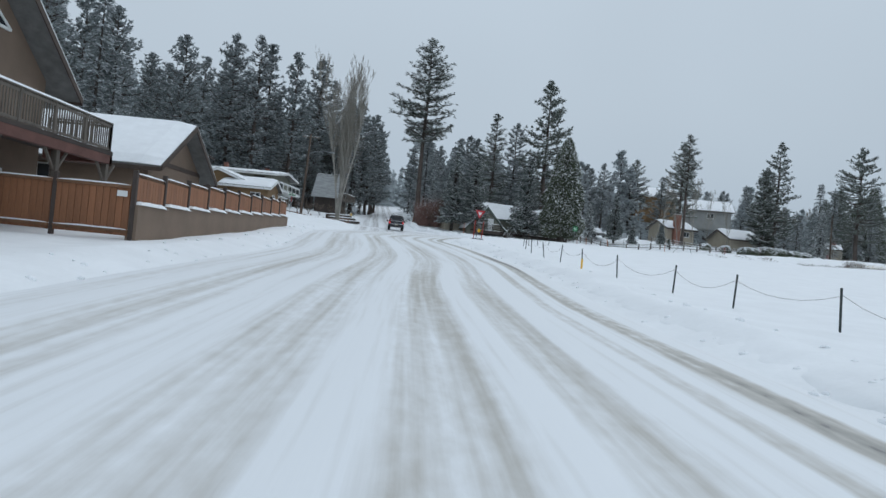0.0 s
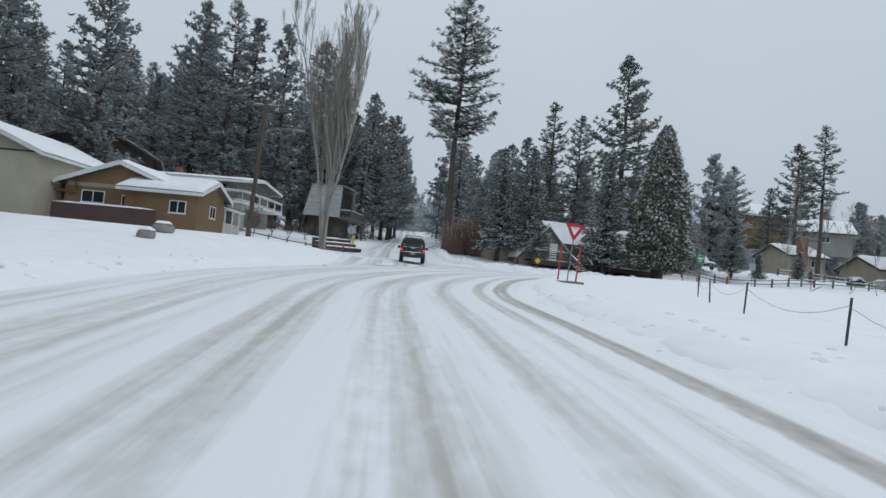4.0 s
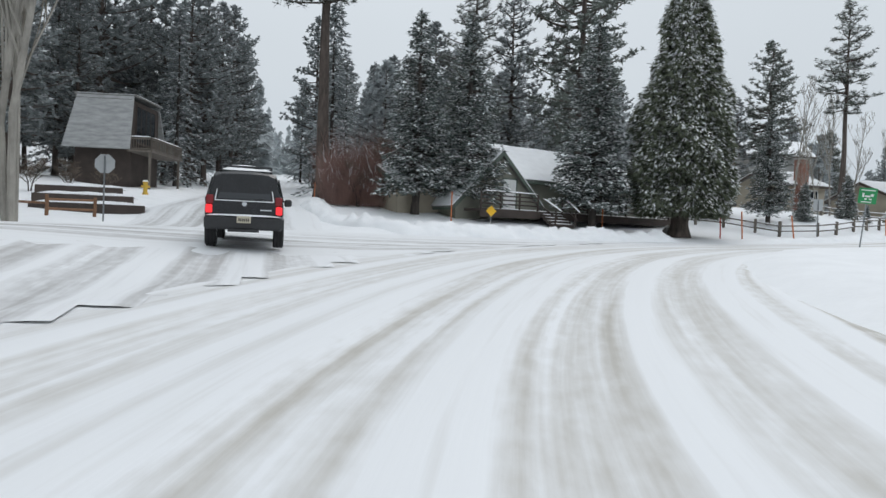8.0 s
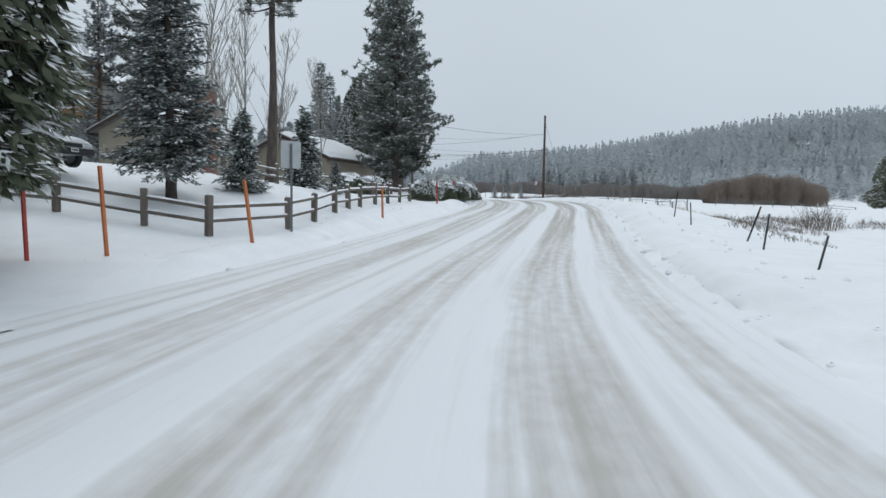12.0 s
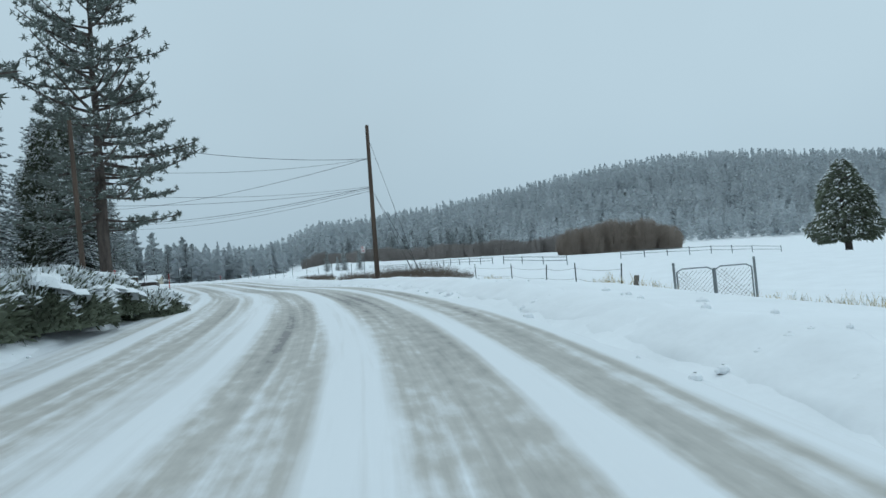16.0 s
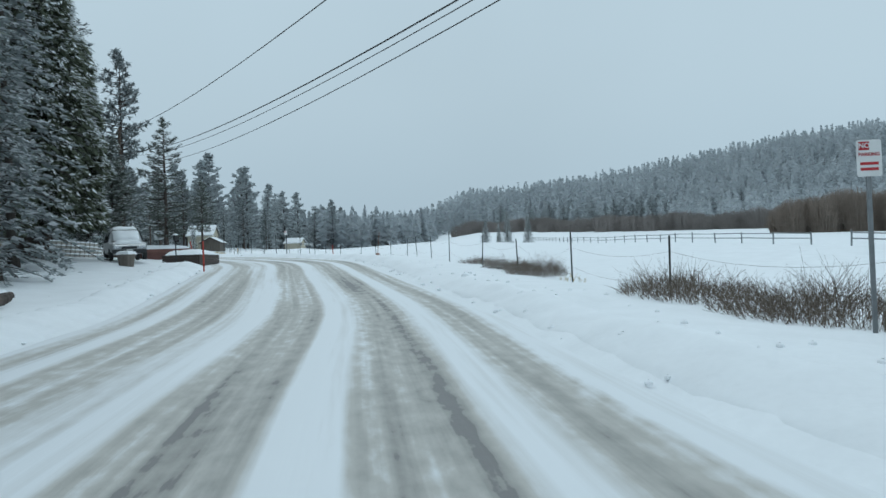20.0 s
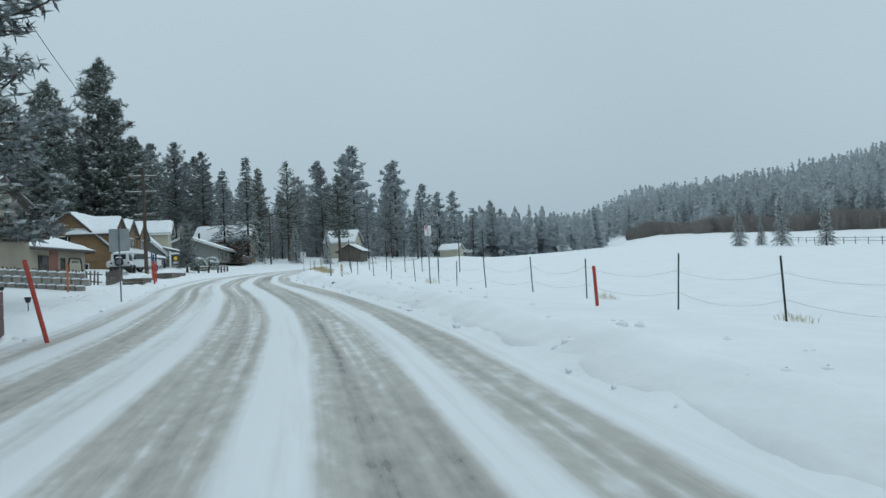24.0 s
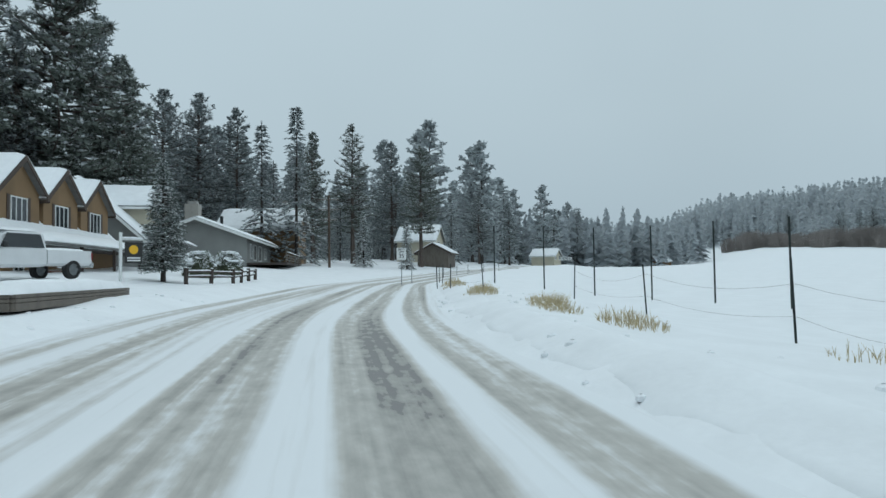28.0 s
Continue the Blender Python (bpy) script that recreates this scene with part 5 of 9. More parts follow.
def jeep(x, y, rz):
    ob = empty("jeep", x, y, ground_z(x, y) + 0.02, rz, "white snow-topped jeep with a spare wheel on its tail", "car")
    ms = Mesh()
    car_rings(ms, 0.85, [(-1.85, 0.55, 1.0, 0.76, 1.08, 0.72), (-1.80, 0.50, 1.05, 0.78, 1.78, 0.66), (-1.2, 0.48, 1.05, 0.78, 1.84, 0.68), (0.2, 0.48, 1.05, 0.78, 1.82, 0.68), (0.45, 0.48, 1.05, 0.78, 1.10, 0.72), (1.6, 0.52, 0.98, 0.66, 1.04, 0.58), (1.75, 0.55, 0.92, 0.6, 0.95, 0.5)])
    part("body", ms, M["car_white"], ob)
    sp = wheel(ob, -2.0, 0.05, 1.02, 0.37, 0.22, 90)
    part("spare_snow", snow_slab(0.24, 0.5, 0.12, 2, 6, 8), M["snow_cap"], sp, "snow on the spare wheel", at=pose(0, 0, 0.36, 0, 0, 90))
    part("rear_window", box_mesh(-1.87, -1.80, -0.5, 0.5, 1.25, 1.68, 0.03), M["glass"], ob)
    part("rear_bumper", box_mesh(-2.05, -1.85, -0.8, 0.8, 0.42, 0.62, 0.03), M["plastic"], ob)
    for s in (1, -1):
        for wx in (-1.15, 1.25):
            wheel(ob, wx, s * 0.76, 0.38, 0.385, 0.26)
            part("wheel_arch", box_mesh(wx - 0.45, wx + 0.45, min(s * 0.66, s * 0.9), max(s * 0.66, s * 0.9), 0.76, 0.86, 0.03), M["car_white"], ob)
        a = [(-1.7, s * 0.775, 1.12), (0.2, s * 0.775, 1.12), (0.05, s * 0.69, 1.70), (-1.65, s * 0.69, 1.70)]
        quad_panel(ob, "side_window", a if s < 0 else [a[1], a[0], a[3], a[2]], "glass")
        part("tail_lamp", box_mesh(-1.90, -1.84, min(s * 0.62, s * 0.76), max(s * 0.62, s * 0.76), 0.85, 1.0, 0.01), M["lens_red"], ob)
    snow_on(ob, 2.0, 1.3, 0.14, pose(-0.8, 0, 1.82), 9, "snow on the soft top")
    part("hood_snow", snow_slab(1.15, 1.1, 0.10, 6), M["snow_cap"], ob, "snow on the hood", at=pose(1.05, 0, 1.05), smooth=True)
    return ob


def pickup(x, y, rz):
    ob = empty("pickup_truck", x, y, ground_z(x, y) + 0.02, rz, "white crew-cab pickup truck with snow in its bed", "truck")
    ms = Mesh()
    car_rings(ms, 0.98, [(-0.62, 0.52, 1.18, 0.96, 1.86, 0.74), (-0.3, 0.48, 1.18, 0.98, 1.92, 0.76), (0.9, 0.48, 1.16, 0.98, 1.90, 0.75), (1.25, 0.48, 1.16, 0.98, 1.76, 0.72), (1.75, 0.48, 1.16, 0.98, 1.22, 0.86), (2.75, 0.52, 1.08, 0.94, 1.12, 0.8), (3.0, 0.56, 0.98, 0.86, 1.0, 0.74)])
    part("cab", ms, M["car_white"], ob)
    bed = Mesh()
    car_rings(bed, 0.98, [(-2.95, 0.6, 1.12, 0.96, 1.16, 0.93), (-2.9, 0.56, 1.14, 0.98, 1.18, 0.95), (-0.66, 0.54, 1.14, 0.98, 1.18, 0.95)])
    part("bed", bed, M["car_white"], ob)
    part("tailgate", box_mesh(-2.99, -2.94, -0.86, 0.86, 0.72, 1.16, 0.02), M["car_white"], ob)
    part("rear_bumper", box_mesh(-3.12, -2.92, -0.92, 0.92, 0.48, 0.70, 0.03), M["chrome"], ob)
    for s in (1, -1):
        part("tail_lamp", box_mesh(-2.99, -2.88, min(s * 0.84, s * 0.985), max(s * 0.84, s * 0.985), 0.80, 1.10, 0.02), M["lens_red"], ob)
        for wx in (-1.95, 2.05):
            wheel(ob, wx, s * 0.86, 0.39, 0.395, 0.26)
        a = [(-0.5, s * 0.97, 1.24), (1.45, s * 0.97, 1.24), (1.05, s * 0.81, 1.78), (-0.45, s * 0.81, 1.78)]
        quad_panel(ob, "side_window", a if s < 0 else [a[1], a[0], a[3], a[2]], "glass")
        part("mirror", box_mesh(1.3, 1.45, min(s * 1.02, s * 1.22), max(s * 1.02, s * 1.22), 1.22, 1.45, 0.03), M["plastic"], ob)
    snow_on(ob, 2.2, 1.75, 0.16, pose(-1.8, 0, 1.16), 5, "snow heaped in the truck bed")
    part("roof_snow", snow_slab(1.6, 1.4, 0.13, 6), M["snow_cap"], ob, "snow on the cab roof", at=pose(0.4, 0, 1.9), smooth=True)
    part("hood_snow", snow_slab(1.2, 1.6, 0.10, 7), M["snow_cap"], ob, "snow on the hood", at=pose(2.3, 0, 1.14), smooth=True)
    return ob


black_suv(-5.95, 84.0, 95)
parked_car("car", "silver SUV parked nose to the road, thickly covered with snow", 107.2, 161.9, -118, "car_silver", 4.7, 0.92, 1.72, True, 0.26)
jeep(139.8, 220.6, 62)
pickup(142.9, 225.9, 212)
parked_car("car", "white car parked in the yard under deep snow", 20.2, 116.0, 20, "car_white", 4.7, 0.9, 1.45, False, 0.14)
parked_car("car", "white SUV parked behind the cedar under snow", 25.6, 115.2, -75, "car_white", 4.6, 0.9, 1.6)
# ---- houses along the first street ----
def house(name, label, x, y, z, rz):
    return empty(name, x, y, z, rz, label, "house")


lodge = house("house", "brown stucco lodge with a railed balcony and steep snowy gable", -21.4, 20.2, 1.2, 0)
gable(lodge, 12.0, 12.4, 5.5, 4.9, "stucco_brown", over=0.7, trim="trim_dark", seed=2, wins=(("R", 1.2, 4.6, 2.0, 1.9, {"trim": "trim_dark"}), ("R", -2.6, 4.5, 1.4, 1.2, {"trim": "trim_dark"}), ("R", 3.6, 1.3, 1.2, 1.5, {"trim": "trim_white"}), ("R", -1.0, 1.3, 1.6, 1.5, {"trim": "trim_dark"})), gable_over=1.0)
tw = Mesh()
o = [(0.8, 6.6), (3.9, 6.6), (0.8, 8.5)]
fa, fb = [(6.0, a, b) for a, b in o], [(6.05, a, b) for a, b in o]
tw.face(fb)
tw.grid([fa, fb], 0, closed=True)
tri = part("gable_window", tw, M["glass"], lodge, "triangular gable window with white trim")
tf = Mesh()
for a, b in zip(fb, fb[1:] + fb[:1]):
    tf.tube(a, b, 0.06, 0.06, 4)
part("window_frame", tf, M["trim_white"], tri)
dk = Mesh()
dk.box(6.0, 8.5, -8.0, 6.6, 3.05, 3.20, 0)
part("balcony_floor", dk, M["wood_dark"], lodge)
part("balcony_beam", box_mesh(8.3, 8.5, -8.0, 6.6, 2.72, 3.05, 0.02), M["wood_red"], lodge, "red-brown edge beam")
part("balcony_beam", box_mesh(6.0, 8.5, 6.4, 6.6, 2.72, 3.05, 0.02), M["wood_red"], lodge)
part("balcony_snow", snow_slab(2.3, 14.3, 0.12, 4, 6, 24), M["snow_cap"], lodge, "snow on the balcony", at=pose(7.3, -0.7, 3.2))
railing(lodge, [(8.4, -8.0, 3.2), (8.4, 6.5, 3.2), (6.1, 6.5, 3.2)], 1.0, "wood_grey", 1.9, 0.14, (0.08, 0.92))
for yy in (-7.5, -3.6, -0.2, 3.2, 6.4):
    part("post", box_mesh(8.25, 8.45, yy - 0.1, yy + 0.1, -0.8, 2.75, 0.015), M["wood_grey"], lodge)
    br = Mesh()
    br.tube((8.35, yy, 2.0), (8.35, yy - 0.65, 2.75), 0.055, 0.055, 4)
    br.tube((8.35, yy, 2.0), (8.35, yy + 0.65, 2.75), 0.055, 0.055, 4)
    part("brace", br, M["wood_grey"], lodge)

garage = house("house", "single-storey brown stucco building with a broad snow-covered roof", -19.4, 35.4, 2.0, 0)
gable(garage, 11.0, 6.4, 2.75, 2.1, "stucco_brown", over=0.55, trim="trim_dark", seed=5, gable_over=0.8, wins=(("F", 0.5, 1.6, 1.3, 1.3), ("F", -2.5, 1.6, 1.0, 1.3)))
part("gable_band", box_mesh(5.5, 5.54, -3.2, 3.2, 2.75, 2.95), M["trim_dark"], garage)
gable(garage, 5.0, 4.4, 2.3, 1.0, "stucco_brown", over=0.5, x=-2.5, y=-4.6, seed=7, wins=(("R", 0.0, 1.3, 1.0, 1.2),))

ranch = house("house", "low house of warm brown boards with a snowy roof", -26.9, 85.2, 5.1, 90)
gable(ranch, 9.0, 8.2, 2.9, 1.5, "siding_brown", over=0.6, trim="trim_white", seed=8, wins=(("L", -2.0, 1.9, 1.7, 0.9), ("L", 0.6, 1.7, 1.0, 1.0), ("L", 2.9, 1.8, 1.5, 0.9)))
gable(ranch, 5.2, 5.0, 2.7, 0.95, "siding_brown", over=0.45, trim="trim_white", x=-3.3, y=-3.6, rz=90, seed=9, wins=(("L", 0.2, 1.6, 1.1, 0.9), ("B", 1.2, 1.6, 1.2, 0.9)))
gable(ranch, 5.0, 3.6, 2.6, 0.8, "siding_grey", over=0.5, trim="trim_white", x=-0.5, y=6.0, seed=10, wins=(("L", 0.0, 1.6, 1.6, 1.0),))
for k in range(13):
    part("gable_panel", box_mesh(-4.56, -4.515, -3.9 + k * 0.6, -3.9 + k * 0.6 + 0.585, 2.6, 2.88), M["siding_tan"], ranch)
for xx in (-0.7, 0.9, 2.5):
    part("porch_post", box_mesh(xx, xx + 0.1, -6.3, -6.2, -0.3, 2.4), M["trim_white"], ranch)
roof_plane(ranch, (-1.0, -6.6, 2.35), (-1.0, -3.6, 2.85), (3.0, -3.6, 2.85), (3.0, -6.6, 2.35), 0.12, 0.16, "shingle", 12, "porch_roof")
railing(ranch, [(-0.7, -6.2, 0.2), (2.6, -6.2, 0.2)], 0.85, "trim_white", 1.4, 0.13, (0.08,), False, 0.07)
part("porch_deck", box_mesh(-0.8, 2.9, -6.4, -4.1, -0.5, 0.2, 0.01), M["wood_brown"], ranch)
part("screen_fence", box_mesh(-8.4, -8.3, -4.6, 2.5, -0.6, 1.05, 0.01), M["brown_metal"], ranch, "dark brown metal screen")
part("screen_snow", snow_slab(0.3, 7.1, 0.12, 5, 5, 20), M["snow_cap"], ranch, "snow along the screen", at=pose(-8.35, -1.05, 1.05))

tower = house("house", "grey-green two-storey house with a long white-railed deck", -32.2, 105.7, 6.5, -4)
gable(tower, 13.5, 9.0, 5.0, 0.6, "siding_green", over=1.1, trim="trim_white", seed=11, wins=(("F", -1.5, 3.9, 1.8, 1.3), ("F", 2.5, 3.9, 1.2, 1.2), ("F", 4.8, 3.7, 1.6, 1.9, {"trim": "trim_dark"}), ("F", -3.5, 1.2, 1.6, 1.2, {"trim": "trim_dark"}), ("R", 0.0, 3.7, 1.8, 1.6, {"trim": "trim_dark"})))
part("deck", box_mesh(-6.7, 9.0, -8.0, -4.5, 2.45, 2.70), M["trim_white"], tower)
part("deck", box_mesh(6.75, 9.0, -4.5, 3.0, 2.45, 2.70), M["trim_white"], tower)
railing(tower, [(-6.6, -7.9, 2.7), (8.9, -7.9, 2.7), (8.9, 2.9, 2.7)], 1.0, "trim_white", 2.0, 0.0, (0.12, 0.9))
bal = box_mesh(0, 0.03, -7.92, -7.89, 2.8, 3.6).data("baluster", [M["wood_dark"]])
for k in range(104):
    part("baluster", bal, [], tower, at=pose(-6.5 + k * 0.15, 0, 0))
for xx in (-5.5, -2.0, 1.5, 5.0, 7.9):
    part("stone_pier", box_mesh(xx, xx + 0.9, -7.7, -6.8, -0.8, 2.45, 0.05), M["stone"], tower)
for k in range(2):
    ch = part("chimney", box_mesh(-2.6 + k * 6.5, -2.0 + k * 6.5, 0.2, 0.8, 5.6, 6.7 - 0.4 * k, 0.03), M["brick"], tower)
    part("cap", box_mesh(-2.7 + k * 6.5, -1.9 + k * 6.5, 0.1, 0.9, 6.7 - 0.4 * k, 6.85 - 0.4 * k, 0.02), M["plastic"], ch)

tall = house("house", "tan two-storey house with timber gable trim and a side balcony", -36.5, 84.0, 5.0, 90)
gable(tall, 11.0, 9.5, 4.6, 1.9, "siding_cream", over=0.6, trim="trim_white", seed=13, wins=(("L", 1.6, 3.4, 0.9, 0.8), ("F", 1.5, 3.2, 1.6, 1.6, {"trim": "trim_dark"})))
for a in (-1.6, 0.0, 1.6):
    part("timber", box_mesh(-5.54, -5.50, a - 0.06, a + 0.06, 4.6, 6.2 - abs(a) * 0.4), M["trim_dark"], tall)
part("timber", box_mesh(-5.54, -5.50, -4.75, 4.75, 4.5, 4.62), M["trim_dark"], tall)
part("balcony", box_mesh(-3.5, 3.5, -6.4, -4.7, 2.2, 2.35), M["wood_brown"], tall)
railing(tall, [(-3.5, -6.35, 2.35), (3.5, -6.35, 2.35)], 0.95, "wood_brown", 1.8, 0.0, (0.2, 0.45, 0.7))
gable(tall, 6.0, 5.0, 2.6, 1.0, "siding_grey", over=0.4, trim="trim_white", x=-4.5, y=7.5, seed=15)

cabin = house("house", "dark brown cabin half hidden among the pines", -44.2, 107.0, 9.4, 113)
gable(cabin, 10.0, 12.0, 4.2, 2.9, "wood_dark", over=0.8, trim="trim_dark", seed=16, snow=0.12, wins=(("L", 2.0, 2.6, 1.8, 1.2, {"trim": "trim_dark"}), ("L", -2.2, 2.6, 1.8, 1.2, {"trim": "trim_dark"})))
part("porch_floor", box_mesh(-8.0, -5.0, -5.5, 5.5, 1.0, 1.2), M["wood_dark"], cabin)
railing(cabin, [(-7.9, -5.4, 1.2), (-7.9, 5.4, 1.2)], 0.9, "wood_dark", 2.0)

aframe = house("house", "steep mansard-roofed cabin with a snow-dusted roof and dark glass front", -20.0, 121.2, 9.6, -6)
part("wall", box_mesh(-2.4, 1.6, -2.7, 2.7, -3.2, 4.3), M["wood_dark"], aframe)
roof_plane(aframe, (-2.8, -3.8, 0.5), (2.0, -3.8, 0.5), (1.7, -2.5, 4.5), (-2.4, -2.5, 4.5), 0.12, 0.02, "shingle_dusted", 3, "roof", no_snow=True)
roof_plane(aframe, (2.0, 3.8, 0.5), (-2.8, 3.8, 0.5), (-2.4, 2.5, 4.5), (1.7, 2.5, 4.5), 0.12, 0.02, "shingle_dusted", 4, "roof", no_snow=True)
roof_plane(aframe, (-2.6, -2.6, 4.52), (1.9, -2.6, 4.52), (1.9, 2.6, 4.58), (-2.6, 2.6, 4.58), 0.12, 0.12, "shingle", 5, "flat_roof")
window(aframe, pose(1.62, 0, 2.6, 0, 0, 90), 3.8, 2.8, "trim_dark", 3, "glass_front")
part("balcony", box_mesh(1.6, 3.4, -3.4, 3.4, 0.4, 0.55), M["wood_grey"], aframe)
for yy in (-3.2, 3.0):
    part("balcony_post", box_mesh(3.1, 3.25, yy, yy + 0.15, -3.4, 0.4), M["wood_grey"], aframe)
railing(aframe, [(1.7, -3.3, 0.55), (3.3, -3.3, 0.55), (3.3, 3.3, 0.55)], 0.9, "wood_grey", 1.5, 0.16, (0.1, 0.9))
terrace = empty("terrace_steps", 0, 0, 0, 0, "stepped dark timber retaining walls with snow on each level", "retaining wall")
for k in range(3):
    x0, x1, y0, z0 = -16.6 - 0.2 * k, -11.9 - 0.7 * k, 96.6 + 0.8 * k, 5.35 + 0.40 * k
    part("timber_wall", box_mesh(x0, x1, y0, y0 + 0.18, z0 - 0.5, z0 + 0.26, 0.015), M["wood_dark"], terrace)
    part("terrace_snow", snow_slab(x1 - x0, 1.1, 0.24, k, 14, 7), M["snow_cap"], terrace, at=pose((x0 + x1) / 2, y0 + 0.62, z0 + 0.2))

# ---- the house with the deck beyond the junction ----
deckhouse = house("house", "grey-green cottage with a steep front gable and a dark wooden deck", 10.6, 112.6, 5.95, 22)
DH = deckhouse
gable(DH, 12.5, 8.0, 2.9, 2.25, "siding_green", over=0.6, trim="trim_green", x=1.6, y=1.2, seed=21, wins=(("F", 0.6, 2.0, 1.9, 0.85, {"trim": "trim_green"}), ("F", 4.2, 1.5, 1.0, 1.2, {"trim": "trim_green"})), snow=0.22)
gable(DH, 6.0, 6.4, 0.9, 3.2, "siding_green", over=0.35, trim="trim_green", x=-5.9, y=-0.8, rz=90, seed=22, snow=0.2)
door_leaf(DH, pose(-5.1, -3.82, 0.62), 1.0, 1.95, "trim_white", "trim_green")
gable(DH, 3.6, 5.0, 2.0, 1.0, "siding_tan", over=0.3, trim="trim_green", x=-10.2, y=0.8, seed=23)
part("deck_floor", box_mesh(-8.5, 8.0, -5.6, -2.8, 0.42, 0.58), M["wood_dark"], DH)
part("deck_skirt", box_mesh(-2.2, 8.0, -5.62, -5.55, 0.08, 0.56), M["wood_dark"], DH)
part("deck_skirt", box_mesh(-8.5, -4.0, -5.62, -5.55, 0.08, 0.56), M["wood_dark"], DH)
part("deck_snow", snow_slab(16.4, 2.7, 0.1, 9, 30, 8), M["snow_cap"], DH, "snow on the deck", at=pose(-0.2, -4.25, 0.581))
railing(DH, [(-8.4, -5.5, 0.58), (-4.1, -5.5, 0.58)], 1.0, "wood_dark", 1.4, 0, (0.3, 0.55, 0.8))
railing(DH, [(-2.1, -5.5, 0.58), (7.9, -5.5, 0.58), (7.9, -3.0, 0.58)], 1.0, "wood_dark", 1.5, 0, (0.3, 0.55, 0.8))
railing(DH, [(-4.1, -5.5, 0.5), (-3.9, -7.0, -0.3)], 0.95, "wood_dark", 1.2, 0, (0.5,))
railing(DH, [(-2.1, -5.5, 0.5), (-2.3, -7.0, -0.3)], 0.95, "wood_dark", 1.2, 0, (0.5,))
for k in range(4):
    part("step", box_mesh(-4.0, -2.2, -5.9 - 0.3 * k, -5.6 - 0.3 * k, 0.2 - 0.19 * k, 0.4 - 0.19 * k, 0.01), M["wood_dark"], DH)
    part("step_snow", snow_slab(1.7, 0.28, 0.06, k, 8, 4), M["snow_cap"], DH, at=pose(-3.1, -5.75 - 0.3 * k, 0.4 - 0.19 * k))


def deck_chair(x, y, rz):
    ob = empty("deck_chair", x, y, 0, rz, "dark wooden lounge chair with snow on its seat, on the deck", "chair")
    ob.matrix_world = DH.matrix_world @ pose(x, y, 0.6, 0, 0, rz)
    part("seat", box_mesh(-0.28, 0.28, -0.28, 0.28, 0.34, 0.39, 0.01), M["wood_dark"], ob)
    for k in range(5):
        part("back_slat", box_mesh(-0.27 + k * 0.11, -0.18 + k * 0.11, 0.26, 0.29, 0.36, 1.02 - 0.02 * (k - 2) ** 2, 0.006), M["wood_dark"], ob)
    for sx in (-0.28, 0.22):
        for sy in (-0.28, 0.22):
            part("leg", box_mesh(sx, sx + 0.06, sy, sy + 0.06, 0, 0.55, 0.006), M["wood_dark"], ob)
        part("armrest", box_mesh(sx - 0.02, sx + 0.08, -0.3, 0.28, 0.55, 0.58, 0.006), M["wood_dark"], ob)
    snow_on(ob, 0.5, 0.5, 0.09, pose(0, 0, 0.39), 3, "snow on the seat", 6, 6)


deck_chair(0.6, -4.4, 10)
deck_chair(2.6, -4.4, -15)
pic = empty("picnic_table", 0, 0, 0, 0, "snow-topped wooden picnic table in the yard", "table")
pic.matrix_world = DH.matrix_world @ pose(9.2, -4.4, 0.0, 0, 0, 12)
for k in range(5):
    part("board", box_mesh(-0.9, 0.9, -0.38 + k * 0.155, -0.24 + k * 0.155, 0.70, 0.75, 0.006), M["wood_grey"], pic)
for sx in (-0.65, 0.6):
    for sy in (-0.55, 0.5):
        part("leg", box_mesh(sx, sx + 0.06, sy, sy + 0.06, -0.2, 0.72, 0.006), M["wood_grey"], pic)
snow_on(pic, 1.75, 0.75, 0.12, pose(0, 0, 0.75), 3, "snow on the table top")

# ---- houses up the slope past the deck house ----
brickhouse = house("house", "tan cottage with a tall red-brown brick chimney and snowy roof", 43.5, 132.5, 9.0, 12)
BH = brickhouse
gable(BH, 5.6, 7.0, 2.5, 1.4, "siding_tan", over=0.5, trim="trim_dark", x=0.9, seed=31, wins=(("F", 1.2, 1.5, 1.2, 1.0), ("R", 0.0, 1.6, 1.2, 1.0)))
ch = part("chimney", box_mesh(-0.9, 0.3, -4.35, -3.5, -1.5, 5.0, 0.02), M["brick"], BH, "red-brown brick chimney")
part("cap", box_mesh(-1.0, 0.4, -4.45, -3.4, 5.0, 5.15, 0.02), M["concrete"], ch)
part("flue", box_mesh(-0.5, -0.1, -4.1, -3.75, 5.15, 5.5, 0.02), M["plastic"], ch)
shed = house("house", "low garage with a broad snow-covered roof", 56.6, 131.0, 8.2, 8)
gable(shed, 7.4, 8.0, 2.2, 1.7, "siding_tan", over=0.5, trim="trim_dark", seed=35, snow=0.25, wins=(("R", 0.0, 1.3, 1.0, 0.8),))
up = house("house", "brown house with a snowy roof high among the trees", 46.0, 156.0, 15.5, 5)
gable(up, 11.0, 8.0, 4.6, 2.0, "siding_brown", over=0.6, trim="trim_white", seed=36, wins=(("F", -2.5, 3.2, 1.5, 1.2), ("F", 2.5, 3.2, 1.5, 1.2)))
up2 = house("house", "pale cabin with a snowy roof among tall pines", 62.0, 160.0, 15.0, -10)
gable(up2, 9.0, 7.0, 3.6, 2.2, "siding_grey", over=0.6, trim="trim_dark", seed=37, wins=(("F", 0.0, 2.2, 1.5, 1.2),))
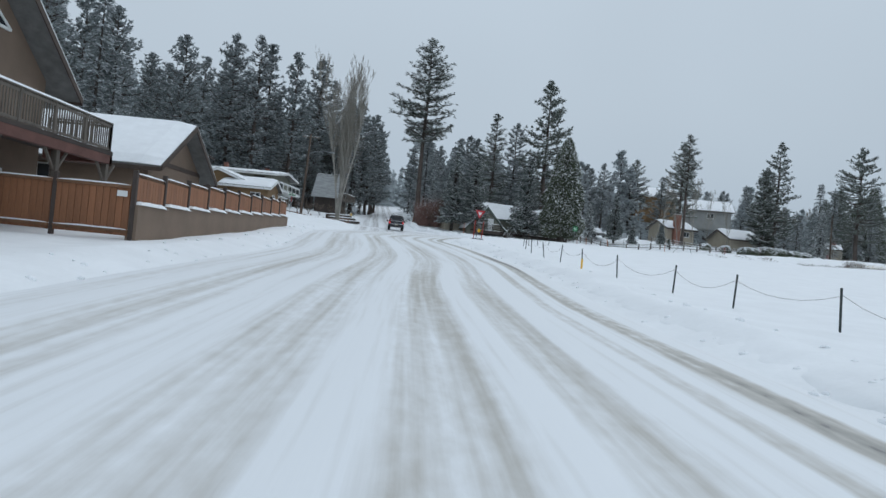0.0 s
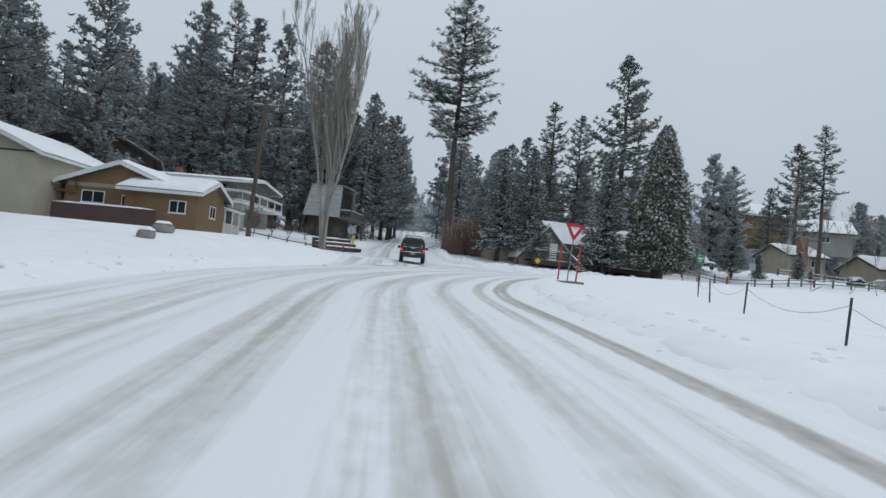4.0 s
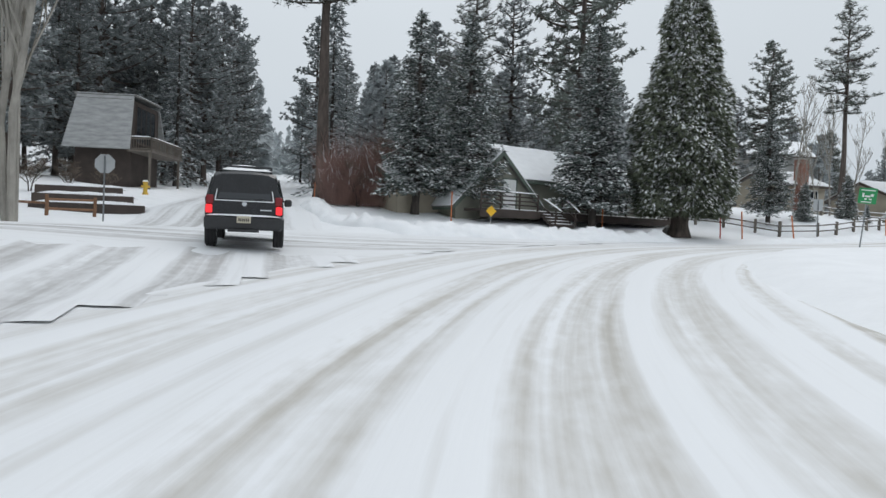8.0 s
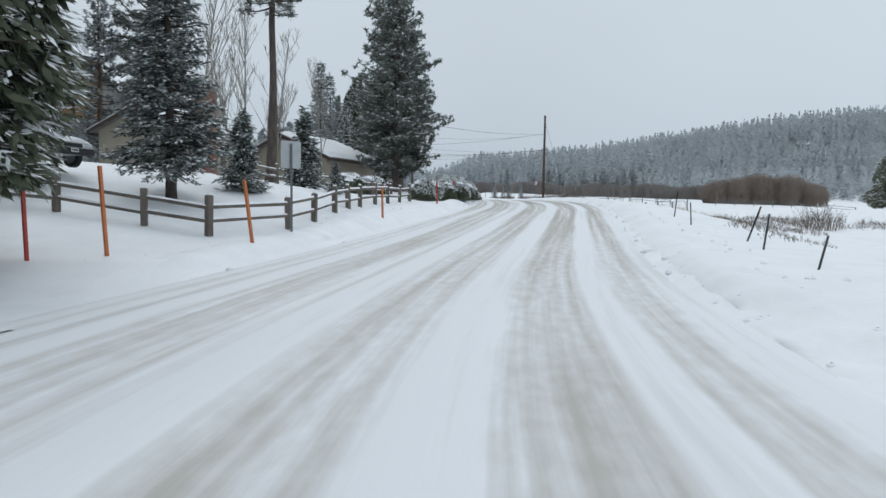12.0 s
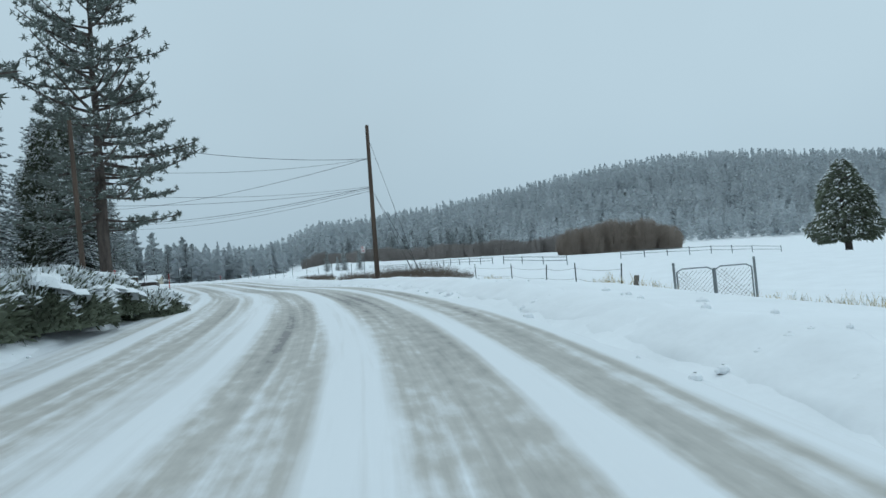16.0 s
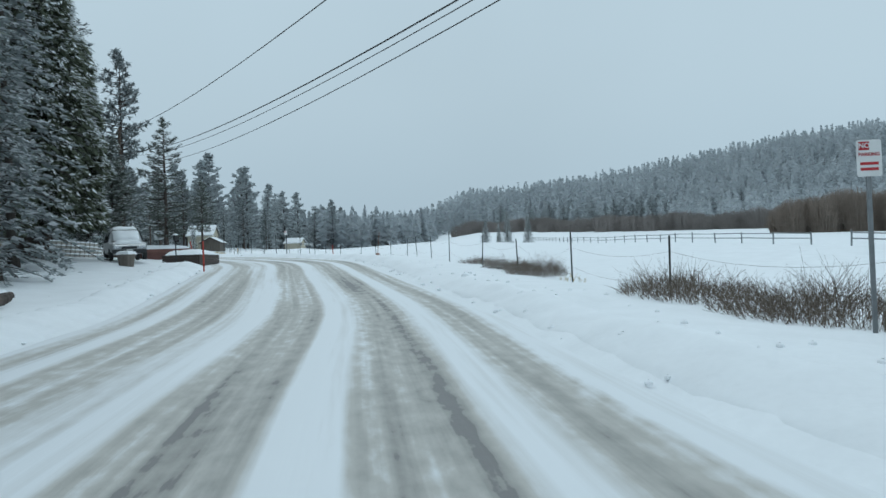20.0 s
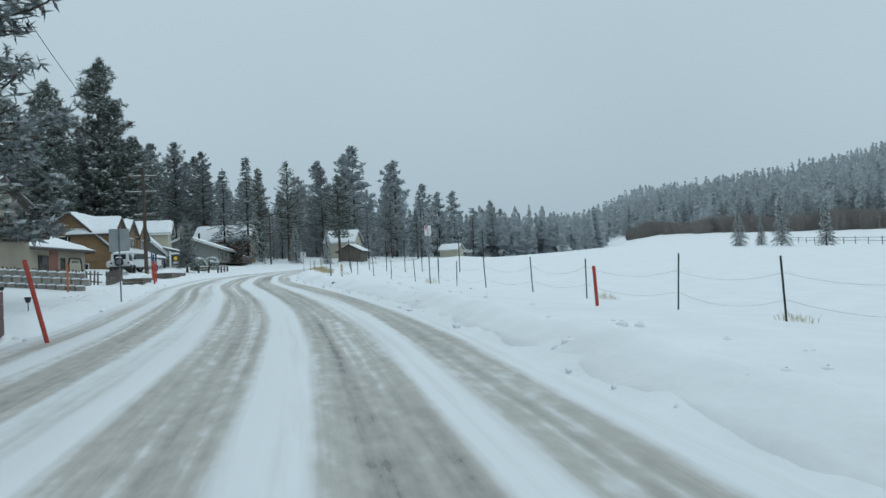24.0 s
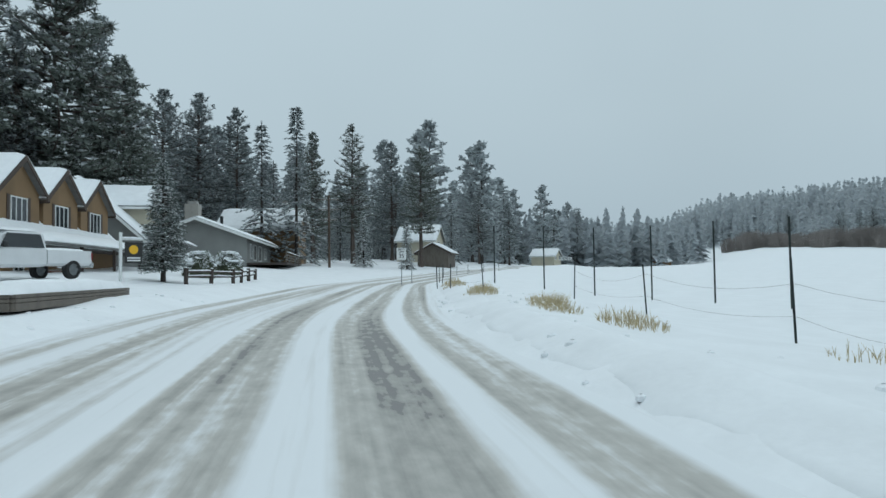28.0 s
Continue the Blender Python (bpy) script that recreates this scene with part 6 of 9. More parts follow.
# ---- houses beside the last stretch ----
townhouse = house("house", "tan-brown house with three snowy dormer gables facing the road", 143.5, 240.4, 10.7, 54)
TH = townhouse
gable(TH, 14.0, 10.0, 2.9, 3.9, "siding_brown", over=0.5, trim="trim_dark", seed=41, ridge=0.45, h2=3.4, snow=0.2, wins=(("L", 0.2, 4.4, 1.8, 1.1), ("L", 1.6, 1.4, 1.2, 1.2), ("F", -5.6, 1.4, 1.0, 1.2, {"trim": "trim_white"})))
for k in range(3):
    xx = -5.0 + 4.65 * k
    dormer = gable(TH, 4.2, 4.2, 5.2, 1.6, "siding_brown", over=0.35, trim="trim_dark", x=xx, y=-2.6, rz=90, seed=42 + k, deep=-2.2, wins=(("L", 0.0, 4.2, 1.6, 1.4, {"bars": 2}),), snow=0.18)
    for sy in (-1, 1):
        part("shutter", box_mesh(-2.14, -2.102, sy * 1.0 - 0.13, sy * 1.0 + 0.13, 3.45, 4.95, 0.008), M["trim_dark"], dormer, "dark shutter beside the window")
part("porch_rail", box_mesh(-6.5, 6.5, -6.4, -6.3, 0.3, 1.2), M["wood_red"], TH, "red-brown porch screen")
roof_plane(TH, (-7.4, -6.9, 2.45), (7.4, -6.9, 2.45), (7.4, -5.0, 3.05), (-7.4, -5.0, 3.05), 0.14, 0.2, "shingle", 51, "porch_roof")
for xx in (-6.8, -2.3, 2.3, 6.8):
    part("porch_post", box_mesh(xx - 0.08, xx + 0.08, -6.7, -6.54, -0.6, 2.5, 0.01), M["wood_dark"], TH)

lowgarage = house("house", "low tan garage with arched door under a hipped snowy roof", 130.7, 224.1, 11.1, 51)
LG = lowgarage
part("wall", box_mesh(-7.0, 7.0, -4.5, -4.3, -0.6, 2.7), M["siding_tan"], LG)
part("wall", box_mesh(-7.0, 7.0, 4.3, 4.5, -0.6, 2.7), M["siding_tan"], LG)
part("wall", box_mesh(-7.0, -6.8, -4.3, 4.3, -0.6, 2.7), M["siding_tan"], LG)
part("wall", box_mesh(6.8, 7.0, -4.3, 4.3, -0.6, 2.7), M["siding_tan"], LG)
part("brick_facing", box_mesh(-0.4, 1.2, -4.545, -4.505, -0.6, 2.6), M["brick"], LG, "dull red brick facing")
for u0, v0, u1, v1, rz_ in ((-7.7, -5.2, 7.7, -5.2, 0), (7.7, 5.2, -7.7, 5.2, 0)):
    sg = 1 if v0 < 0 else -1
    roof_plane(LG, (u0, v0, 2.5), (u1, v1, 2.5), (sg * 5.0, 0, 4.6), (-sg * 5.0, 0, 4.6), 0.12, 0.2, "shingle", 55 + sg, "roof")
for sg in (1, -1):
    roof_plane(LG, (sg * 7.7, -sg * 5.2, 2.5), (sg * 7.7, sg * 5.2, 2.5), (sg * 5.0, sg * 0.04, 4.6), (sg * 5.0, -sg * 0.04, 4.6), 0.12, 0.2, "shingle", 58 + sg, "roof")
part("fascia", box_mesh(-7.6, 7.6, -5.22, -5.18, 2.34, 2.52), M["trim_dark"], LG)
part("fascia", box_mesh(7.68, 7.72, -5.1, 5.1, 2.34, 2.52), M["trim_dark"], LG)
window(LG, pose(-1.6, -4.55, 1.35), 1.7, 1.3, "trim_dark", 2)
window(LG, pose(2.1, -4.52, 1.35), 0.9, 1.0, "trim_dark", 1)
gd = Mesh()
gd.box(3.3, 5.9, -4.56, -4.505, -0.5, 1.35)
gd.box(3.6, 5.6, -4.56, -4.505, 1.35, 1.75)
for q in range(3):
    for u in range(4):
        gd.box(3.4 + 0.62 * u, 3.93 + 0.62 * u, -4.585, -4.56, -0.4 + q * 0.55, 0.05 + q * 0.55)
gdo = part("garage_door", gd, M["siding_cream"], LG, "cream panelled garage door with an arched head")
ga = Mesh()
arch = [(3.2, -0.5), (3.2, 1.4), (3.5, 1.85), (5.7, 1.85), (6.0, 1.4), (6.0, -0.5)]
for p, q in zip(arch, arch[1:]):
    ga.tube((p[0], -4.56, p[1]), (q[0], -4.56, q[1]), 0.07, 0.07, 4)
part("door_frame", ga, M["trim_dark"], gdo, "dark arched door frame")
for u in range(3):
    part("light", box_mesh(3.95 + 0.5 * u, 4.3 + 0.5 * u, -4.57, -4.562, 1.42, 1.62), M["glass"], gdo, "small dark pane")
balc = house("house", "tan two-storey house with a small dark balcony", 124.2, 210.4, 11.3, 51)
gable(balc, 8.0, 8.5, 4.5, 1.7, "siding_tan", over=0.6, trim="trim_dark", rz=90, seed=57, wins=(("L", -1.0, 3.9, 1.3, 1.3), ("F", 0.5, 3.9, 1.2, 1.2)))
part("balcony", box_mesh(0.2, 4.2, -5.4, -4.0, 2.5, 2.65), M["wood_dark"], balc)
railing(balc, [(0.2, -4.1, 2.65), (0.2, -5.35, 2.65), (4.2, -5.35, 2.65), (4.2, -4.1, 2.65)], 0.9, "wood_dark", 1.3, 0.16, (0.1,))
part("garage_door", box_mesh(-3.2, -0.4, -4.10, -4.02, -0.4, 1.9), M["trim_white"], balc)
cb = part("chimney", box_mesh(-2.6, -1.6, 1.0, 2.0, 6.0, 7.6, 0.03), M["brick"], balc)
part("cap", box_mesh(-2.7, -1.5, 0.9, 2.1, 7.6, 7.75, 0.02), M["concrete"], cb)

greyhouse = house("house", "grey cottage with steep snowy roofs and a railed porch", 152.2, 251.0, 11.9, 61)
GHO = greyhouse
gable(GHO, 9.0, 9.0, 2.4, 4.2, "siding_grey", over=0.5, trim="trim_white", seed=61, snow=0.22, wins=(("L", 0.5, 1.5, 1.2, 1.2),))
gable(GHO, 5.0, 4.6, 5.2, 1.4, "siding_cream", over=0.5, trim="trim_white", x=1.0, y=-2.4, rz=90, seed=62, deep=-2.0, wins=(("L", 0.0, 4.3, 1.2, 1.1),))
roof_plane(GHO, (-4.8, -7.0, 2.1), (4.8, -7.0, 2.1), (4.8, -4.5, 2.8), (-4.8, -4.5, 2.8), 0.14, 0.2, "shingle", 63, "porch_roof")
railing(GHO, [(-4.4, -6.6, 0.3), (4.4, -6.6, 0.3)], 0.9, "trim_white", 2.2, 0.14, (0.1,))
window(GHO, pose(-1.5, -4.52, 1.5), 1.8, 1.1)

longhouse = house("house", "long low grey house with a stone chimney and a railed deck", 167.5, 263.5, 12.4, 55)
LH = longhouse
gable(LH, 17.0, 9.0, 2.8, 1.7, "siding_grey", over=0.8, trim="trim_white", seed=65, snow=0.22, wins=(("F", -6.0, 1.6, 1.1, 1.4), ("F", -3.5, 1.5, 1.8, 1.6), ("F", 0.0, 1.5, 1.8, 1.6), ("F", 4.0, 1.6, 1.4, 1.2)))
ch = part("chimney", box_mesh(-6.2, -4.8, 0.4, 1.7, 3.0, 6.2, 0.05), M["stone"], LH, "rubble stone chimney")
part("cap", box_mesh(-6.0, -5.0, 0.6, 1.5, 6.2, 6.5, 0.05), M["concrete"], ch)
part("stove_pipe", box_mesh(0.4, 0.7, -0.6, -0.3, 4.0, 5.6, 0.03), M["plastic"], LH)
part("deck_floor", box_mesh(-8.5, 8.0, -8.2, -4.5, 0.2, 0.4), M["wood_dark"], LH)
railing(LH, [(-8.4, -8.1, 0.4), (7.9, -8.1, 0.4)], 0.95, "wood_grey", 2.0, 0, (0.25, 0.5, 0.75))

brickfront = house("house", "brown house with a white chimney and a snowy gable", 178.0, 273.0, 13.0, 50)
gable(brickfront, 9.0, 8.0, 4.4, 2.4, "siding_brown", over=0.6, trim="trim_white", rz=90, seed=67, wins=(("L", 0.0, 3.4, 1.4, 1.2), ("L", -2.0, 1.4, 1.4, 1.2)))
bc = part("chimney", box_mesh(-1.6, -0.7, -3.2, -2.4, 4.0, 7.6, 0.06), M["trim_white"], brickfront)
part("cap", box_mesh(-1.5, -0.8, -3.1, -2.5, 7.6, 7.9, 0.06), M["concrete"], bc)
redshed = house("house", "low weathered barn with a snowy roof at the bend", 211.5, 278.0, ground_z(211.5, 278.0), 38)
gable(redshed, 7.0, 5.0, 2.2, 1.3, "wood_grey", over=0.5, trim="trim_dark", seed=69)
yellow = house("house", "pale yellow house seen between the trees", 219.0, 291.0, ground_z(219, 291), 35)
gable(yellow, 7.0, 7.0, 4.0, 2.6, "siding_cream", over=0.5, trim="trim_white", rz=90, seed=70, wins=(("L", 0.0, 3.2, 1.2, 1.2),))
farwhite = house("house", "pale house far up the valley in the mist", 271.0, 303.5, ground_z(271, 303.5) + 0.6, 20)
gable(farwhite, 6.0, 5.0, 2.2, 1.5, "siding_cream", over=0.5, trim="trim_white", rz=90, seed=71, wins=(("L", -1.5, 1.6, 1.2, 1.0), ("L", 1.5, 1.6, 1.2, 1.0)))
railing(farwhite, [(-4.0, -5.4, 0.8), (4.0, -5.4, 0.8)], 0.9, "trim_white", 2.5)
hillcabin = house("house", "small snowy-roofed cabin across the meadow", 372.0, 330.0, ground_z(372, 330) + 0.1, -30)
gable(hillcabin, 6.0, 5.0, 2.2, 1.7, "siding_brown", over=0.5, trim="trim_dark", seed=72)


def hill_house(x, y, rz, s, wall):
    ob = house("house", "distant house on the wooded hillside under snow", x, y, ground_z(x, y), rz)
    gable(ob, 11.0 * s, 8.0 * s, 4.2 * s, 2.4 * s, wall, over=0.5, trim="trim_dark", seed=int(x) % 30)


for hx, hy, hr, hs, hw in ((705, 60, 70, 1.3, "siding_brown"), (790, 140, 100, 1.3, "siding_grey"), (850, 20, 80, 1.4, "siding_tan"), (640, -10, 60, 1.2, "siding_brown")):
    hill_house(hx, hy, hr, hs, hw)
# ---- fences of the first street ----
wall_line = [(-9.5, 21.4), (-9.75, 28.0), (-10.0, 35.0), (-10.3, 44.2)]
sw = empty("garden_wall", -9.5, 21.4, 0, 0, "brown stucco retaining wall topped with orange panels and snow", "wall")
sw.matrix_world = Matrix.Identity(4)
N_BAY = 10
for k in range(N_BAY):
    y0, y1 = 21.4 + 22.8 * k / N_BAY, 21.4 + 22.8 * (k + 1) / N_BAY
    x0, x1 = -9.5 - 0.8 * k / N_BAY, -9.5 - 0.8 * (k + 1) / N_BAY
    zt = 2.30 + 1.02 * (k + 0.5) / N_BAY
    zb = 1.2 + 1.3 * k / N_BAY
    m = pose(x0, y0, 0, 0, 0, 90 + math.degrees(math.atan2(0.8, 22.8)))
    ln = math.hypot(y1 - y0, x1 - x0)
    part("wall", box_mesh(0, ln, -0.15, 0.15, zb - 0.8, zt), M["stucco_brown"], sw, at=m)
    part("wall_snow", snow_slab(ln, 0.42, 0.14, k, 12, 5), M["snow_cap"], sw, "snow on the wall", at=m @ pose(ln / 2, -0.03, zt + 0.002))
    pn = Mesh()
    pn.box(0.06, ln - 0.06, -0.02, 0.02, zt + 0.12, zt + 0.80)
    for q in range(9):
        xx = 0.1 + (ln - 0.2) * q / 9
        pn.box(xx, xx + (ln - 0.2) / 9 - 0.015, -0.035, -0.02, zt + 0.14, zt + 0.72)
    part("panel", pn, M["wood_orange"], sw, at=m)
    lat = Mesh()
    for q in range(16):
        xx = 0.08 + (ln - 0.16) * q / 16
        lat.tube((xx, 0, zt + 0.80), (xx + 0.1, 0, zt + 0.92), 0.012, 0.012, 4)
        lat.tube((xx + 0.1, 0, zt + 0.80), (xx, 0, zt + 0.92), 0.012, 0.012, 4)
    part("lattice", lat, M["wood_brown"], sw, at=m)
    part("panel_snow", snow_slab(ln - 0.1, 0.10, 0.06, k + 3, 12, 4), M["snow_cap"], sw, "snow on the panel", at=m @ pose(ln / 2, 0, zt + 0.90))
    part("post", box_mesh(-0.06, 0.06, -0.07, 0.07, zt - 0.1, zt + 1.0, 0.01), M["wood_dark"], sw, at=m)
gate = empty("driveway_gate", -9.5, 21.4, 1.3, 180, "tall orange board gate in a dark frame, snow on its rails", "gate")
gate_board = box_mesh(0, 0.185, -0.03, 0.03, 0.12, 1.62, 0.006).data("board", [M["wood_orange"]])
for k in range(4):
    for q in range(11):
        part("board", gate_board, [], gate, at=pose(k * 2.3 + 0.1 + q * 0.2, 0, 0))
    part("post", box_mesh(k * 2.3 - 0.06, k * 2.3 + 0.06, -0.06, 0.06, -0.5, 1.8, 0.01), M["wood_dark"], gate)
    for zz in (0.2, 1.5):
        part("rail", box_mesh(k * 2.3 + 0.06, k * 2.3 + 2.24, 0.03, 0.09, zz, zz + 0.09, 0.008), M["wood_brown"], gate)
        part("rail_snow", snow_slab(2.2, 0.09, 0.05, k, 10, 4), M["snow_cap"], gate, "snow on the rail", at=pose(k * 2.3 + 1.15, 0.06, zz + 0.09))
part("label_plate", box_mesh(0.15, 0.45, 0.09, 0.10, 1.25, 1.42), M["sign_white"], gate)


def rail_fence(name, pts, label, h=0.95, rails=(0.38, 0.78), mat_name="wood_grey", every=2.4, r=0.055, snow=True, post_w=0.085):
    """A rough-sawn post-and-rail fence following the ground."""
    ob = empty(name, pts[0][0], pts[0][1], 0, 0, label, "fence")
    ob.matrix_world = Matrix.Identity(4)
    rnd = random.Random(len(pts) * 7 + int(pts[0][0]))
    stations = []
    for (x0, y0), (x1, y1) in zip(pts, pts[1:]):
        n = max(1, round(math.hypot(x1 - x0, y1 - y0) / every))
        stations += [(x0 + (x1 - x0) * i / n, y0 + (y1 - y0) * i / n) for i in range(n)]
    stations.append(pts[-1])
    zs = [ground_z(*p) for p in stations]
    for (x, y), z in zip(stations, zs):
        hh = h * rnd.uniform(0.95, 1.12)
        pp = part("post", box_mesh(-post_w, post_w, -post_w, post_w, -0.5, hh, 0.02), M[mat_name], ob, at=pose(x, y, z, rnd.uniform(-2, 2), rnd.uniform(-2, 2), rnd.uniform(0, 90)))
        if snow:
            part("post_snow", snow_slab(post_w * 1.7, post_w * 1.7, 0.07, 2, 4, 4), M["snow_cap"], pp, at=pose(0, 0, hh))
    for (x0, y0), (x1, y1), z0, z1 in zip(stations, stations[1:], zs, zs[1:]):
        for q in rails:
            a, b = Vector((x0, y0, z0 + h * q + rnd.uniform(-0.03, 0.03))), Vector((x1, y1, z1 + h * q + rnd.uniform(-0.03, 0.03)))
            ms = Mesh()
            ms.tube(a, b, r * rnd.uniform(0.85, 1.15), r * rnd.uniform(0.8, 1.1), 6)
            part("rail", ms, M[mat_name], ob)
            if snow:
                sm = Mesh()
                up = Vector((0, 0, r * 0.9))
                side = (b - a).cross(Vector((0, 0, 1))).normalized() * r * 0.8
                k = 6
                sm.grid([[a.lerp(b, i / k) + up * 0.7 - side for i in range(k + 1)], [a.lerp(b, i / k) + up + Vector((0, 0, 0.035 + 0.02 * noise.noise(a.lerp(b, i / k) * 2))) for i in range(k + 1)], [a.lerp(b, i / k) + up * 0.7 + side for i in range(k + 1)]])
                part("rail_snow", sm, M["snow_cap"], ob)
    return ob


rail_fence("rail_fence", [(-28.0, 97.5), (-20.5, 95.6), (-14.6, 93.4)], "low brown post-and-rail fence beside the cross street", 0.62, (0.75,), "wood_brown", 2.0, 0.05, False, 0.06)
rail_fence("rail_fence", [(-14.6, 93.4), (-13.2, 94.4)], "short return of the low brown rail fence", 0.75, (0.35, 0.85), "wood_brown", 1.6, 0.05, False, 0.06)
rail_fence("split_rail_fence", [(24.0, 110.0), (24.9, 107.6), (25.6, 106.0), (28.6, 106.2), (33.0, 108.2), (36.6, 109.9), (42.0, 112.4), (47.2, 114.6)], "weathered split-rail fence capped with snow along the road", 0.95)
rail_fence("split_rail_fence", [(36.0, 117.6), (42.0, 118.4), (47.2, 117.4), (52.0, 119.4)], "second weathered split-rail fence up the bank", 0.95)
rail_fence("split_rail_fence", [(24.0, 110.0), (20.8, 112.0)], "weathered split-rail fence running back into the yard", 0.95)
rail_fence("paddock_fence", [(134.0, 112.0), (141.0, 104.0), (148.0, 96.0), (152.0, 92.0)], "pale paddock rail fence beside the meadow", 1.0, (0.5, 0.92), "galv", 4.0, 0.032, False, 0.05)
rail_fence("paddock_fence", [(251.0, 199.0), (205.0, 171.5), (157.4, 141.0), (140.5, 129.5)], "long pale rail fence across the meadow", 0.95, (0.5, 0.92), "galv", 4.6, 0.04, False, 0.05)
rail_fence("paddock_fence", [(136.5, 127.0), (124.0, 117.0)], "pale rail fence beyond the gap in the meadow fence", 0.95, (0.5, 0.92), "galv", 4.6, 0.04, False, 0.05)
rail_fence("roadside_fence", [(150.6, 228.2), (154.6, 231.5), (158.4, 236.4)], "short dark rail fence before the long house", 0.75, (0.5, 0.85), "wood_dark", 2.2)

# ---- road signs, stakes and delineators ----
ys = sign_post(2.9, 64.9, 3.05, -4, "red and white yield sign on a leaning steel post", lean=(0, 4), z=3.45)
ys_c = [(-0.44, 0.33), (-0.40, 0.39), (0.40, 0.39), (0.44, 0.33), (0.04, -0.36), (-0.04, -0.36)]
yp = part("sign_plate", plate(1, 1, corners=[ys_c[5], ys_c[4], ys_c[3], ys_c[2], ys_c[1], ys_c[0]]), M["sign_red"], ys, at=pose(0, -0.02, 2.62))
inner = [(0.0, -0.15), (0.215, 0.235), (-0.215, 0.235)]
part("white_triangle", plate(1, 1, corners=inner), M["sign_white"], yp, at=pose(0, -0.004, 0))
text_on(yp, "YIELD", 0.105, pose(0, -0.008, 0.165), "sign_red")
stake(2.75, 66.9, 2.05, 0.035, "red_stake", None, (0, 2), "tall red snow stake marking a drain", z=3.6)
stake(3.45, 65.9, 2.05, 0.035, "red_stake", None, (0, 4), "tall red snow stake close beside the yield sign", z=3.5)
dr = empty("drain_inlet", 2.9, 64.6, ground_z(2.9, 64.6), 8, "concrete drain inlet half buried in snow", "drain")
part("slab", box_mesh(-0.5, 0.5, -0.9, 0.9, -0.25, 0.06, 0.03), M["shingle"], dr)
part("opening", box_mesh(-0.3, 0.3, -0.7, 0.7, 0.06, 0.07), M["plastic"], dr)

gs = sign_post(16.8, 88.9, 2.35, -38, "green information sign on a leaning post", lean=(0, 5))
gp_ = part("sign_plate", plate(0.62, 0.62, c=0.03), M["sign_green"], gs, at=pose(0, -0.02, 2.1))
part("white_bar", box_mesh(-0.24, 0.24, -0.012, -0.004, 0.20, 0.235), M["sign_white"], gp_)
for sx, sz, sw_, sh in ((-0.15, 0.02, 0.07, 0.16), (0.0, -0.02, 0.18, 0.07), (0.15, 0.03, 0.10, 0.10), (-0.06, -0.13, 0.09, 0.05), (0.1, -0.13, 0.09, 0.05), (-0.02, -0.24, 0.34, 0.035)):
    part("white_mark", box_mesh(sx - sw_ / 2, sx + sw_ / 2, -0.012, -0.004, sz - sh / 2, sz + sh / 2, 0.004), M["sign_white"], gp_)

dm = sign_post(5.35, 103.7, 0.72, 8, "yellow diamond marker sign at the edge of the yard", z=ground_z(5.35, 103.7))
part("sign_plate", plate(1, 1, corners=[(0, -0.33), (0.33, 0), (0, 0.33), (-0.33, 0)]), M["sign_yellow"], dm, at=pose(0, -0.02, 0.85))

st = sign_post(-12.2, 92.3, 2.45, 180, "stop sign seen from its bare aluminium back", name="stop_sign")
part("sign_plate", plate(1, 1, corners=[(0.38 * math.cos(math.pi / 8 + k * math.pi / 4), 0.38 * math.sin(math.pi / 8 + k * math.pi / 4)) for k in range(8)]), M["sign_back"], st, at=pose(0, -0.02, 2.15))
s2 = sign_post(-21.0, 92.6, 3.3, 20, "street-name sign above a red sign on a leaning post", lean=(0, 4), name="street_sign")
part("name_blade", box_mesh(-0.42, 0.42, -0.012, 0.0, 2.98, 3.15, 0.003), M["sign_green"], s2, "green blade with unreadable white lettering")
part("name_bar", box_mesh(-0.32, 0.32, -0.018, -0.013, 3.04, 3.09), M["sign_white"], s2)
part("name_blade", box_mesh(-0.012, 0.0, -0.42, 0.42, 3.18, 3.34, 0.003), M["sign_green"], s2)
part("red_plate", box_mesh(-0.05, 0.0, -0.38, 0.38, 2.1, 2.86, 0.01), M["sign_red"], s2, "red sign seen edge on")

bs = sign_post(27.9, 105.4, 2.5, 160, "road sign on a steel post seen from behind")
part("sign_plate", plate(0.6, 0.75), M["sign_back"], bs, at=pose(0, -0.02, 2.2))
b2 = sign_post(126.5, 185.3, 2.9, 150, "large road sign on a steel post seen from behind")
part("sign_plate", plate(0.75, 0.9), M["sign_back"], b2, at=pose(0, -0.02, 2.45))


def no_parking(x, y, rz, h=2.45, third="ANY"):
    ob = sign_post(x, y, h, rz, "white NO PARKING sign with red lettering on a steel post", lean=(0, 0))
    p = part("sign_plate", plate(0.305, 0.457, c=0.02), M["sign_white"], ob, at=pose(0, -0.02, h - 0.23))
    part("red_square", box_mesh(-0.125, 0.005, -0.008, -0.002, 0.10, 0.205, 0.002), M["sign_red"], p)
    text_on(p, "NO", 0.088, pose(-0.06, -0.011, 0.153), "sign_white")
    text_on(p, "PARKING", 0.062, pose(0, -0.005, 0.045), "sign_red")
    if third == "ANY":
        text_on(p, "ANY", 0.062, pose(0, -0.005, -0.055), "sign_red")
        text_on(p, "TIME", 0.062, pose(0, -0.005, -0.145), "sign_red")
    else:
        for k in range(2):
            part("text_bar", box_mesh(-0.11, 0.11, -0.007, -0.002, -0.085 - 0.07 * k, -0.05 - 0.07 * k), M["sign_red"], p)
    return ob


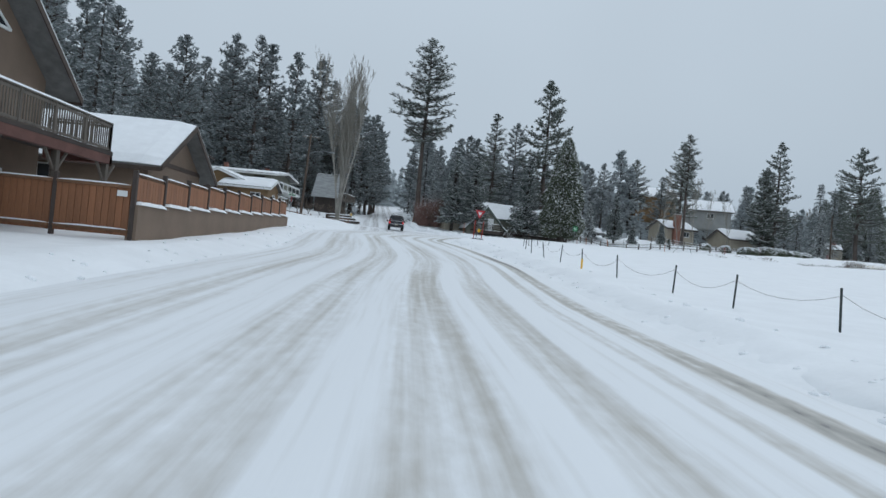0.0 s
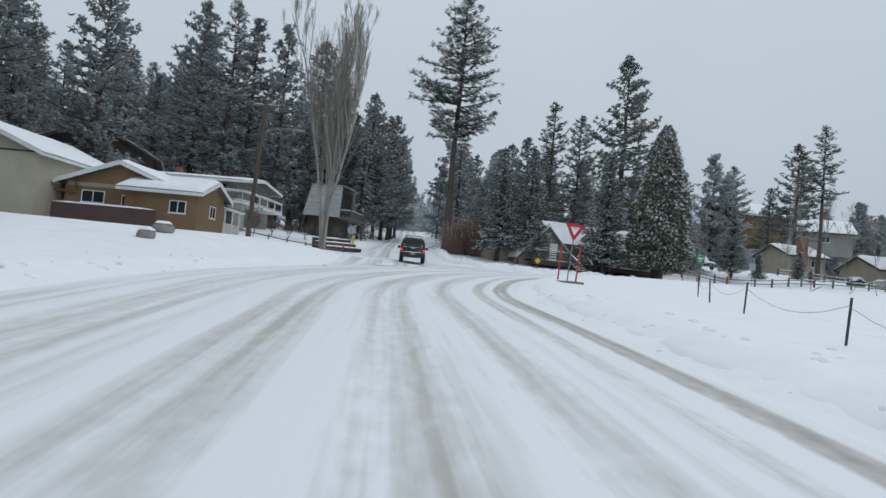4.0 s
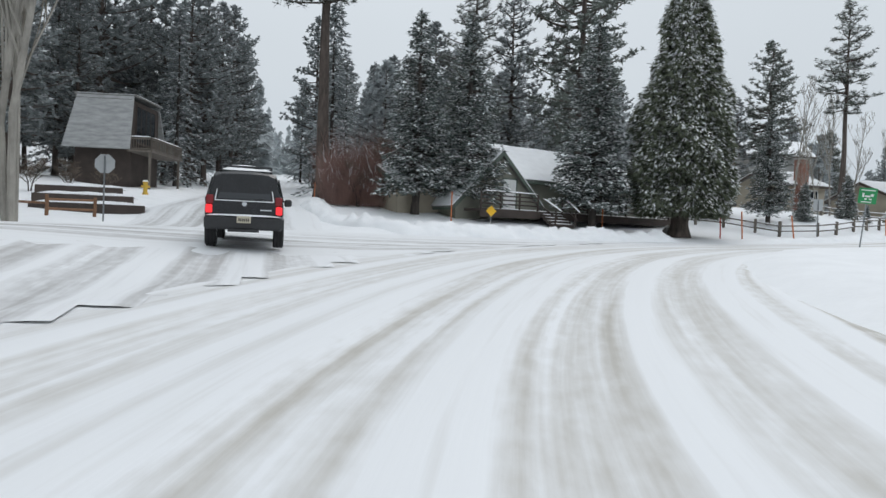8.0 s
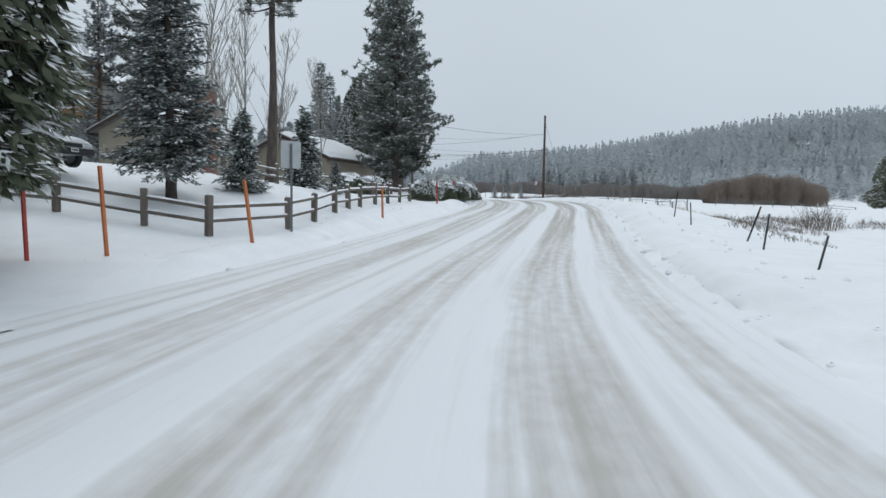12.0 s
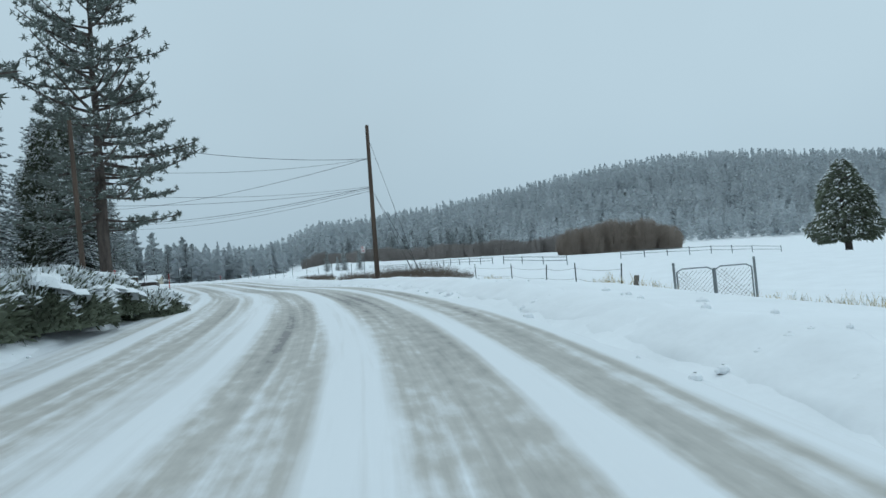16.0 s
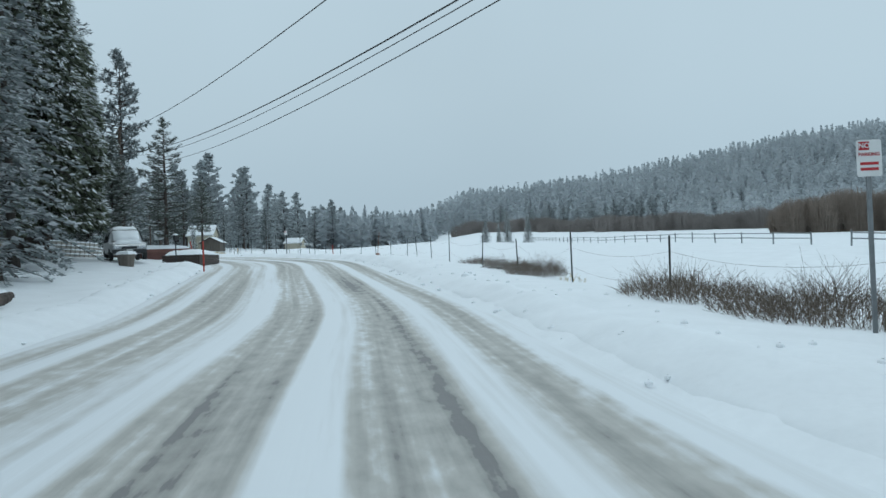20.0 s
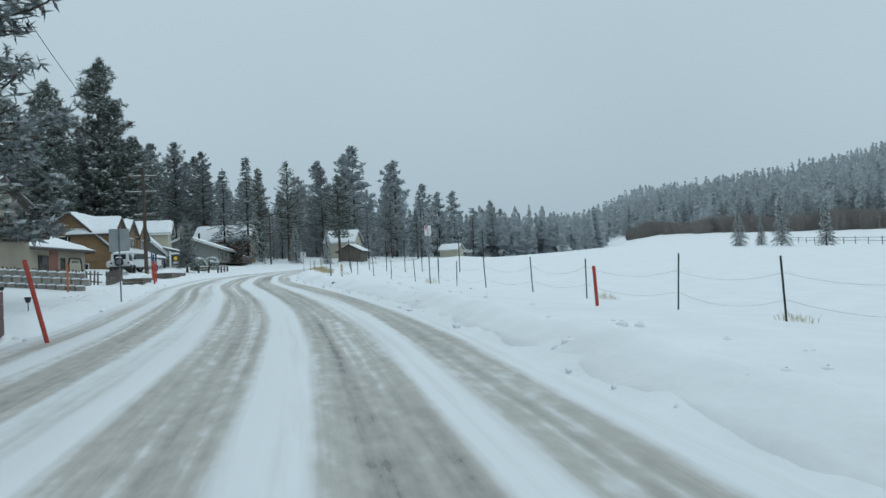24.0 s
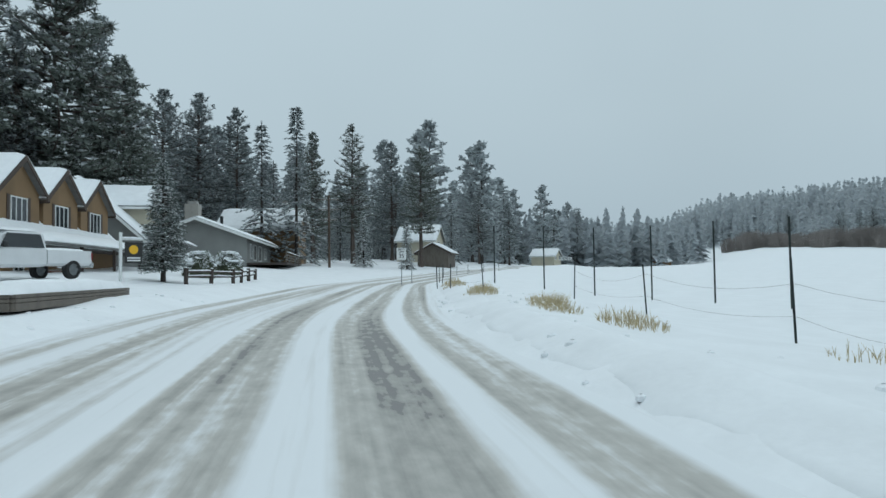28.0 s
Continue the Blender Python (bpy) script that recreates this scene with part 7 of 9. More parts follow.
no_parking(94.0, 127.0, -62, 2.42, "bars")
no_parking(137.55, 179.0, -38, 2.65)
sp = sign_post(164.3, 228.2, 2.35, -40, "white speed limit sign reading 35 on a post")
spp = part("sign_plate", plate(0.61, 0.76), M["sign_white"], sp, at=pose(0, -0.02, 1.98))
text_on(spp, "SPEED", 0.15, pose(0, -0.006, 0.27), "sign_black")
text_on(spp, "LIMIT", 0.15, pose(0, -0.006, 0.13), "sign_black")
text_on(spp, "35", 0.36, pose(0, -0.006, -0.14), "sign_black")
sb = sign_post(166.2, 229.5, 1.5, -40, "thin bare steel post beside the road", name="steel_post")

dl = empty("delineator", 142.7, 192.2, ground_z(142.7, 192.2), -38, "white delineator plate with two amber reflectors on a steel post", "delineator")
part("post", box_mesh(-0.03, 0.03, -0.008, 0.008, -0.4, 0.55), M["galv"], dl)
dp = part("plate", plate(0.19, 0.62, c=0.04), M["sign_white"], dl, at=pose(0, -0.015, 0.55))
for zz in (-0.10, 0.13):
    part("reflector", box_mesh(-0.045, 0.045, -0.012, -0.002, zz - 0.085, zz + 0.085, 0.004), M["amber"], dp)
d2 = empty("delineator", 143.6, 194.6, ground_z(143.6, 194.6), -20, "grey delineator post standing edge on", "delineator")
part("post", box_mesh(-0.05, 0.05, -0.008, 0.008, -0.4, 0.85), M["galv"], d2)

for sx, sy, sh, ln in ((3.1, 104.3, 1.75, (0, 0)), (13.4, 106.6, 1.55, (0, 0)), (25.2, 104.0, 1.55, (0, -9)), (22.0, 104.6, 1.75, (0, -4)), (35.1, 107.6, 1.25, (0, -2)), (-5.0, 109.5, 1.5, (0, 2))):
    stake(sx, sy, sh, 0.032, "orange", None, ln)
for sx, sy, sh in ((46.6, 112.3, 1.35), (54.0, 115.6, 1.35), (20.6, 104.8, 1.7)):
    stake(sx, sy, sh, 0.03, "red_stake", None, (0, -2), "red snow stake on the bank beside the road")
for sx, sy, ln in ((134.6, 201.5, (0, 0)), (135.6, 203.6, (0, 1)), (137.0, 207.5, (0, -1))):
    stake(sx, sy, 2.0, 0.04, "red_stake", "blue_stake", ln, "tall red snow stake with a dark blue tip")
stake(126.6, 192.0, 1.35, 0.035, "orange", None, (0, 0), "orange stake by the garden wall")
stake(120.3, 172.4, 1.7, 0.035, "red_stake", None, (0, -12), "leaning red stake beside the planter")
stake(128.9, 165.2, 0.85, 0.028, "red_stake", None, (0, -4), "short red stake beside the wire fence")
stake(106.8, 154.9, 1.5, 0.03, "red_stake", None, (0, 0), "red stake before the planter")
stake(72.6, 128.6, 1.2, 0.03, "red_stake", None, (0, 14), "leaning red stake beside a rock")
stake(73.4, 128.9, 1.3, 0.03, "red_stake", None, (0, -6), "thin red stake beside a rock")
hy = empty("fire_hydrant", -14.6, 107.0, ground_z(-14.6, 107.0), 0, "yellow fire hydrant with a snowy cap", "hydrant")
hm = Mesh()
hm.tube((0, 0, -0.2), (0, 0, 0.08), 0.17, 0.17, 12)
hm.tube((0, 0, 0.08), (0, 0, 0.62), 0.12, 0.12, 12)
hm.tube((0, 0, 0.62), (0, 0, 0.72), 0.16, 0.14, 12)
part("body", hm, M["hydrant"], hy, smooth=False)
hn = Mesh()
hn.tube((-0.24, 0, 0.45), (0.24, 0, 0.45), 0.06, 0.06, 10)
part("nozzle", hn, M["hydrant"], hy)
part("snow", snow_slab(0.3, 0.3, 0.12, 3, 6, 6), M["snow_cap"], hy, at=pose(0, 0, 0.72))

# ---- poles and cables ----
def cross_pole(x, y, z, h, arms=(), lamp=False, lean=(0, 0), rz=0, label="brown wooden utility pole", r=0.16):
    ob = empty("utility_pole", x, y, z, rz, label, "utility pole")
    ob.matrix_world = ob.matrix_world @ pose(0, 0, 0, lean[0], lean[1], 0)
    ms = Mesh()
    ms.tube((0, 0, -0.8), (0, 0, h), r, r * 0.68, 12)
    part("pole", ms, M["pole_wood"], ob)
    for zz, w in arms:
        part("cross_arm", box_mesh(-w / 2, w / 2, r * 0.7, r * 0.7 + 0.1, zz - 0.06, zz + 0.06, 0.01), M["wood_grey"], ob)
        part("arm_snow", snow_slab(w, 0.11, 0.05, 2, 12, 3), M["snow_cap"], ob, at=pose(0, r * 0.7 + 0.05, zz + 0.06))
        for k in (-0.46, -0.2, 0.2, 0.46):
            im = Mesh()
            im.tube((w * k, r * 0.7 + 0.05, zz + 0.06), (w * k, r * 0.7 + 0.05, zz + 0.20), 0.035, 0.025, 8)
            part("insulator", im, M["stone"], ob)
    if lamp:
        lm = Mesh()
        pts = [Vector((0, 0, h * 0.76)), Vector((0.7, 0, h * 0.80)), Vector((1.8, 0, h * 0.815)), Vector((2.5, 0, h * 0.81))]
        lm.path(pts, [0.04, 0.035, 0.03, 0.03], 6)
        arm = part("lamp_arm", lm, M["galv"], ob)
        part("lamp_head", box_mesh(2.3, 3.0, -0.13, 0.13, h * 0.81 - 0.08, h * 0.81 + 0.06, 0.04), M["galv"], arm)
    return ob


P1Z = ground_z(-16.2, 77.0)
cross_pole(-16.2, 77.0, P1Z, 9.4, ((9.1, 2.0),), True, (0, 2), -10, "brown wooden utility pole with a street lamp arm")
cross_pole(91.1, 124.75, 7.7, 10.5, (), False, (0, 1.2), 0, "tall brown wooden utility pole beside the road", 0.17)
cross_pole(139.0, 213.5, ground_z(139.0, 213.5), 9.0, ((8.4, 2.4), (7.1, 2.8), (5.2, 1.7)), False, (0, 0), -35, "brown wooden utility pole with three cross arms")
YZ = ground_z(77.0, 134.5)
cross_pole(77.0, 134.5, YZ, 9.0, (), False, (0, -2), 0, "pale yellow-brown wooden pole by the big pine", 0.15)
cross_pole(120.4, 181.8, ground_z(120.4, 181.8), 11.4, ((11.0, 2.4), (9.6, 2.4)), False, (0, 0), 60, "wooden utility pole with cross arms behind the trees")
cross_pole(180.5, 262.0, ground_z(180.5, 262.0), 8.5, ((8.0, 2.4), (6.8, 2.4), (5.6, 1.8)), False, (0, 0), -30, "wooden utility pole with cross arms near the fir")
cross_pole(2.5, 128.0, ground_z(2.5, 128.0), 10.0, ((9.5, 2.0), (8.0, 2.0), (6.2, 1.6)), True, (0, 0), 10, "utility pole behind the roadside trees")


def cable(name, a, b, sag, r=0.014, label="thin black cable strung between poles"):
    ob = empty(name, 0, 0, 0, 0, label, "cable", "overhead cables")
    a, b = Vector(a), Vector(b)
    ms = Mesh()
    k = 24
    pts = [a.lerp(b, i / k) - Vector((0, 0, sag * 4 * (i / k) * (1 - i / k))) for i in range(k + 1)]
    ms.path(pts, [r] * (k + 1), 4)
    part("strand", ms, M["cable"], ob)


PT = (91.2, 124.8, 15.95)
PL = (91.2, 124.8, 14.0)
for dy, zz, src, rr in ((0, 16.9, PT, 0.016), (0.3, 15.2, PT, 0.011)):
    cable("overhead_cable", src, (77.0, 134.5 + dy, zz - 0.4), 0.5, rr)
cable("overhead_cable", PL, (77.0, 134.5, 12.9), 0.35, 0.012)
cable("overhead_cable", (91.2, 124.8, 14.1), (77.0, 134.9, 13.6), 0.45, 0.010)
for off, z0, z1, rr in ((-0.8, 15.95, 20.8, 0.016), (0.4, 14.05, 19.4, 0.019), (0.75, 13.95, 19.1, 0.012), (1.3, 13.8, 18.4, 0.013)):
    cable("overhead_cable", (91.2, 124.8, z0), (120.4 + off, 181.8 - off * 0.6, z1), 1.2, rr)
for off in (-1.0, 1.0):
    cable("overhead_cable", (120.4 + off * 0.8, 181.8 - off * 0.6, 21.0), (139.0 + off * 0.8, 213.5 - off * 0.6, ground_z(139, 213.5) + 8.5), 1.0, 0.014)
    cable("overhead_cable", (139.0 + off * 0.9, 213.5 - off * 0.6, ground_z(139, 213.5) + 7.2), (180.5 + off, 262.0 - off * 0.5, ground_z(180.5, 262) + 7.0), 1.0, 0.014)
gw = empty("guy_wire", 0, 0, 0, 0, "steel guy wires bracing the utility pole", "wire")
for tgt, topz, rr in (((95.7, 123.3), 17.6, 0.012), ((95.3, 123.5), 14.1, 0.010), ((95.6, 122.9), 14.0, 0.012)):
    gm = Mesh()
    gz_ = ground_z(*tgt)
    a, b = Vector((91.15, 124.75, topz)), Vector((tgt[0], tgt[1], gz_ - 0.1))
    gm.tube(a, b, rr, rr, 5)
    w_ = part("wire", gm, M["cable"], gw)
    gg = Mesh()
    gg.tube(b.lerp(a, 0.30 * (7 / (a - b).length)), b, 0.04, 0.04, 6)
    part("guard", gg, M["galv"], w_)
# ---- wire fences ----
line_b = [(74.2, 108.2), (76.6, 110.0), (79.0, 111.6), (82.4, 113.8), (86.0, 116.6), (90.0, 120.0), (93.4, 123.6)]
leans = [(0, -8), (2, 6), (0, -14), (3, 10), (0, 4), (0, -5), (0, 6)]
for (x, y), ln in zip(line_b, leans):
    t_post(x, y, 1.15, ln)
wire_run(line_b, (0.55, 0.95))
line_c = [(95.4, 126.6), (99.2, 130.6), (102.4, 134.0), (106.6, 137.6), (109.9, 140.8), (112.9, 144.2), (117.0, 147.8), (121.0, 151.4), (124.6, 154.6), (128.2, 158.6), (130.8, 162.0), (132.8, 165.2), (134.4, 168.9), (136.6, 172.6), (138.6, 176.6), (140.6, 180.2), (142.6, 183.4), (145.0, 187.8), (146.2, 191.4), (148.2, 195.6), (149.6, 199.2), (152.6, 203.8), (156.6, 209.0)]
for k, (x, y) in enumerate(line_c):
    t_post(x, y, 1.35 + 0.2 * ((k * 7) % 3 - 1) * 0.5, ((k * 5) % 7 - 3, (k * 11) % 13 - 8))
wire_run(line_c, (0.45, 1.0), sag=0.16, r=0.003)
line_f = [(155.6, 212.4), (157.8, 216.6), (160.4, 220.4), (164.0, 224.0), (168.6, 229.4), (173.0, 234.6), (178.0, 239.4), (184.0, 244.0), (190.0, 248.6), (197.0, 253.0), (204.0, 257.0)]
for k, (x, y) in enumerate(line_f):
    t_post(x, y, 1.1, ((k * 3) % 5 - 2, (k * 5) % 9 - 4))
wire_run(line_f, (0.4, 0.8), r=0.003)
# tall dark posts out in the meadow
for x, y in ((162.3, 197.0), (163.3, 200.9), (164.4, 204.8), (165.5, 208.3), (166.2, 211.7), (166.6, 215.2), (167.2, 219.0), (167.6, 223.2)):
    t_post(x, y, 3.5, (0, 0), "tall meadow posts", "tall dark steel post standing in the snowy meadow", 0.045)
line_a = [(7.6, 11.5), (7.3, 14.6), (6.9, 18.4), (6.5, 21.6), (6.1, 26.4), (5.6, 30.2), (5.4, 34.2), (5.2, 38.0), (4.95, 41.3), (5.2, 46.0), (5.8, 52.0), (7.0, 58.0), (8.6, 64.0), (10.6, 70.0)]
for k, (x, y) in enumerate(line_a):
    t_post(x, y, 0.85, ((k * 3) % 7 - 3, (k * 5) % 17 - 10), z=ground_z(x, y))
wire_run(line_a, (0.7,), sag=0.25)
yc = stake(5.5, 29.8, 0.42, 0.035, "sign_yellow", None, (0, 0), "short yellow utility marker by the fence")
for x, y, ln in ((31.6, 93.9, (20, 34)), (34.4, 94.6, (5, -30)), (27.6, 92.6, (30, 52)), (40.0, 97.2, (10, 40)), (43.6, 98.6, (0, -20))):
    t_post(x, y, 1.1, ln, label="bent fence post leaning in the snow")


def chain_gate(x, y, rz):
    ob = empty("chain_link_gate", x, y, ground_z(x, y), rz, "double chain-link gate between steel posts in the snow", "gate")
    for x0 in (-1.12, 0.03):
        fr = Mesh()
        w, h = 1.08, 1.15
        c = [(x0, 0, 0.12), (x0 + w, 0, 0.12), (x0 + w, 0, h), (x0 + w * 0.85, 0, h + 0.09), (x0 + w * 0.15, 0, h + 0.09), (x0, 0, h)]
        for a, b in zip(c, c[1:] + c[:1]):
            fr.tube(a, b, 0.022, 0.022, 6)
        leaf = part("gate_leaf", fr, M["galv"], ob)
        mm = Mesh()
        k = 0.13
        for i in range(-9, 10):
            a0 = x0 + i * k
            for sgn in (1, -1):
                p, q = (a0, 0.15), (a0 + sgn * 1.0, 1.15)
                lo, hi = max(min(p[0], q[0]), x0), min(max(p[0], q[0]), x0 + w)
                if hi - lo < 0.02:
                    continue
                def at_x(v):
                    return p[1] + (q[1] - p[1]) * (v - p[0]) / (q[0] - p[0])
                mm.tube((lo, 0, at_x(lo)), (hi, 0, at_x(hi)), 0.005, 0.005, 3, caps=False)
        part("mesh", mm, M["wire"], leaf)
    for x0 in (-1.2, 0.0, 1.2):
        ps = Mesh()
        ps.tube((x0, 0, -0.4), (x0, 0, 1.45 if x0 else 1.2), 0.04, 0.04, 8)
        part("post", ps, M["galv"], ob)


chain_gate(73.0, 105.3, -79)
wp = empty("wooden_post", 73.2, 107.7, ground_z(73.2, 107.7), 0, "stubby leaning wooden post by the fence", "fence post")
wp.matrix_world = wp.matrix_world @ pose(0, 0, 0, 5, 14, 0)
wm = Mesh()
wm.tube((0, 0, -0.4), (0, 0, 0.75), 0.09, 0.085, 9)
part("post", wm, M["wood_grey"], wp)


# ---- brush, hedges, grass ----
def brush(name, label, cx, cy, rx, ry, rz, h, n, material, seed, snow=0.0, thin=0.008, spread=0.5, category="bush"):
    """A thicket of many fine upright stems with forks. slots: twigs, snow."""
    rnd = random.Random(seed)
    ob = empty(name, cx, cy, ground_z(cx, cy), rz, label, category)
    ms = Mesh()
    ca, sa = math.cos(radians(rz)), math.sin(radians(rz))
    for _ in range(n):
        r, a = math.sqrt(rnd.random()), rnd.uniform(0, 6.283)
        x, y = rx * r * math.cos(a), ry * r * math.sin(a)
        wx, wy = cx + x * ca - y * sa, cy + x * sa + y * ca
        z = ground_z(wx, wy) - ob.matrix_world.translation.z - 0.05 if n < 260 else 0.0
        hh = h * (1 - 0.55 * r ** 3) * rnd.uniform(0.45, 1.0) * (0.95 + 0.45 * noise.noise((wx * 0.9, wy * 0.9, seed)))
        p = Vector((x, y, z))
        d = Vector((rnd.gauss(0, spread * 0.5) + x / rx * spread * 0.4, rnd.gauss(0, spread * 0.5) + y / ry * spread * 0.4, 1)).normalized()
        q = p + d * hh * 0.55
        ms.tube(p, q, thin, thin * 0.8, 3, 0, caps=False)
        for _ in range(3):
            e = (d + Vector((rnd.gauss(0, spread), rnd.gauss(0, spread), rnd.uniform(0, 0.4)))).normalized()
            b = p.lerp(q, rnd.uniform(0.45, 1.0))
            f = b + e * hh * rnd.uniform(0.25, 0.5)
            ms.tube(b, f, thin * 0.7, thin * 0.35, 3, 0, caps=False)
            if rnd.random() < snow:
                blade(ms, b.lerp(f, 0.4) + Vector((0, 0, thin * 2)), e, hh * 0.22, 0.05, 1)
    tagged(part("thicket", ms, [M[material], M["snow_tree"]], ob), kind="stuff")
    return ob


for k, (x, y, rx_, ry_, h_, n_) in enumerate(((86.2, 118.6, 2.4, 1.5, 1.25, 700), (88.4, 120.8, 2.4, 1.6, 1.35, 800), (91.0, 122.9, 2.4, 1.5, 1.4, 800), (93.4, 124.9, 2.0, 1.3, 1.3, 600), (95.9, 127.8, 1.9, 1.2, 1.2, 600), (98.6, 130.2, 1.9, 1.1, 1.05, 500))):
    brush("brush", "tangled brown roadside brush along the verge by the pole", x, y, rx_, ry_, 42, h_ * (1.0 + 0.12 * (k % 2)), int(n_ * 1.25), "twig_brown", 1 + k, 0.0, 0.0042, 0.95)
for k, (x, y, rx_, h_, n_) in enumerate(((105.8, 136.6, 1.8, 1.05, 500), (108.6, 139.0, 1.8, 0.9, 450), (111.6, 141.8, 1.7, 0.7, 300))):
    brush("brush", "dark leafless brush beside the wire fence", x, y, rx_, 0.9, 42, h_, n_, "twig_brown", 11 + k, 0.0, 0.0045, 0.95)
brush("brush", "low brush just behind the bank", 84.6, 119.0, 2.4, 1.0, 38, 0.5, 120, "twig_brown", 4, 0.05)
for k, (x, y, rx_, h_) in enumerate(((66.6, 103.6, 2.6, 0.75), (71.5, 107.6, 2.4, 0.8), (63.5, 102.0, 2.2, 0.8), (76.0, 109.5, 2.5, 0.7), (69.5, 101.5, 2.4, 0.9), (80.0, 113.5, 2.2, 0.6))):
    brush("weeds", "pale dry weeds poking through the snow", x, y, rx_, 1.1, 25, h_, 110, "grass", 20 + k, 0.10, 0.006, 0.5, "weeds")
for k, (x, y, h_, n_) in enumerate(((56.5, 93.7, 2.1, 190), (62.0, 97.6, 0.7, 110), (64.5, 99.6, 0.75, 120), (67.0, 100.4, 0.7, 110), (60.0, 95.2, 0.65, 110), (69.0, 103.0, 0.7, 110), (64.0, 95.5, 0.8, 120), (58.6, 91.6, 0.6, 100), (66.0, 96.5, 0.8, 120), (70.5, 98.4, 0.8, 120), (61.5, 91.0, 0.7, 110), (50.5, 94.4, 0.6, 100), (45.5, 95.6, 0.55, 90), (54.0, 95.6, 0.6, 110), (42.0, 95.2, 0.45, 80), (57.5, 97.0, 0.6, 110), (37.6, 93.6, 0.4, 70), (14.5, 4.5, 1.0, 110), (17.0, 10.0, 0.6, 90), (13.0, 15.0, 0.4, 70))):
    brush("brush", "snow-dusted sagebrush in the field", x, y, 1.6 if h_ > 1.5 else 1.4, 1.2, 10, h_, n_, "twig_brown", 40 + k, 0.18)
for k, (x, y) in enumerate(((156.6, 213.4), (150.0, 204.6), (152.4, 206.8), (148.4, 201.6), (158.6, 217.2), (161.0, 220.0), (153.2, 210.2))):
    brush("dry_grass", "tuft of straw-coloured dry grass at the verge", x, y, 1.2, 0.5, 55, 0.55, 150, "grass", 60 + k, 0.0, 0.006, 0.45, "grass")
for k, (x, y) in enumerate(((128.0, 158.2), (131.4, 162.0), (136.4, 169.4), (147.0, 197.4), (141.6, 183.0), (103.4, 134.4))):
    brush("dry_grass", "few thin dry stalks in the snow", x, y, 0.8, 0.4, 40, 0.5, 26, "grass", 80 + k, 0.0, 0.006, 0.4, "grass")
def willow_stems(ms, cx, cy, z, r_, h_, n, rnd, thin):
    """Fine stems fanning from the ground to a rounded top, two twigs on each."""
    for _ in range(n):
        a, v = rnd.uniform(0, 6.283), math.acos(rnd.uniform(0.05, 1.0))
        q = math.sqrt(rnd.random()) * 0.75
        foot = Vector((cx + r_ * q * math.cos(a), cy + r_ * q * math.sin(a), z - 0.2))
        k = rnd.uniform(0.8, 1.0)
        tip = Vector((cx + r_ * k * math.sin(v) * math.cos(a) + rnd.gauss(0, 0.25), cy + r_ * k * math.sin(v) * math.sin(a) + rnd.gauss(0, 0.25), z + h_ * k * math.cos(v) ** 0.6))
        mid = foot.lerp(tip, 0.55) + Vector((0, 0, 0.12 * h_))
        ms.tube(foot, mid, thin, thin * 0.8, 3, 0, caps=False)
        ms.tube(mid, tip, thin * 0.8, thin * 0.35, 3, 0, caps=False)
        twig = mid.lerp(tip, 0.5)
        ms.tube(twig, twig + (tip - mid) * 0.5 + Vector((rnd.gauss(0, 0.3), rnd.gauss(0, 0.3), rnd.gauss(0.1, 0.2))), thin * 0.6, thin * 0.3, 3, 0, caps=False)


def willow_mound(x, y, r_, h_, n, seed, material, label):
    z = ground_z(x, y)
    ob = empty("willow_thicket", x, y, z, 0, label, "willow")
    ms = Mesh()
    willow_stems(ms, 0, 0, 0, r_, h_, n, random.Random(seed), 0.022 if h_ < 5 else 0.06)
    tagged(part("thicket", ms, M[material], ob), kind="stuff")


for k in range(15):
    x, y = 321.0 - 6.0 * math.sin(k * 1.9), 144.0 - 2.75 * k
    willow_mound(x, y, 5.6, 7.0 + 6.2 * math.sin(math.pi * (k + 1.2) / 17.0) ** 0.7 + 0.8 * math.sin(k * 1.3), 800, 100 + k, "twig_willow", "tall rounded grove of bare grey-brown willows")
for k in range(5):
    willow_mound(118.0 + 5.0 * k, 76.0 + (k % 3) * 3.0 - k * 2.2, 3.4, 3.2 + 0.5 * math.sin(k * 2.0), 700, 130 + k, "twig_red", "bare brown willow scrub beyond the junction field")
far_w = empty("willow_belt", 0, 0, 0, 0, "long belt of bare grey-brown willows along the far meadow", "willow", kind="stuff")
ms = Mesh()
rnd = random.Random(77)
BELT = ((402.0, 150.0), (412.0, 190.0), (426.0, 230.0), (456.0, 290.0), (490.0, 353.0))
for k in range(150):
    t = (k + rnd.random()) / 150 * 3.999
    if math.sin(t * 9.0) > 0.97:
        continue
    a, b = BELT[int(t)], BELT[int(t) + 1]
    f = t - int(t)
    x, y = a[0] + (b[0] - a[0]) * f + rnd.gauss(0, 6.0), a[1] + (b[1] - a[1]) * f + rnd.gauss(0, 3.0)
    h_ = 8.0 * (0.85 + 0.15 * math.sin(t * 7) + 0.25 * rnd.random())
    willow_stems(ms, x, y, ground_z(x, y), rnd.uniform(4.5, 7.0), h_, 170, rnd, 0.09)
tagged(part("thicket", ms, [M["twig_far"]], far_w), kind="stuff")


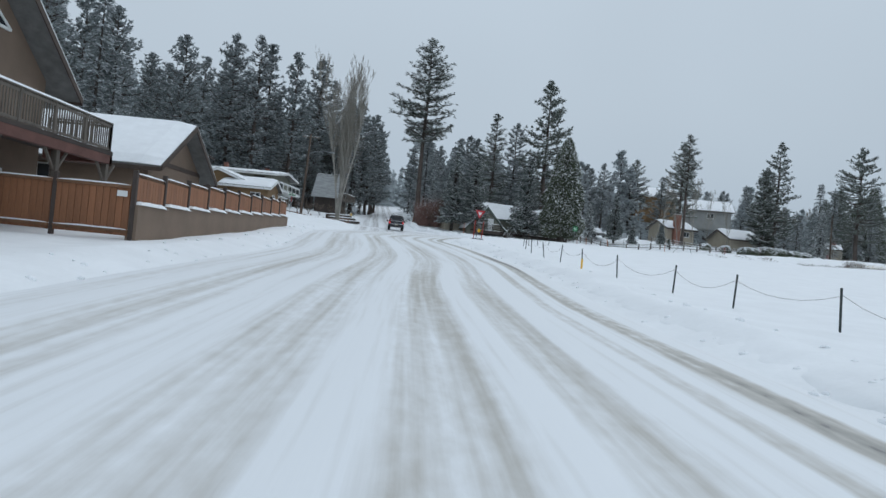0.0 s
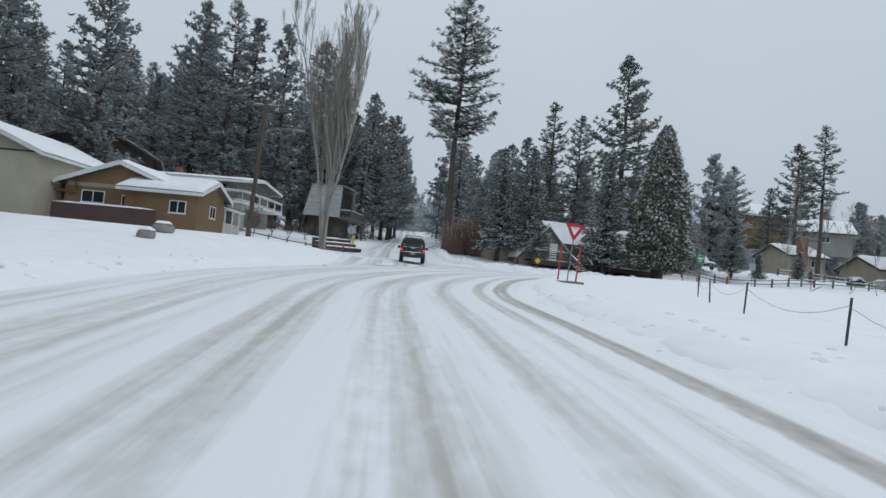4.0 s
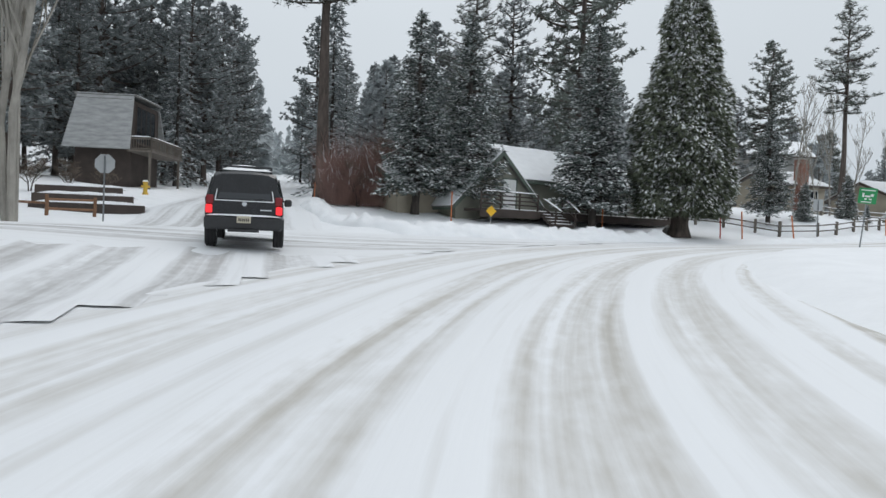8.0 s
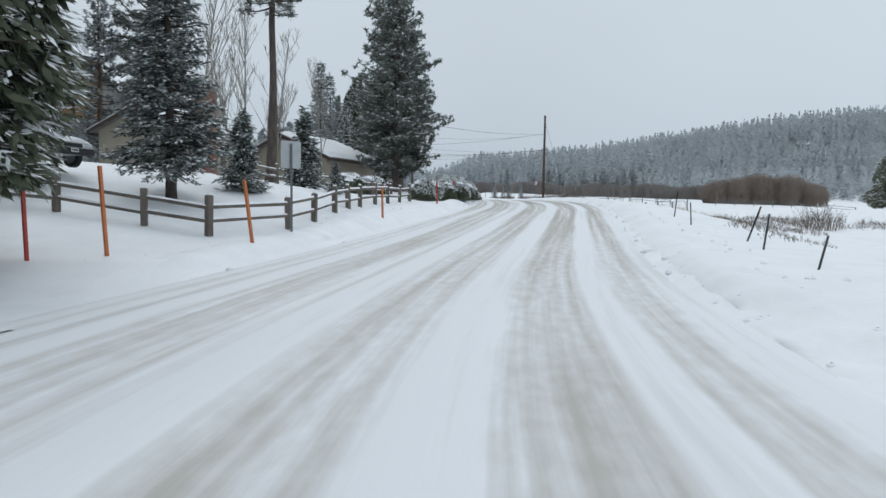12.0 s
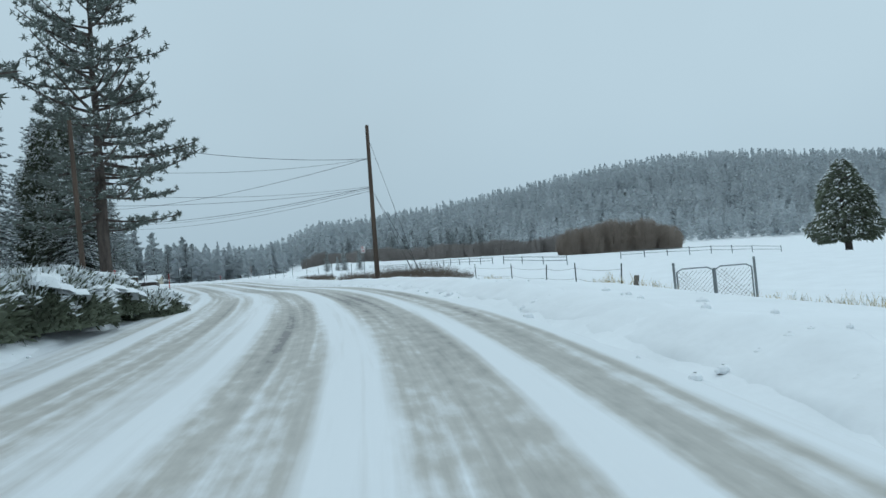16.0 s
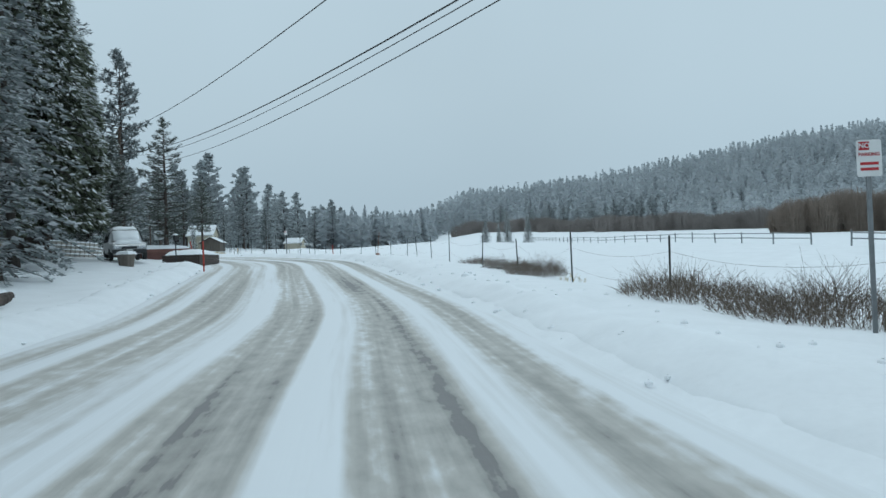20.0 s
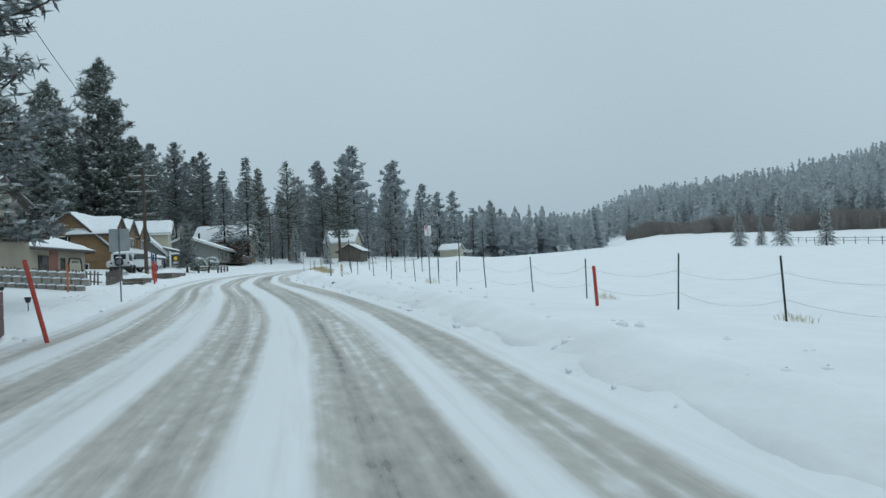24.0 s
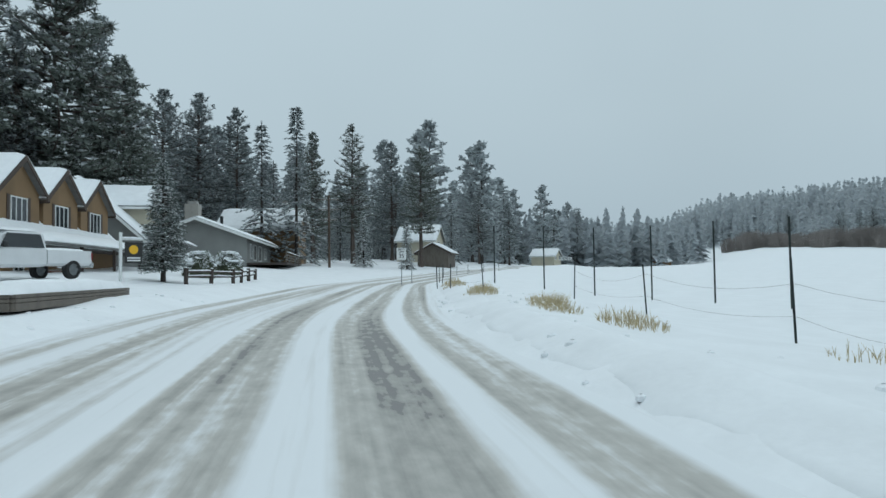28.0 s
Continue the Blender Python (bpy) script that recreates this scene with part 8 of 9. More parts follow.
def hedge(x, y, rx_, ry_, h, rz, seed, label="dark clipped shrub under a thick cap of snow"):
    """A rounded evergreen shrub: leafy sides, snow over the top. slots: leaves, snow."""
    rnd = random.Random(seed)
    ob = empty("shrub", x, y, ground_z(x, y) - 0.05, rz, label, "shrub")
    core = Mesh()
    n, m = 18, 9
    rows = []
    for j in range(m + 1):
        v = j / m * math.pi / 2
        rows.append([(rx_ * 0.95 * math.cos(v) ** 0.55 * math.cos(2 * math.pi * i / n) * (1 + 0.08 * noise.noise((i * 0.9, j * 0.7, seed))), ry_ * 0.95 * math.cos(v) ** 0.55 * math.sin(2 * math.pi * i / n), h * 0.92 * math.sin(v)) for i in range(n)])
    core.grid(rows, 0, closed=True)
    part("core", core, M["needle_cedar"], ob)
    lv = Mesh()
    for _ in range(int(900 * (rx_ + ry_) * h)):
        a, v = rnd.uniform(0, 6.283), math.asin(rnd.random() ** 0.9)
        p = Vector((rx_ * math.cos(v) ** 0.55 * math.cos(a), ry_ * math.cos(v) ** 0.55 * math.sin(a), h * 0.95 * math.sin(v)))
        d = (Vector((math.cos(a), math.sin(a), math.sin(v) * 1.5)) + Vector((rnd.gauss(0, 0.6), rnd.gauss(0, 0.6), rnd.gauss(0, 0.6)))).normalized()
        snowy = v > 0.45 + 0.7 * noise.noise((p.x * 1.7, p.y * 1.7, seed)) and rnd.random() < 0.7
        blade(lv, p, d, rnd.uniform(0.12, 0.24), 0.07, 1 if snowy else 0)
    part("leaves", lv, [M["needle_cedar"], M["snow_tree"]], ob)
    pads = int(9 * (rx_ + ry_)) + 4
    for k in range(pads):
        r_, a = math.sqrt(rnd.random()) * 0.92, rnd.uniform(0, 6.283)
        cx, cy = rx_ * r_ * math.cos(a), ry_ * r_ * math.sin(a)
        top = h * 0.95 * math.sqrt(max(0.05, 1 - r_ ** 3))
        w = rnd.uniform(0.16, 0.42)
        part("snow_pad", snow_slab(w * 2.0, w * 1.5, w * 0.55, k, 7, 6), M["snow_cap"], ob, at=pose(cx, cy, top - 0.05, math.sin(a) * -22 * r_, math.cos(a) * 22 * r_, rnd.uniform(0, 180)), smooth=True)


for k, (x, y, a, b, h) in enumerate(((52.6, 116.4, 2.3, 1.5, 1.5), (55.6, 117.0, 2.4, 1.5, 1.7), (58.4, 118.6, 2.3, 1.4, 1.5), (61.2, 119.2, 2.2, 1.3, 1.3), (64.2, 121.0, 2.2, 1.2, 1.1), (66.8, 121.4, 1.8, 0.9, 0.75), (49.6, 119.4, 1.0, 0.9, 1.2), (45.6, 118.0, 0.9, 0.9, 1.2))):
    hedge(x, y, a, b, h, 22, 200 + k)
for k, (x, y) in enumerate(((154.7, 236.6), (158.4, 240.6))):
    hedge(x, y, 0.9, 0.9, 1.7, 0, 220 + k, "small cone-shaped shrub wrapped in snow")

# ---- walls, planters, rocks and clutter ----
def block_wall(x0, y0, x1, y1, rows_n, h, label):
    """A dry-laid wall of small blocks, each with snow on its ledge."""
    ob = empty("block_wall", x0, y0, ground_z(x0, y0), math.degrees(math.atan2(y1 - y0, x1 - x0)), label, "wall")
    ln = math.hypot(x1 - x0, y1 - y0)
    w = 0.42
    n = int(ln / w)
    bh = h / rows_n
    blk = Mesh()
    blk.box(0.01, w - 0.05, -0.16, 0.16, 0, bh - 0.015, 0, 0.02)
    bd = blk.data("block", [M["stone"]])
    sn = snow_slab(w * 0.95, 0.2, 0.085, 3, 6, 4).data("block_snow", [M["snow_cap"]])
    dz = (ground_z(x1, y1) - ground_z(x0, y0)) / max(1, n)
    for r in range(rows_n):
        for k in range(n):
            xx = k * w + (w / 2 if r % 2 else 0)
            yy = 0.12 * r
            b = part("block", bd, [], ob, at=pose(xx, yy, dz * k + r * bh - 0.1))
            part("snow", sn, [], b, at=pose(w / 2 - 0.02, -0.10, bh - 0.012))
    return ob


block_wall(122.2, 196.0, 127.9, 192.7, 3, 0.95, "low stepped block wall with snow on every course")
block_wall(104.4, 166.2, 110.2, 168.6, 4, 1.0, "stone block wall with snowy courses beside the parked car")


def planter(x, y, rz, w, d, h, label, mat_name="wood_red"):
    ob = empty("planter", x, y, ground_z(x, y), rz, label, "planter")
    for k in range(3):
        z0 = h * k / 3
        for s in (-1, 1):
            part("timber", box_mesh(-w / 2, w / 2, s * d / 2 - 0.06, s * d / 2 + 0.06, z0 - 0.1 * (k == 0), z0 + h / 3 - 0.01, 0.012), M[mat_name], ob)
            part("timber", box_mesh(s * w / 2 - 0.06, s * w / 2 + 0.06, -d / 2 + 0.06, d / 2 - 0.06, z0 - 0.1 * (k == 0), z0 + h / 3 - 0.01, 0.012), M[mat_name], ob)
    part("snow", snow_slab(w * 1.02, d * 1.02, 0.42, 4, 16, 10), M["snow_cap"], ob, "deep snow mounded in the planter", at=pose(0, 0, h * 0.96), smooth=True)
    return ob


planter(112.3, 162.6, 38, 5.6, 2.0, 0.5, "dark timber planter heaped with snow at the road's edge", "wood_dark")
planter(117.7, 172.9, -17, 3.6, 2.4, 0.8, "red-brown timber planter round a tree, snow inside", "wood_red")
planter(142.6, 217.0, 58.6, 9.5, 1.2, 0.3, "low log planter heaped with snow before the parked trucks", "wood_grey")
planter(134.2, 202.9, 63, 8.2, 1.0, 0.34, "low log planter heaped with snow beside the pole", "wood_grey")
mbx = empty("lantern_post", 109.4, 160.4, ground_z(109.4, 160.4), 0, "black garden lantern on a short post with snow on top", "lantern")
lm = Mesh()
lm.tube((0, 0, -0.2), (0, 0, 1.3), 0.035, 0.035, 8)
part("post", lm, M["plastic"], mbx)
part("lantern", box_mesh(-0.1, 0.1, -0.1, 0.1, 1.3, 1.6, 0.02), M["plastic"], mbx)
part("snow", snow_slab(0.26, 0.26, 0.12, 3, 6, 6), M["snow_cap"], mbx, at=pose(0, 0, 1.6))
tub = empty("wooden_tub", 104.6, 157.9, ground_z(104.6, 157.9), 20, "weathered half-barrel tub full of snow", "tub")
tm = Mesh()
tm.tube((0, 0, -0.1), (0, 0, 0.55), 0.32, 0.42, 14)
part("tub", tm, M["wood_grey"], tub)
part("snow", snow_slab(0.8, 0.8, 0.22, 3, 8, 8), M["snow_cap"], tub, at=pose(0, 0, 0.54))


def rock(x, y, s, seed, label="grey boulder capped with snow"):
    rnd = random.Random(seed)
    ob = empty("boulder", x, y, ground_z(x, y), rnd.uniform(0, 360), label, "rock")
    ms = Mesh()
    n, m = 10, 6
    rows = [[(s * (1 + 0.25 * noise.noise((i * 0.8, j, seed))) * math.cos(math.pi * (j / m - 0.5)) * math.cos(2 * math.pi * i / n), s * 0.75 * (1 + 0.25 * noise.noise((i * 0.8, j, seed + 2))) * math.cos(math.pi * (j / m - 0.5)) * math.sin(2 * math.pi * i / n), s * 0.6 * math.sin(math.pi * (j / m - 0.5)) + s * 0.3) for i in range(n)] for j in range(m + 1)]
    ms.grid(rows, 0, closed=True)
    part("stone", ms, M["rock"], ob)
    part("snow", snow_slab(s * 1.3, s * 1.0, s * 0.3, seed, 8, 8), M["snow_cap"], ob, at=pose(0, 0, s * 0.72), smooth=True)


for k, (x, y, s) in enumerate(((74.6, 128.1, 0.38), (71.2, 127.0, 0.18), (-17.0, 65.0, 0.5), (-17.6, 68.0, 0.6), (18.6, 107.6, 0.55), (11.0, 106.0, 0.35), (122.6, 199.2, 0.4), (136.2, 184.4, 0.12), (107.8, 139.0, 0.12))):
    rock(x, y, s, 300 + k)
stp = empty("tree_stump", 88.5, 142.1, 8.6, 0, "tall weathered tree stump with snow on top", "stump")
sm_ = Mesh()
sm_.tube((0, 0, -0.5), (0, 0, 0.9), 0.24, 0.19, 10)
part("stump", sm_, M["bark"], stp)
part("snow", snow_slab(0.4, 0.4, 0.14, 3, 6, 6), M["snow_cap"], stp, at=pose(0, 0, 0.9))
lg = empty("log_pile", 91.6, 143.4, ground_z(91.6, 143.4), 20, "fallen snow-covered logs beside the pine", "log")
for k in range(4):
    q = Mesh()
    q.tube((-1.3 + 0.7 * k, 0.5 * k, 0.12), (0.5 + 0.7 * k, 0.2 + 0.6 * k, 0.2), 0.16, 0.13, 9)
    part("log", q, M["bark"], lg)
    part("snow", snow_slab(1.8, 0.3, 0.14, k, 10, 5), M["snow_cap"], lg, at=pose(-0.4 + 0.7 * k, 0.35 + 0.55 * k, 0.28, 0, 0, 4))
shv = empty("shovel_stake", 127.3, 159.3, ground_z(127.3, 159.3), -40, "tan wooden pole with an orange fitting stuck in the snow", "pole")
shv.matrix_world = shv.matrix_world @ pose(0, 0, 0, 0, 6, 0)
q = Mesh()
q.tube((0, 0, -0.2), (0, 0, 2.0), 0.022, 0.02, 7)
part("shaft", q, M["wood_orange"], shv)
part("fitting", box_mesh(-0.16, 0.16, -0.08, 0.08, 0.0, 0.32, 0.04), M["wood_orange"], shv)
pk = box_mesh(-0.05, 0.05, -0.012, 0.012, -0.25, 0.82, 0.006)
pkd = pk.data("picket", [M["wood_grey"]])
for fx, fy, gx, gy, gap in ((131.1, 200.0, 134.86, 207.5, 0.125), (122.6, 206.6, 130.95, 200.2, 0.2)):
    fl = math.hypot(gx - fx, gy - fy)
    fz, fa = ground_z(fx, fy), math.degrees(math.atan2(gy - fy, gx - fx))
    pf = empty("picket_fence", fx, fy, fz, fa, "weathered grey-brown picket fence before the garage", "fence")
    rise_ = (ground_z(gx, gy) - fz) / fl
    for zz in (0.15, 0.6):
        part("rail", box_mesh(0, fl, 0.014, 0.05, zz, zz + 0.07), M["wood_grey"], pf, at=pose(0, 0, 0, 0, -math.degrees(math.atan(rise_)), 0))
    for k in range(int(fl / gap)):
        part("picket", pkd, [], pf, at=pose(k * gap + 0.06, 0, rise_ * k * gap + 0.03 * math.sin(k * 2.3), 3.0 * math.sin(k * 1.7), 3.5 * math.sin(k * 1.1 + fx), 0))
ysign = empty("business_sign", 147.6, 228.4, ground_z(147.6, 228.4), 10, "white sign post carrying a dark board with a yellow-green disc", "sign")
part("post", box_mesh(-0.06, 0.06, -0.06, 0.06, -0.4, 2.3, 0.01), M["trim_white"], ysign)
part("arm", box_mesh(0.06, 1.1, -0.04, 0.04, 1.95, 2.03, 0.008), M["trim_white"], ysign)
bdp = part("board", box_mesh(0.2, 1.05, -0.02, 0.02, 0.85, 1.85, 0.01), M["sign_black"], ysign)
q = Mesh()
q.tube((0.62, -0.03, 1.5), (0.62, -0.02, 1.5), 0.22, 0.22, 18)
part("disc", q, M["sign_yellow"], bdp, "yellow-green disc")
for k in range(2):
    part("text_bar", box_mesh(0.3, 0.95, -0.026, -0.02, 0.95 + 0.12 * k, 1.02 + 0.12 * k), M["sign_white"], bdp)
part("snow", snow_slab(1.1, 0.16, 0.1, 2, 8, 4), M["snow_cap"], ysign, at=pose(0.55, 0, 2.03))
for k, (x, y) in enumerate(((121.2, 177.2), (122.6, 186.0))):
    q = empty("garden_light", x, y, ground_z(x, y), 0, "small black garden path light in the snow", "lamp")
    g_ = Mesh()
    g_.tube((0, 0, -0.2), (0, 0, 0.28), 0.012, 0.012, 6)
    part("stem", g_, M["plastic"], q)
    g2 = Mesh()
    g2.tube((0, 0, 0.28), (0, 0, 0.42), 0.05, 0.09, 10)
    part("head", g2, M["plastic"], q)


# ploughed snow lumps and footprints' rims along the banks
lumps = Mesh()
rnd = random.Random(5)
for k in range(1500):
    i = rnd.randrange(30, len(LINE) - 120)
    side = rnd.choice((1, 1, -1))
    off = (EDGE_R[i] + abs(rnd.gauss(0.9, 0.9)) + 0.1) if side > 0 else -(ROAD_L + abs(rnd.gauss(0.9, 1.0)) + 0.1)
    x, y = LINE[i, 0] + TAN[i, 1] * off, LINE[i, 1] - TAN[i, 0] * off
    if 58 < y < 108 and x < 21:
        continue
    s = rnd.uniform(0.025, 0.075) * (1.6 if rnd.random() < 0.06 else 1)
    z = ground_z(x, y) - s * 0.1
    a0 = rnd.uniform(0, 6.28)
    rows = [[(x + s * 1.3 * math.cos(v) * math.cos(a0 + 2 * math.pi * q / 7) * (1 + 0.3 * noise.noise((q, k, j))), y + s * math.cos(v) * math.sin(a0 + 2 * math.pi * q / 7), z + s * 0.8 * math.sin(v)) for q in range(7)] for j, v in enumerate((-0.6, 0.0, 0.6, 1.3))]
    lumps.grid(rows, 0, closed=True)
part("snow_lumps", lumps, M["snow_cap"]).name = "snow_lumps"
tagged(bpy.data.objects["snow_lumps"], "clods of ploughed snow scattered along the banks", "snow", kind="stuff")
# ---- trees, placed one by one near the road ----
plant(CORNER_PINE, -4.6, 113.0, 1.0, 40, "very tall pine with a thick trunk at the street corner")
for k, (x, y) in enumerate(((-17.5, 140.0), (-17.2, 147.0), (-16.9, 154.0), (-17.3, 162.0), (-17.6, 171.0))):
    plant(MID_PINES[k % 4], x, y, 1.0 + 0.07 * (k % 3), k * 77)
plant(MID_FIRS[1], -30.5, 58.4, 1.15, 40, "tall dark fir behind the low building")
plant(POPLAR, -13.8, 88.6, 0.97, 20)
plant(SPRUCE_SNOWY[0], 1.2, 106.4, 1.4, 10)
plant(SPRUCE_SNOWY[1], 4.5, 106.6, 1.42, 70)
plant(SPRUCE_SNOWY[0], 12.6, 106.4, 1.5, 200)
plant(CEDAR[0], 18.0, 105.2, 0.9, 15, tall=1.34)
plant(PINES[1], 17.0, 121.5, 1.38, 130)
plant(SLIM_PINE, 42.4, 121.0, 1.0, 15, "tall slender pine in front of the chimney house")
plant(MID_PINES[0], 12.0, 126.0, 1.0, 10)
plant(PINES[3], 8.0, 124.0, 1.05, 20)
plant(SPRUCE_SNOWY[1], 27.5, 110.0, 0.95, 10)
plant(FIRS[2], 24.0, 113.0, 0.62, 60)
plant(SMALL_FIR[1], 30.6, 110.3, 0.88, 0)
plant(SMALL_FIR[0], 35.9, 112.4, 1.08, 0)
plant(SMALL_FIR[0], 37.0, 111.6, 0.45, 0)
plant(DENSE_PINE, 57.5, 123.0, 0.92, 30, "dense snow-flecked pine standing above the hedge")
plant(PINES[3], 61.0, 125.5, 1.05, 80)
plant(PINES[0], 48.5, 141.0, 1.05, 140)
plant(PINES[2], 40.0, 145.0, 0.85, 10)
for k, (x, y, s) in enumerate(((39.6, 124.0, 1.1), (43.0, 124.6, 0.95), (46.6, 127.4, 1.15), (49.6, 128.2, 1.0), (53.0, 126.6, 0.8), (38.2, 120.6, 0.6))):
    plant(ASPEN[k % 2], x, y, s, k * 70)
plant(BIG_PINE, 87.4, 143.5, 1.0, 75, "big pine with a straight dark trunk close to the road", z=8.6)
plant(FIRS[1], 92.0, 150.6, 1.05, 0)
plant(MID_FIRS[0], 95.4, 151.0, 0.62, 40)
plant(FIRS[0], 83.0, 149.0, 1.1, 40)
plant(CEDAR[1], 93.6, 153.2, 0.8, 200)
plant(MID_FIRS[0], 91.2, 159.0, 1.05, 100)
plant(MID_FIRS[1], 86.4, 156.5, 1.1, 10)
plant(MID_FIRS[0], 98.6, 156.4, 1.0, 10)
plant(CEDAR[1], 103.2, 163.4, 1.12, 30, tall=1.2)
plant(CEDAR[1], 98.6, 161.0, 0.95, 130, tall=1.2)
plant(MID_FIRS[1], 106.0, 168.6, 0.9, 0)
plant(PINES[1], 108.8, 172.0, 0.85, 30)
plant(SPRUCE_SNOWY[1], 110.4, 170.6, 0.85, 0)
plant(DENSE_PINE, 113.8, 173.0, 0.52, 0)
plant(PINES[3], 118.3, 173.1, 0.56, 20, "dark snow-laden conifer growing out of the planter")
plant(MID_PINES[1], 121.6, 183.6, 0.95, 50)
plant(MID_PINES[2], 120.5, 190.5, 0.8, 90)
plant(MID_PINES[0], 117.5, 184.5, 1.1, 10)
plant(CEDAR[1], 113.0, 180.0, 0.7, 120)
plant(SPRUCE_SNOWY[0], 150.0, 229.6, 0.72, 33, "full spruce heavy with snow beside the porch")
plant(MID_PINES[2], 136.5, 249.0, 0.62, 0)
plant(DENSE_PINE, 143.2, 254.0, 1.42, 90)
plant(DENSE_PINE, 151.6, 259.0, 1.75, 50)
plant(DENSE_PINE, 157.6, 262.0, 1.15, 150)
plant(MID_PINES[1], 148.0, 257.0, 0.95, 80)
plant(MID_PINES[2], 140.0, 257.0, 0.9, 10)
plant(MID_PINES[1], 129.0, 252.0, 0.7, 20)
plant(MID_PINES[2], 139.0, 262.0, 0.75, 200)
plant(MID_PINES[3], 121.0, 246.0, 0.65, 130)
plant(MID_PINES[0], 147.6, 262.0, 1.15, 40)
plant(MID_PINES[3], 158.0, 271.0, 1.3, 140)
plant(MID_PINES[1], 164.0, 280.0, 1.1, 0)
plant(MID_PINES[2], 170.0, 286.0, 1.15, 70)
plant(MID_FIRS[0], 161.0, 284.0, 1.2, 70)
plant(MID_PINES[0], 114.0, 238.0, 0.7, 10)
plant(MID_FIRS[1], 178.5, 266.0, 1.2, 10, "tall dark fir beside the long house")
plant(MID_FIRS[0], 174.8, 267.5, 1.05, 80)
plant(PINES[1], 194.8, 277.9, 1.05, 20)
plant(PINES[3], 188.6, 279.0, 0.95, 120)
plant(PINES[0], 205.5, 275.0, 0.95, 60)
plant(MID_FIRS[0], 226.0, 290.0, 0.85, 60)
plant(MID_PINES[2], 237.0, 293.4, 0.75, 10)
plant(MID_PINES[3], 249.0, 296.0, 0.7, 90)
plant(MID_PINES[1], 175.6, 288.4, 1.15, 70)
plant(MID_PINES[0], 182.0, 289.4, 1.15, 170)
plant(FIRS[0], 190.0, 268.5, 0.75, 80, "bare-limbed grey fir at the bend")
plant(FIRS[1], 197.0, 268.0, 0.7, 80)
for x, y, s in ((207.4, 185.9, 0.62), (204.2, 180.0, 0.55), (209.6, 192.0, 0.5), (211.0, 189.6, 0.4)):
    plant(FIRS[int(x) % 3], x, y, s, None, "lone small fir out in the snowy meadow")
jz = cedar_crown(10.5, 4.9, 91, 0.14, 0.5, 2600, 0.5)
JUN = tree_kind("juniper_tree", trunk_mesh(9.0, 0.4, 92, n=8), jz, "round dark juniper dusted with snow", "juniper tree", CEDM, "bark_dark")
plant(JUN, 139.0, 86.8, 1.05)
for k, (x, y, s) in enumerate(((-1.0, 110.5, 1.2), (1.6, 113.0, 1.0), (-2.2, 108.6, 0.8), (4.0, 113.0, 1.1))):
    plant(FRUIT[0], x, y, s, k * 60)
for k in range(7):
    brush("red_twig_shrub", "tall bare reddish shrub behind the spruces", -3.4 + 0.75 * k, 108.8 + (k % 3) * 1.2, 1.1, 1.1, 0, 6.2, 520, "twig_shrub", 400 + k, 0.03, 0.008, 0.42, "shrub")
for k in range(6):
    plant(FRUIT[0], -23.0 + 1.5 * k, 99.0 + 0.8 * k, 0.5, k * 40, "thin bare sapling in the snowy garden")

rnd = random.Random(9)


def wood(n, xs, ys, kinds, smin, smax, keep):
    """A loose wood of single trees within a rectangle."""
    made, tries, placed = 0, 0, []
    while made < n and tries < n * 30:
        tries += 1
        x, y = rnd.uniform(*xs), rnd.uniform(*ys)
        if not keep(x, y) or any((x - a) ** 2 + (y - b) ** 2 < 9 for a, b in placed):
            continue
        placed.append((x, y))
        kind, size, turn = rnd.choice(kinds), rnd.uniform(smin, smax), rnd.uniform(0, 360)
        if math.hypot(x - 130.7, y - 224) > 11 and math.hypot(x - 122.3, y - 211) > 10:
            plant(kind, x, y, size, turn)
        made += 1


HOUSES = [(-21, 20, 13), (-18, 35, 11), (-28.6, 89, 11), (-28.5, 104, 12), (-36, 84, 10), (-44, 107, 10), (-20, 121, 8), (10.6, 112, 13), (43, 132, 10), (55, 131, 9), (46, 156, 9), (62, 160, 9), (144, 241, 12), (131, 233, 9), (124, 232, 9), (154, 251, 10), (167, 263, 13), (178, 273, 9), (211, 278, 6), (219, 291, 6), (271, 303, 10)]


def clear(x, y):
    return all(math.hypot(x - a, y - b) > r for a, b, r in HOUSES)


def ahead_x(y):
    return -4.8 - 0.095 * (y - 62)


wood(76, (-80, -24), (100, 205), MID_PINES + MID_FIRS[:1], 1.05, 1.5, lambda x, y: clear(x, y) and x < ahead_x(y) - 9 and not (x > -45 and y < 112))
wood(30, (-62, -26), (58, 100), MID_PINES + MID_FIRS[:1], 0.88, 1.22, lambda x, y: clear(x, y) and x < -30 - (y < 80) * 8)
wood(16, (-60, -26), (34, 62), MID_PINES + MID_FIRS, 0.72, 1.02, lambda x, y: clear(x, y))
wood(34, (-30, 6), (124, 215), MID_PINES + MID_FIRS, 0.8, 1.2, lambda x, y: clear(x, y) and abs(x - ahead_x(y)) > 6.5)
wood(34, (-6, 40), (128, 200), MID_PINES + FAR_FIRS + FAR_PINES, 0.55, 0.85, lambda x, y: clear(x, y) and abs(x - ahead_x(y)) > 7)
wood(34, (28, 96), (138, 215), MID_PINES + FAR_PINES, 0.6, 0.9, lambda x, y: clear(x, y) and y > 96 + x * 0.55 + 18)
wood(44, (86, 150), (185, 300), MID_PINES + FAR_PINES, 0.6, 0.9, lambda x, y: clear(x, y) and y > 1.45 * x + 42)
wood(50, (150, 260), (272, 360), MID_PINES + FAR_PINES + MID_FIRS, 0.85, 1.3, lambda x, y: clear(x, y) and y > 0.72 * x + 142)
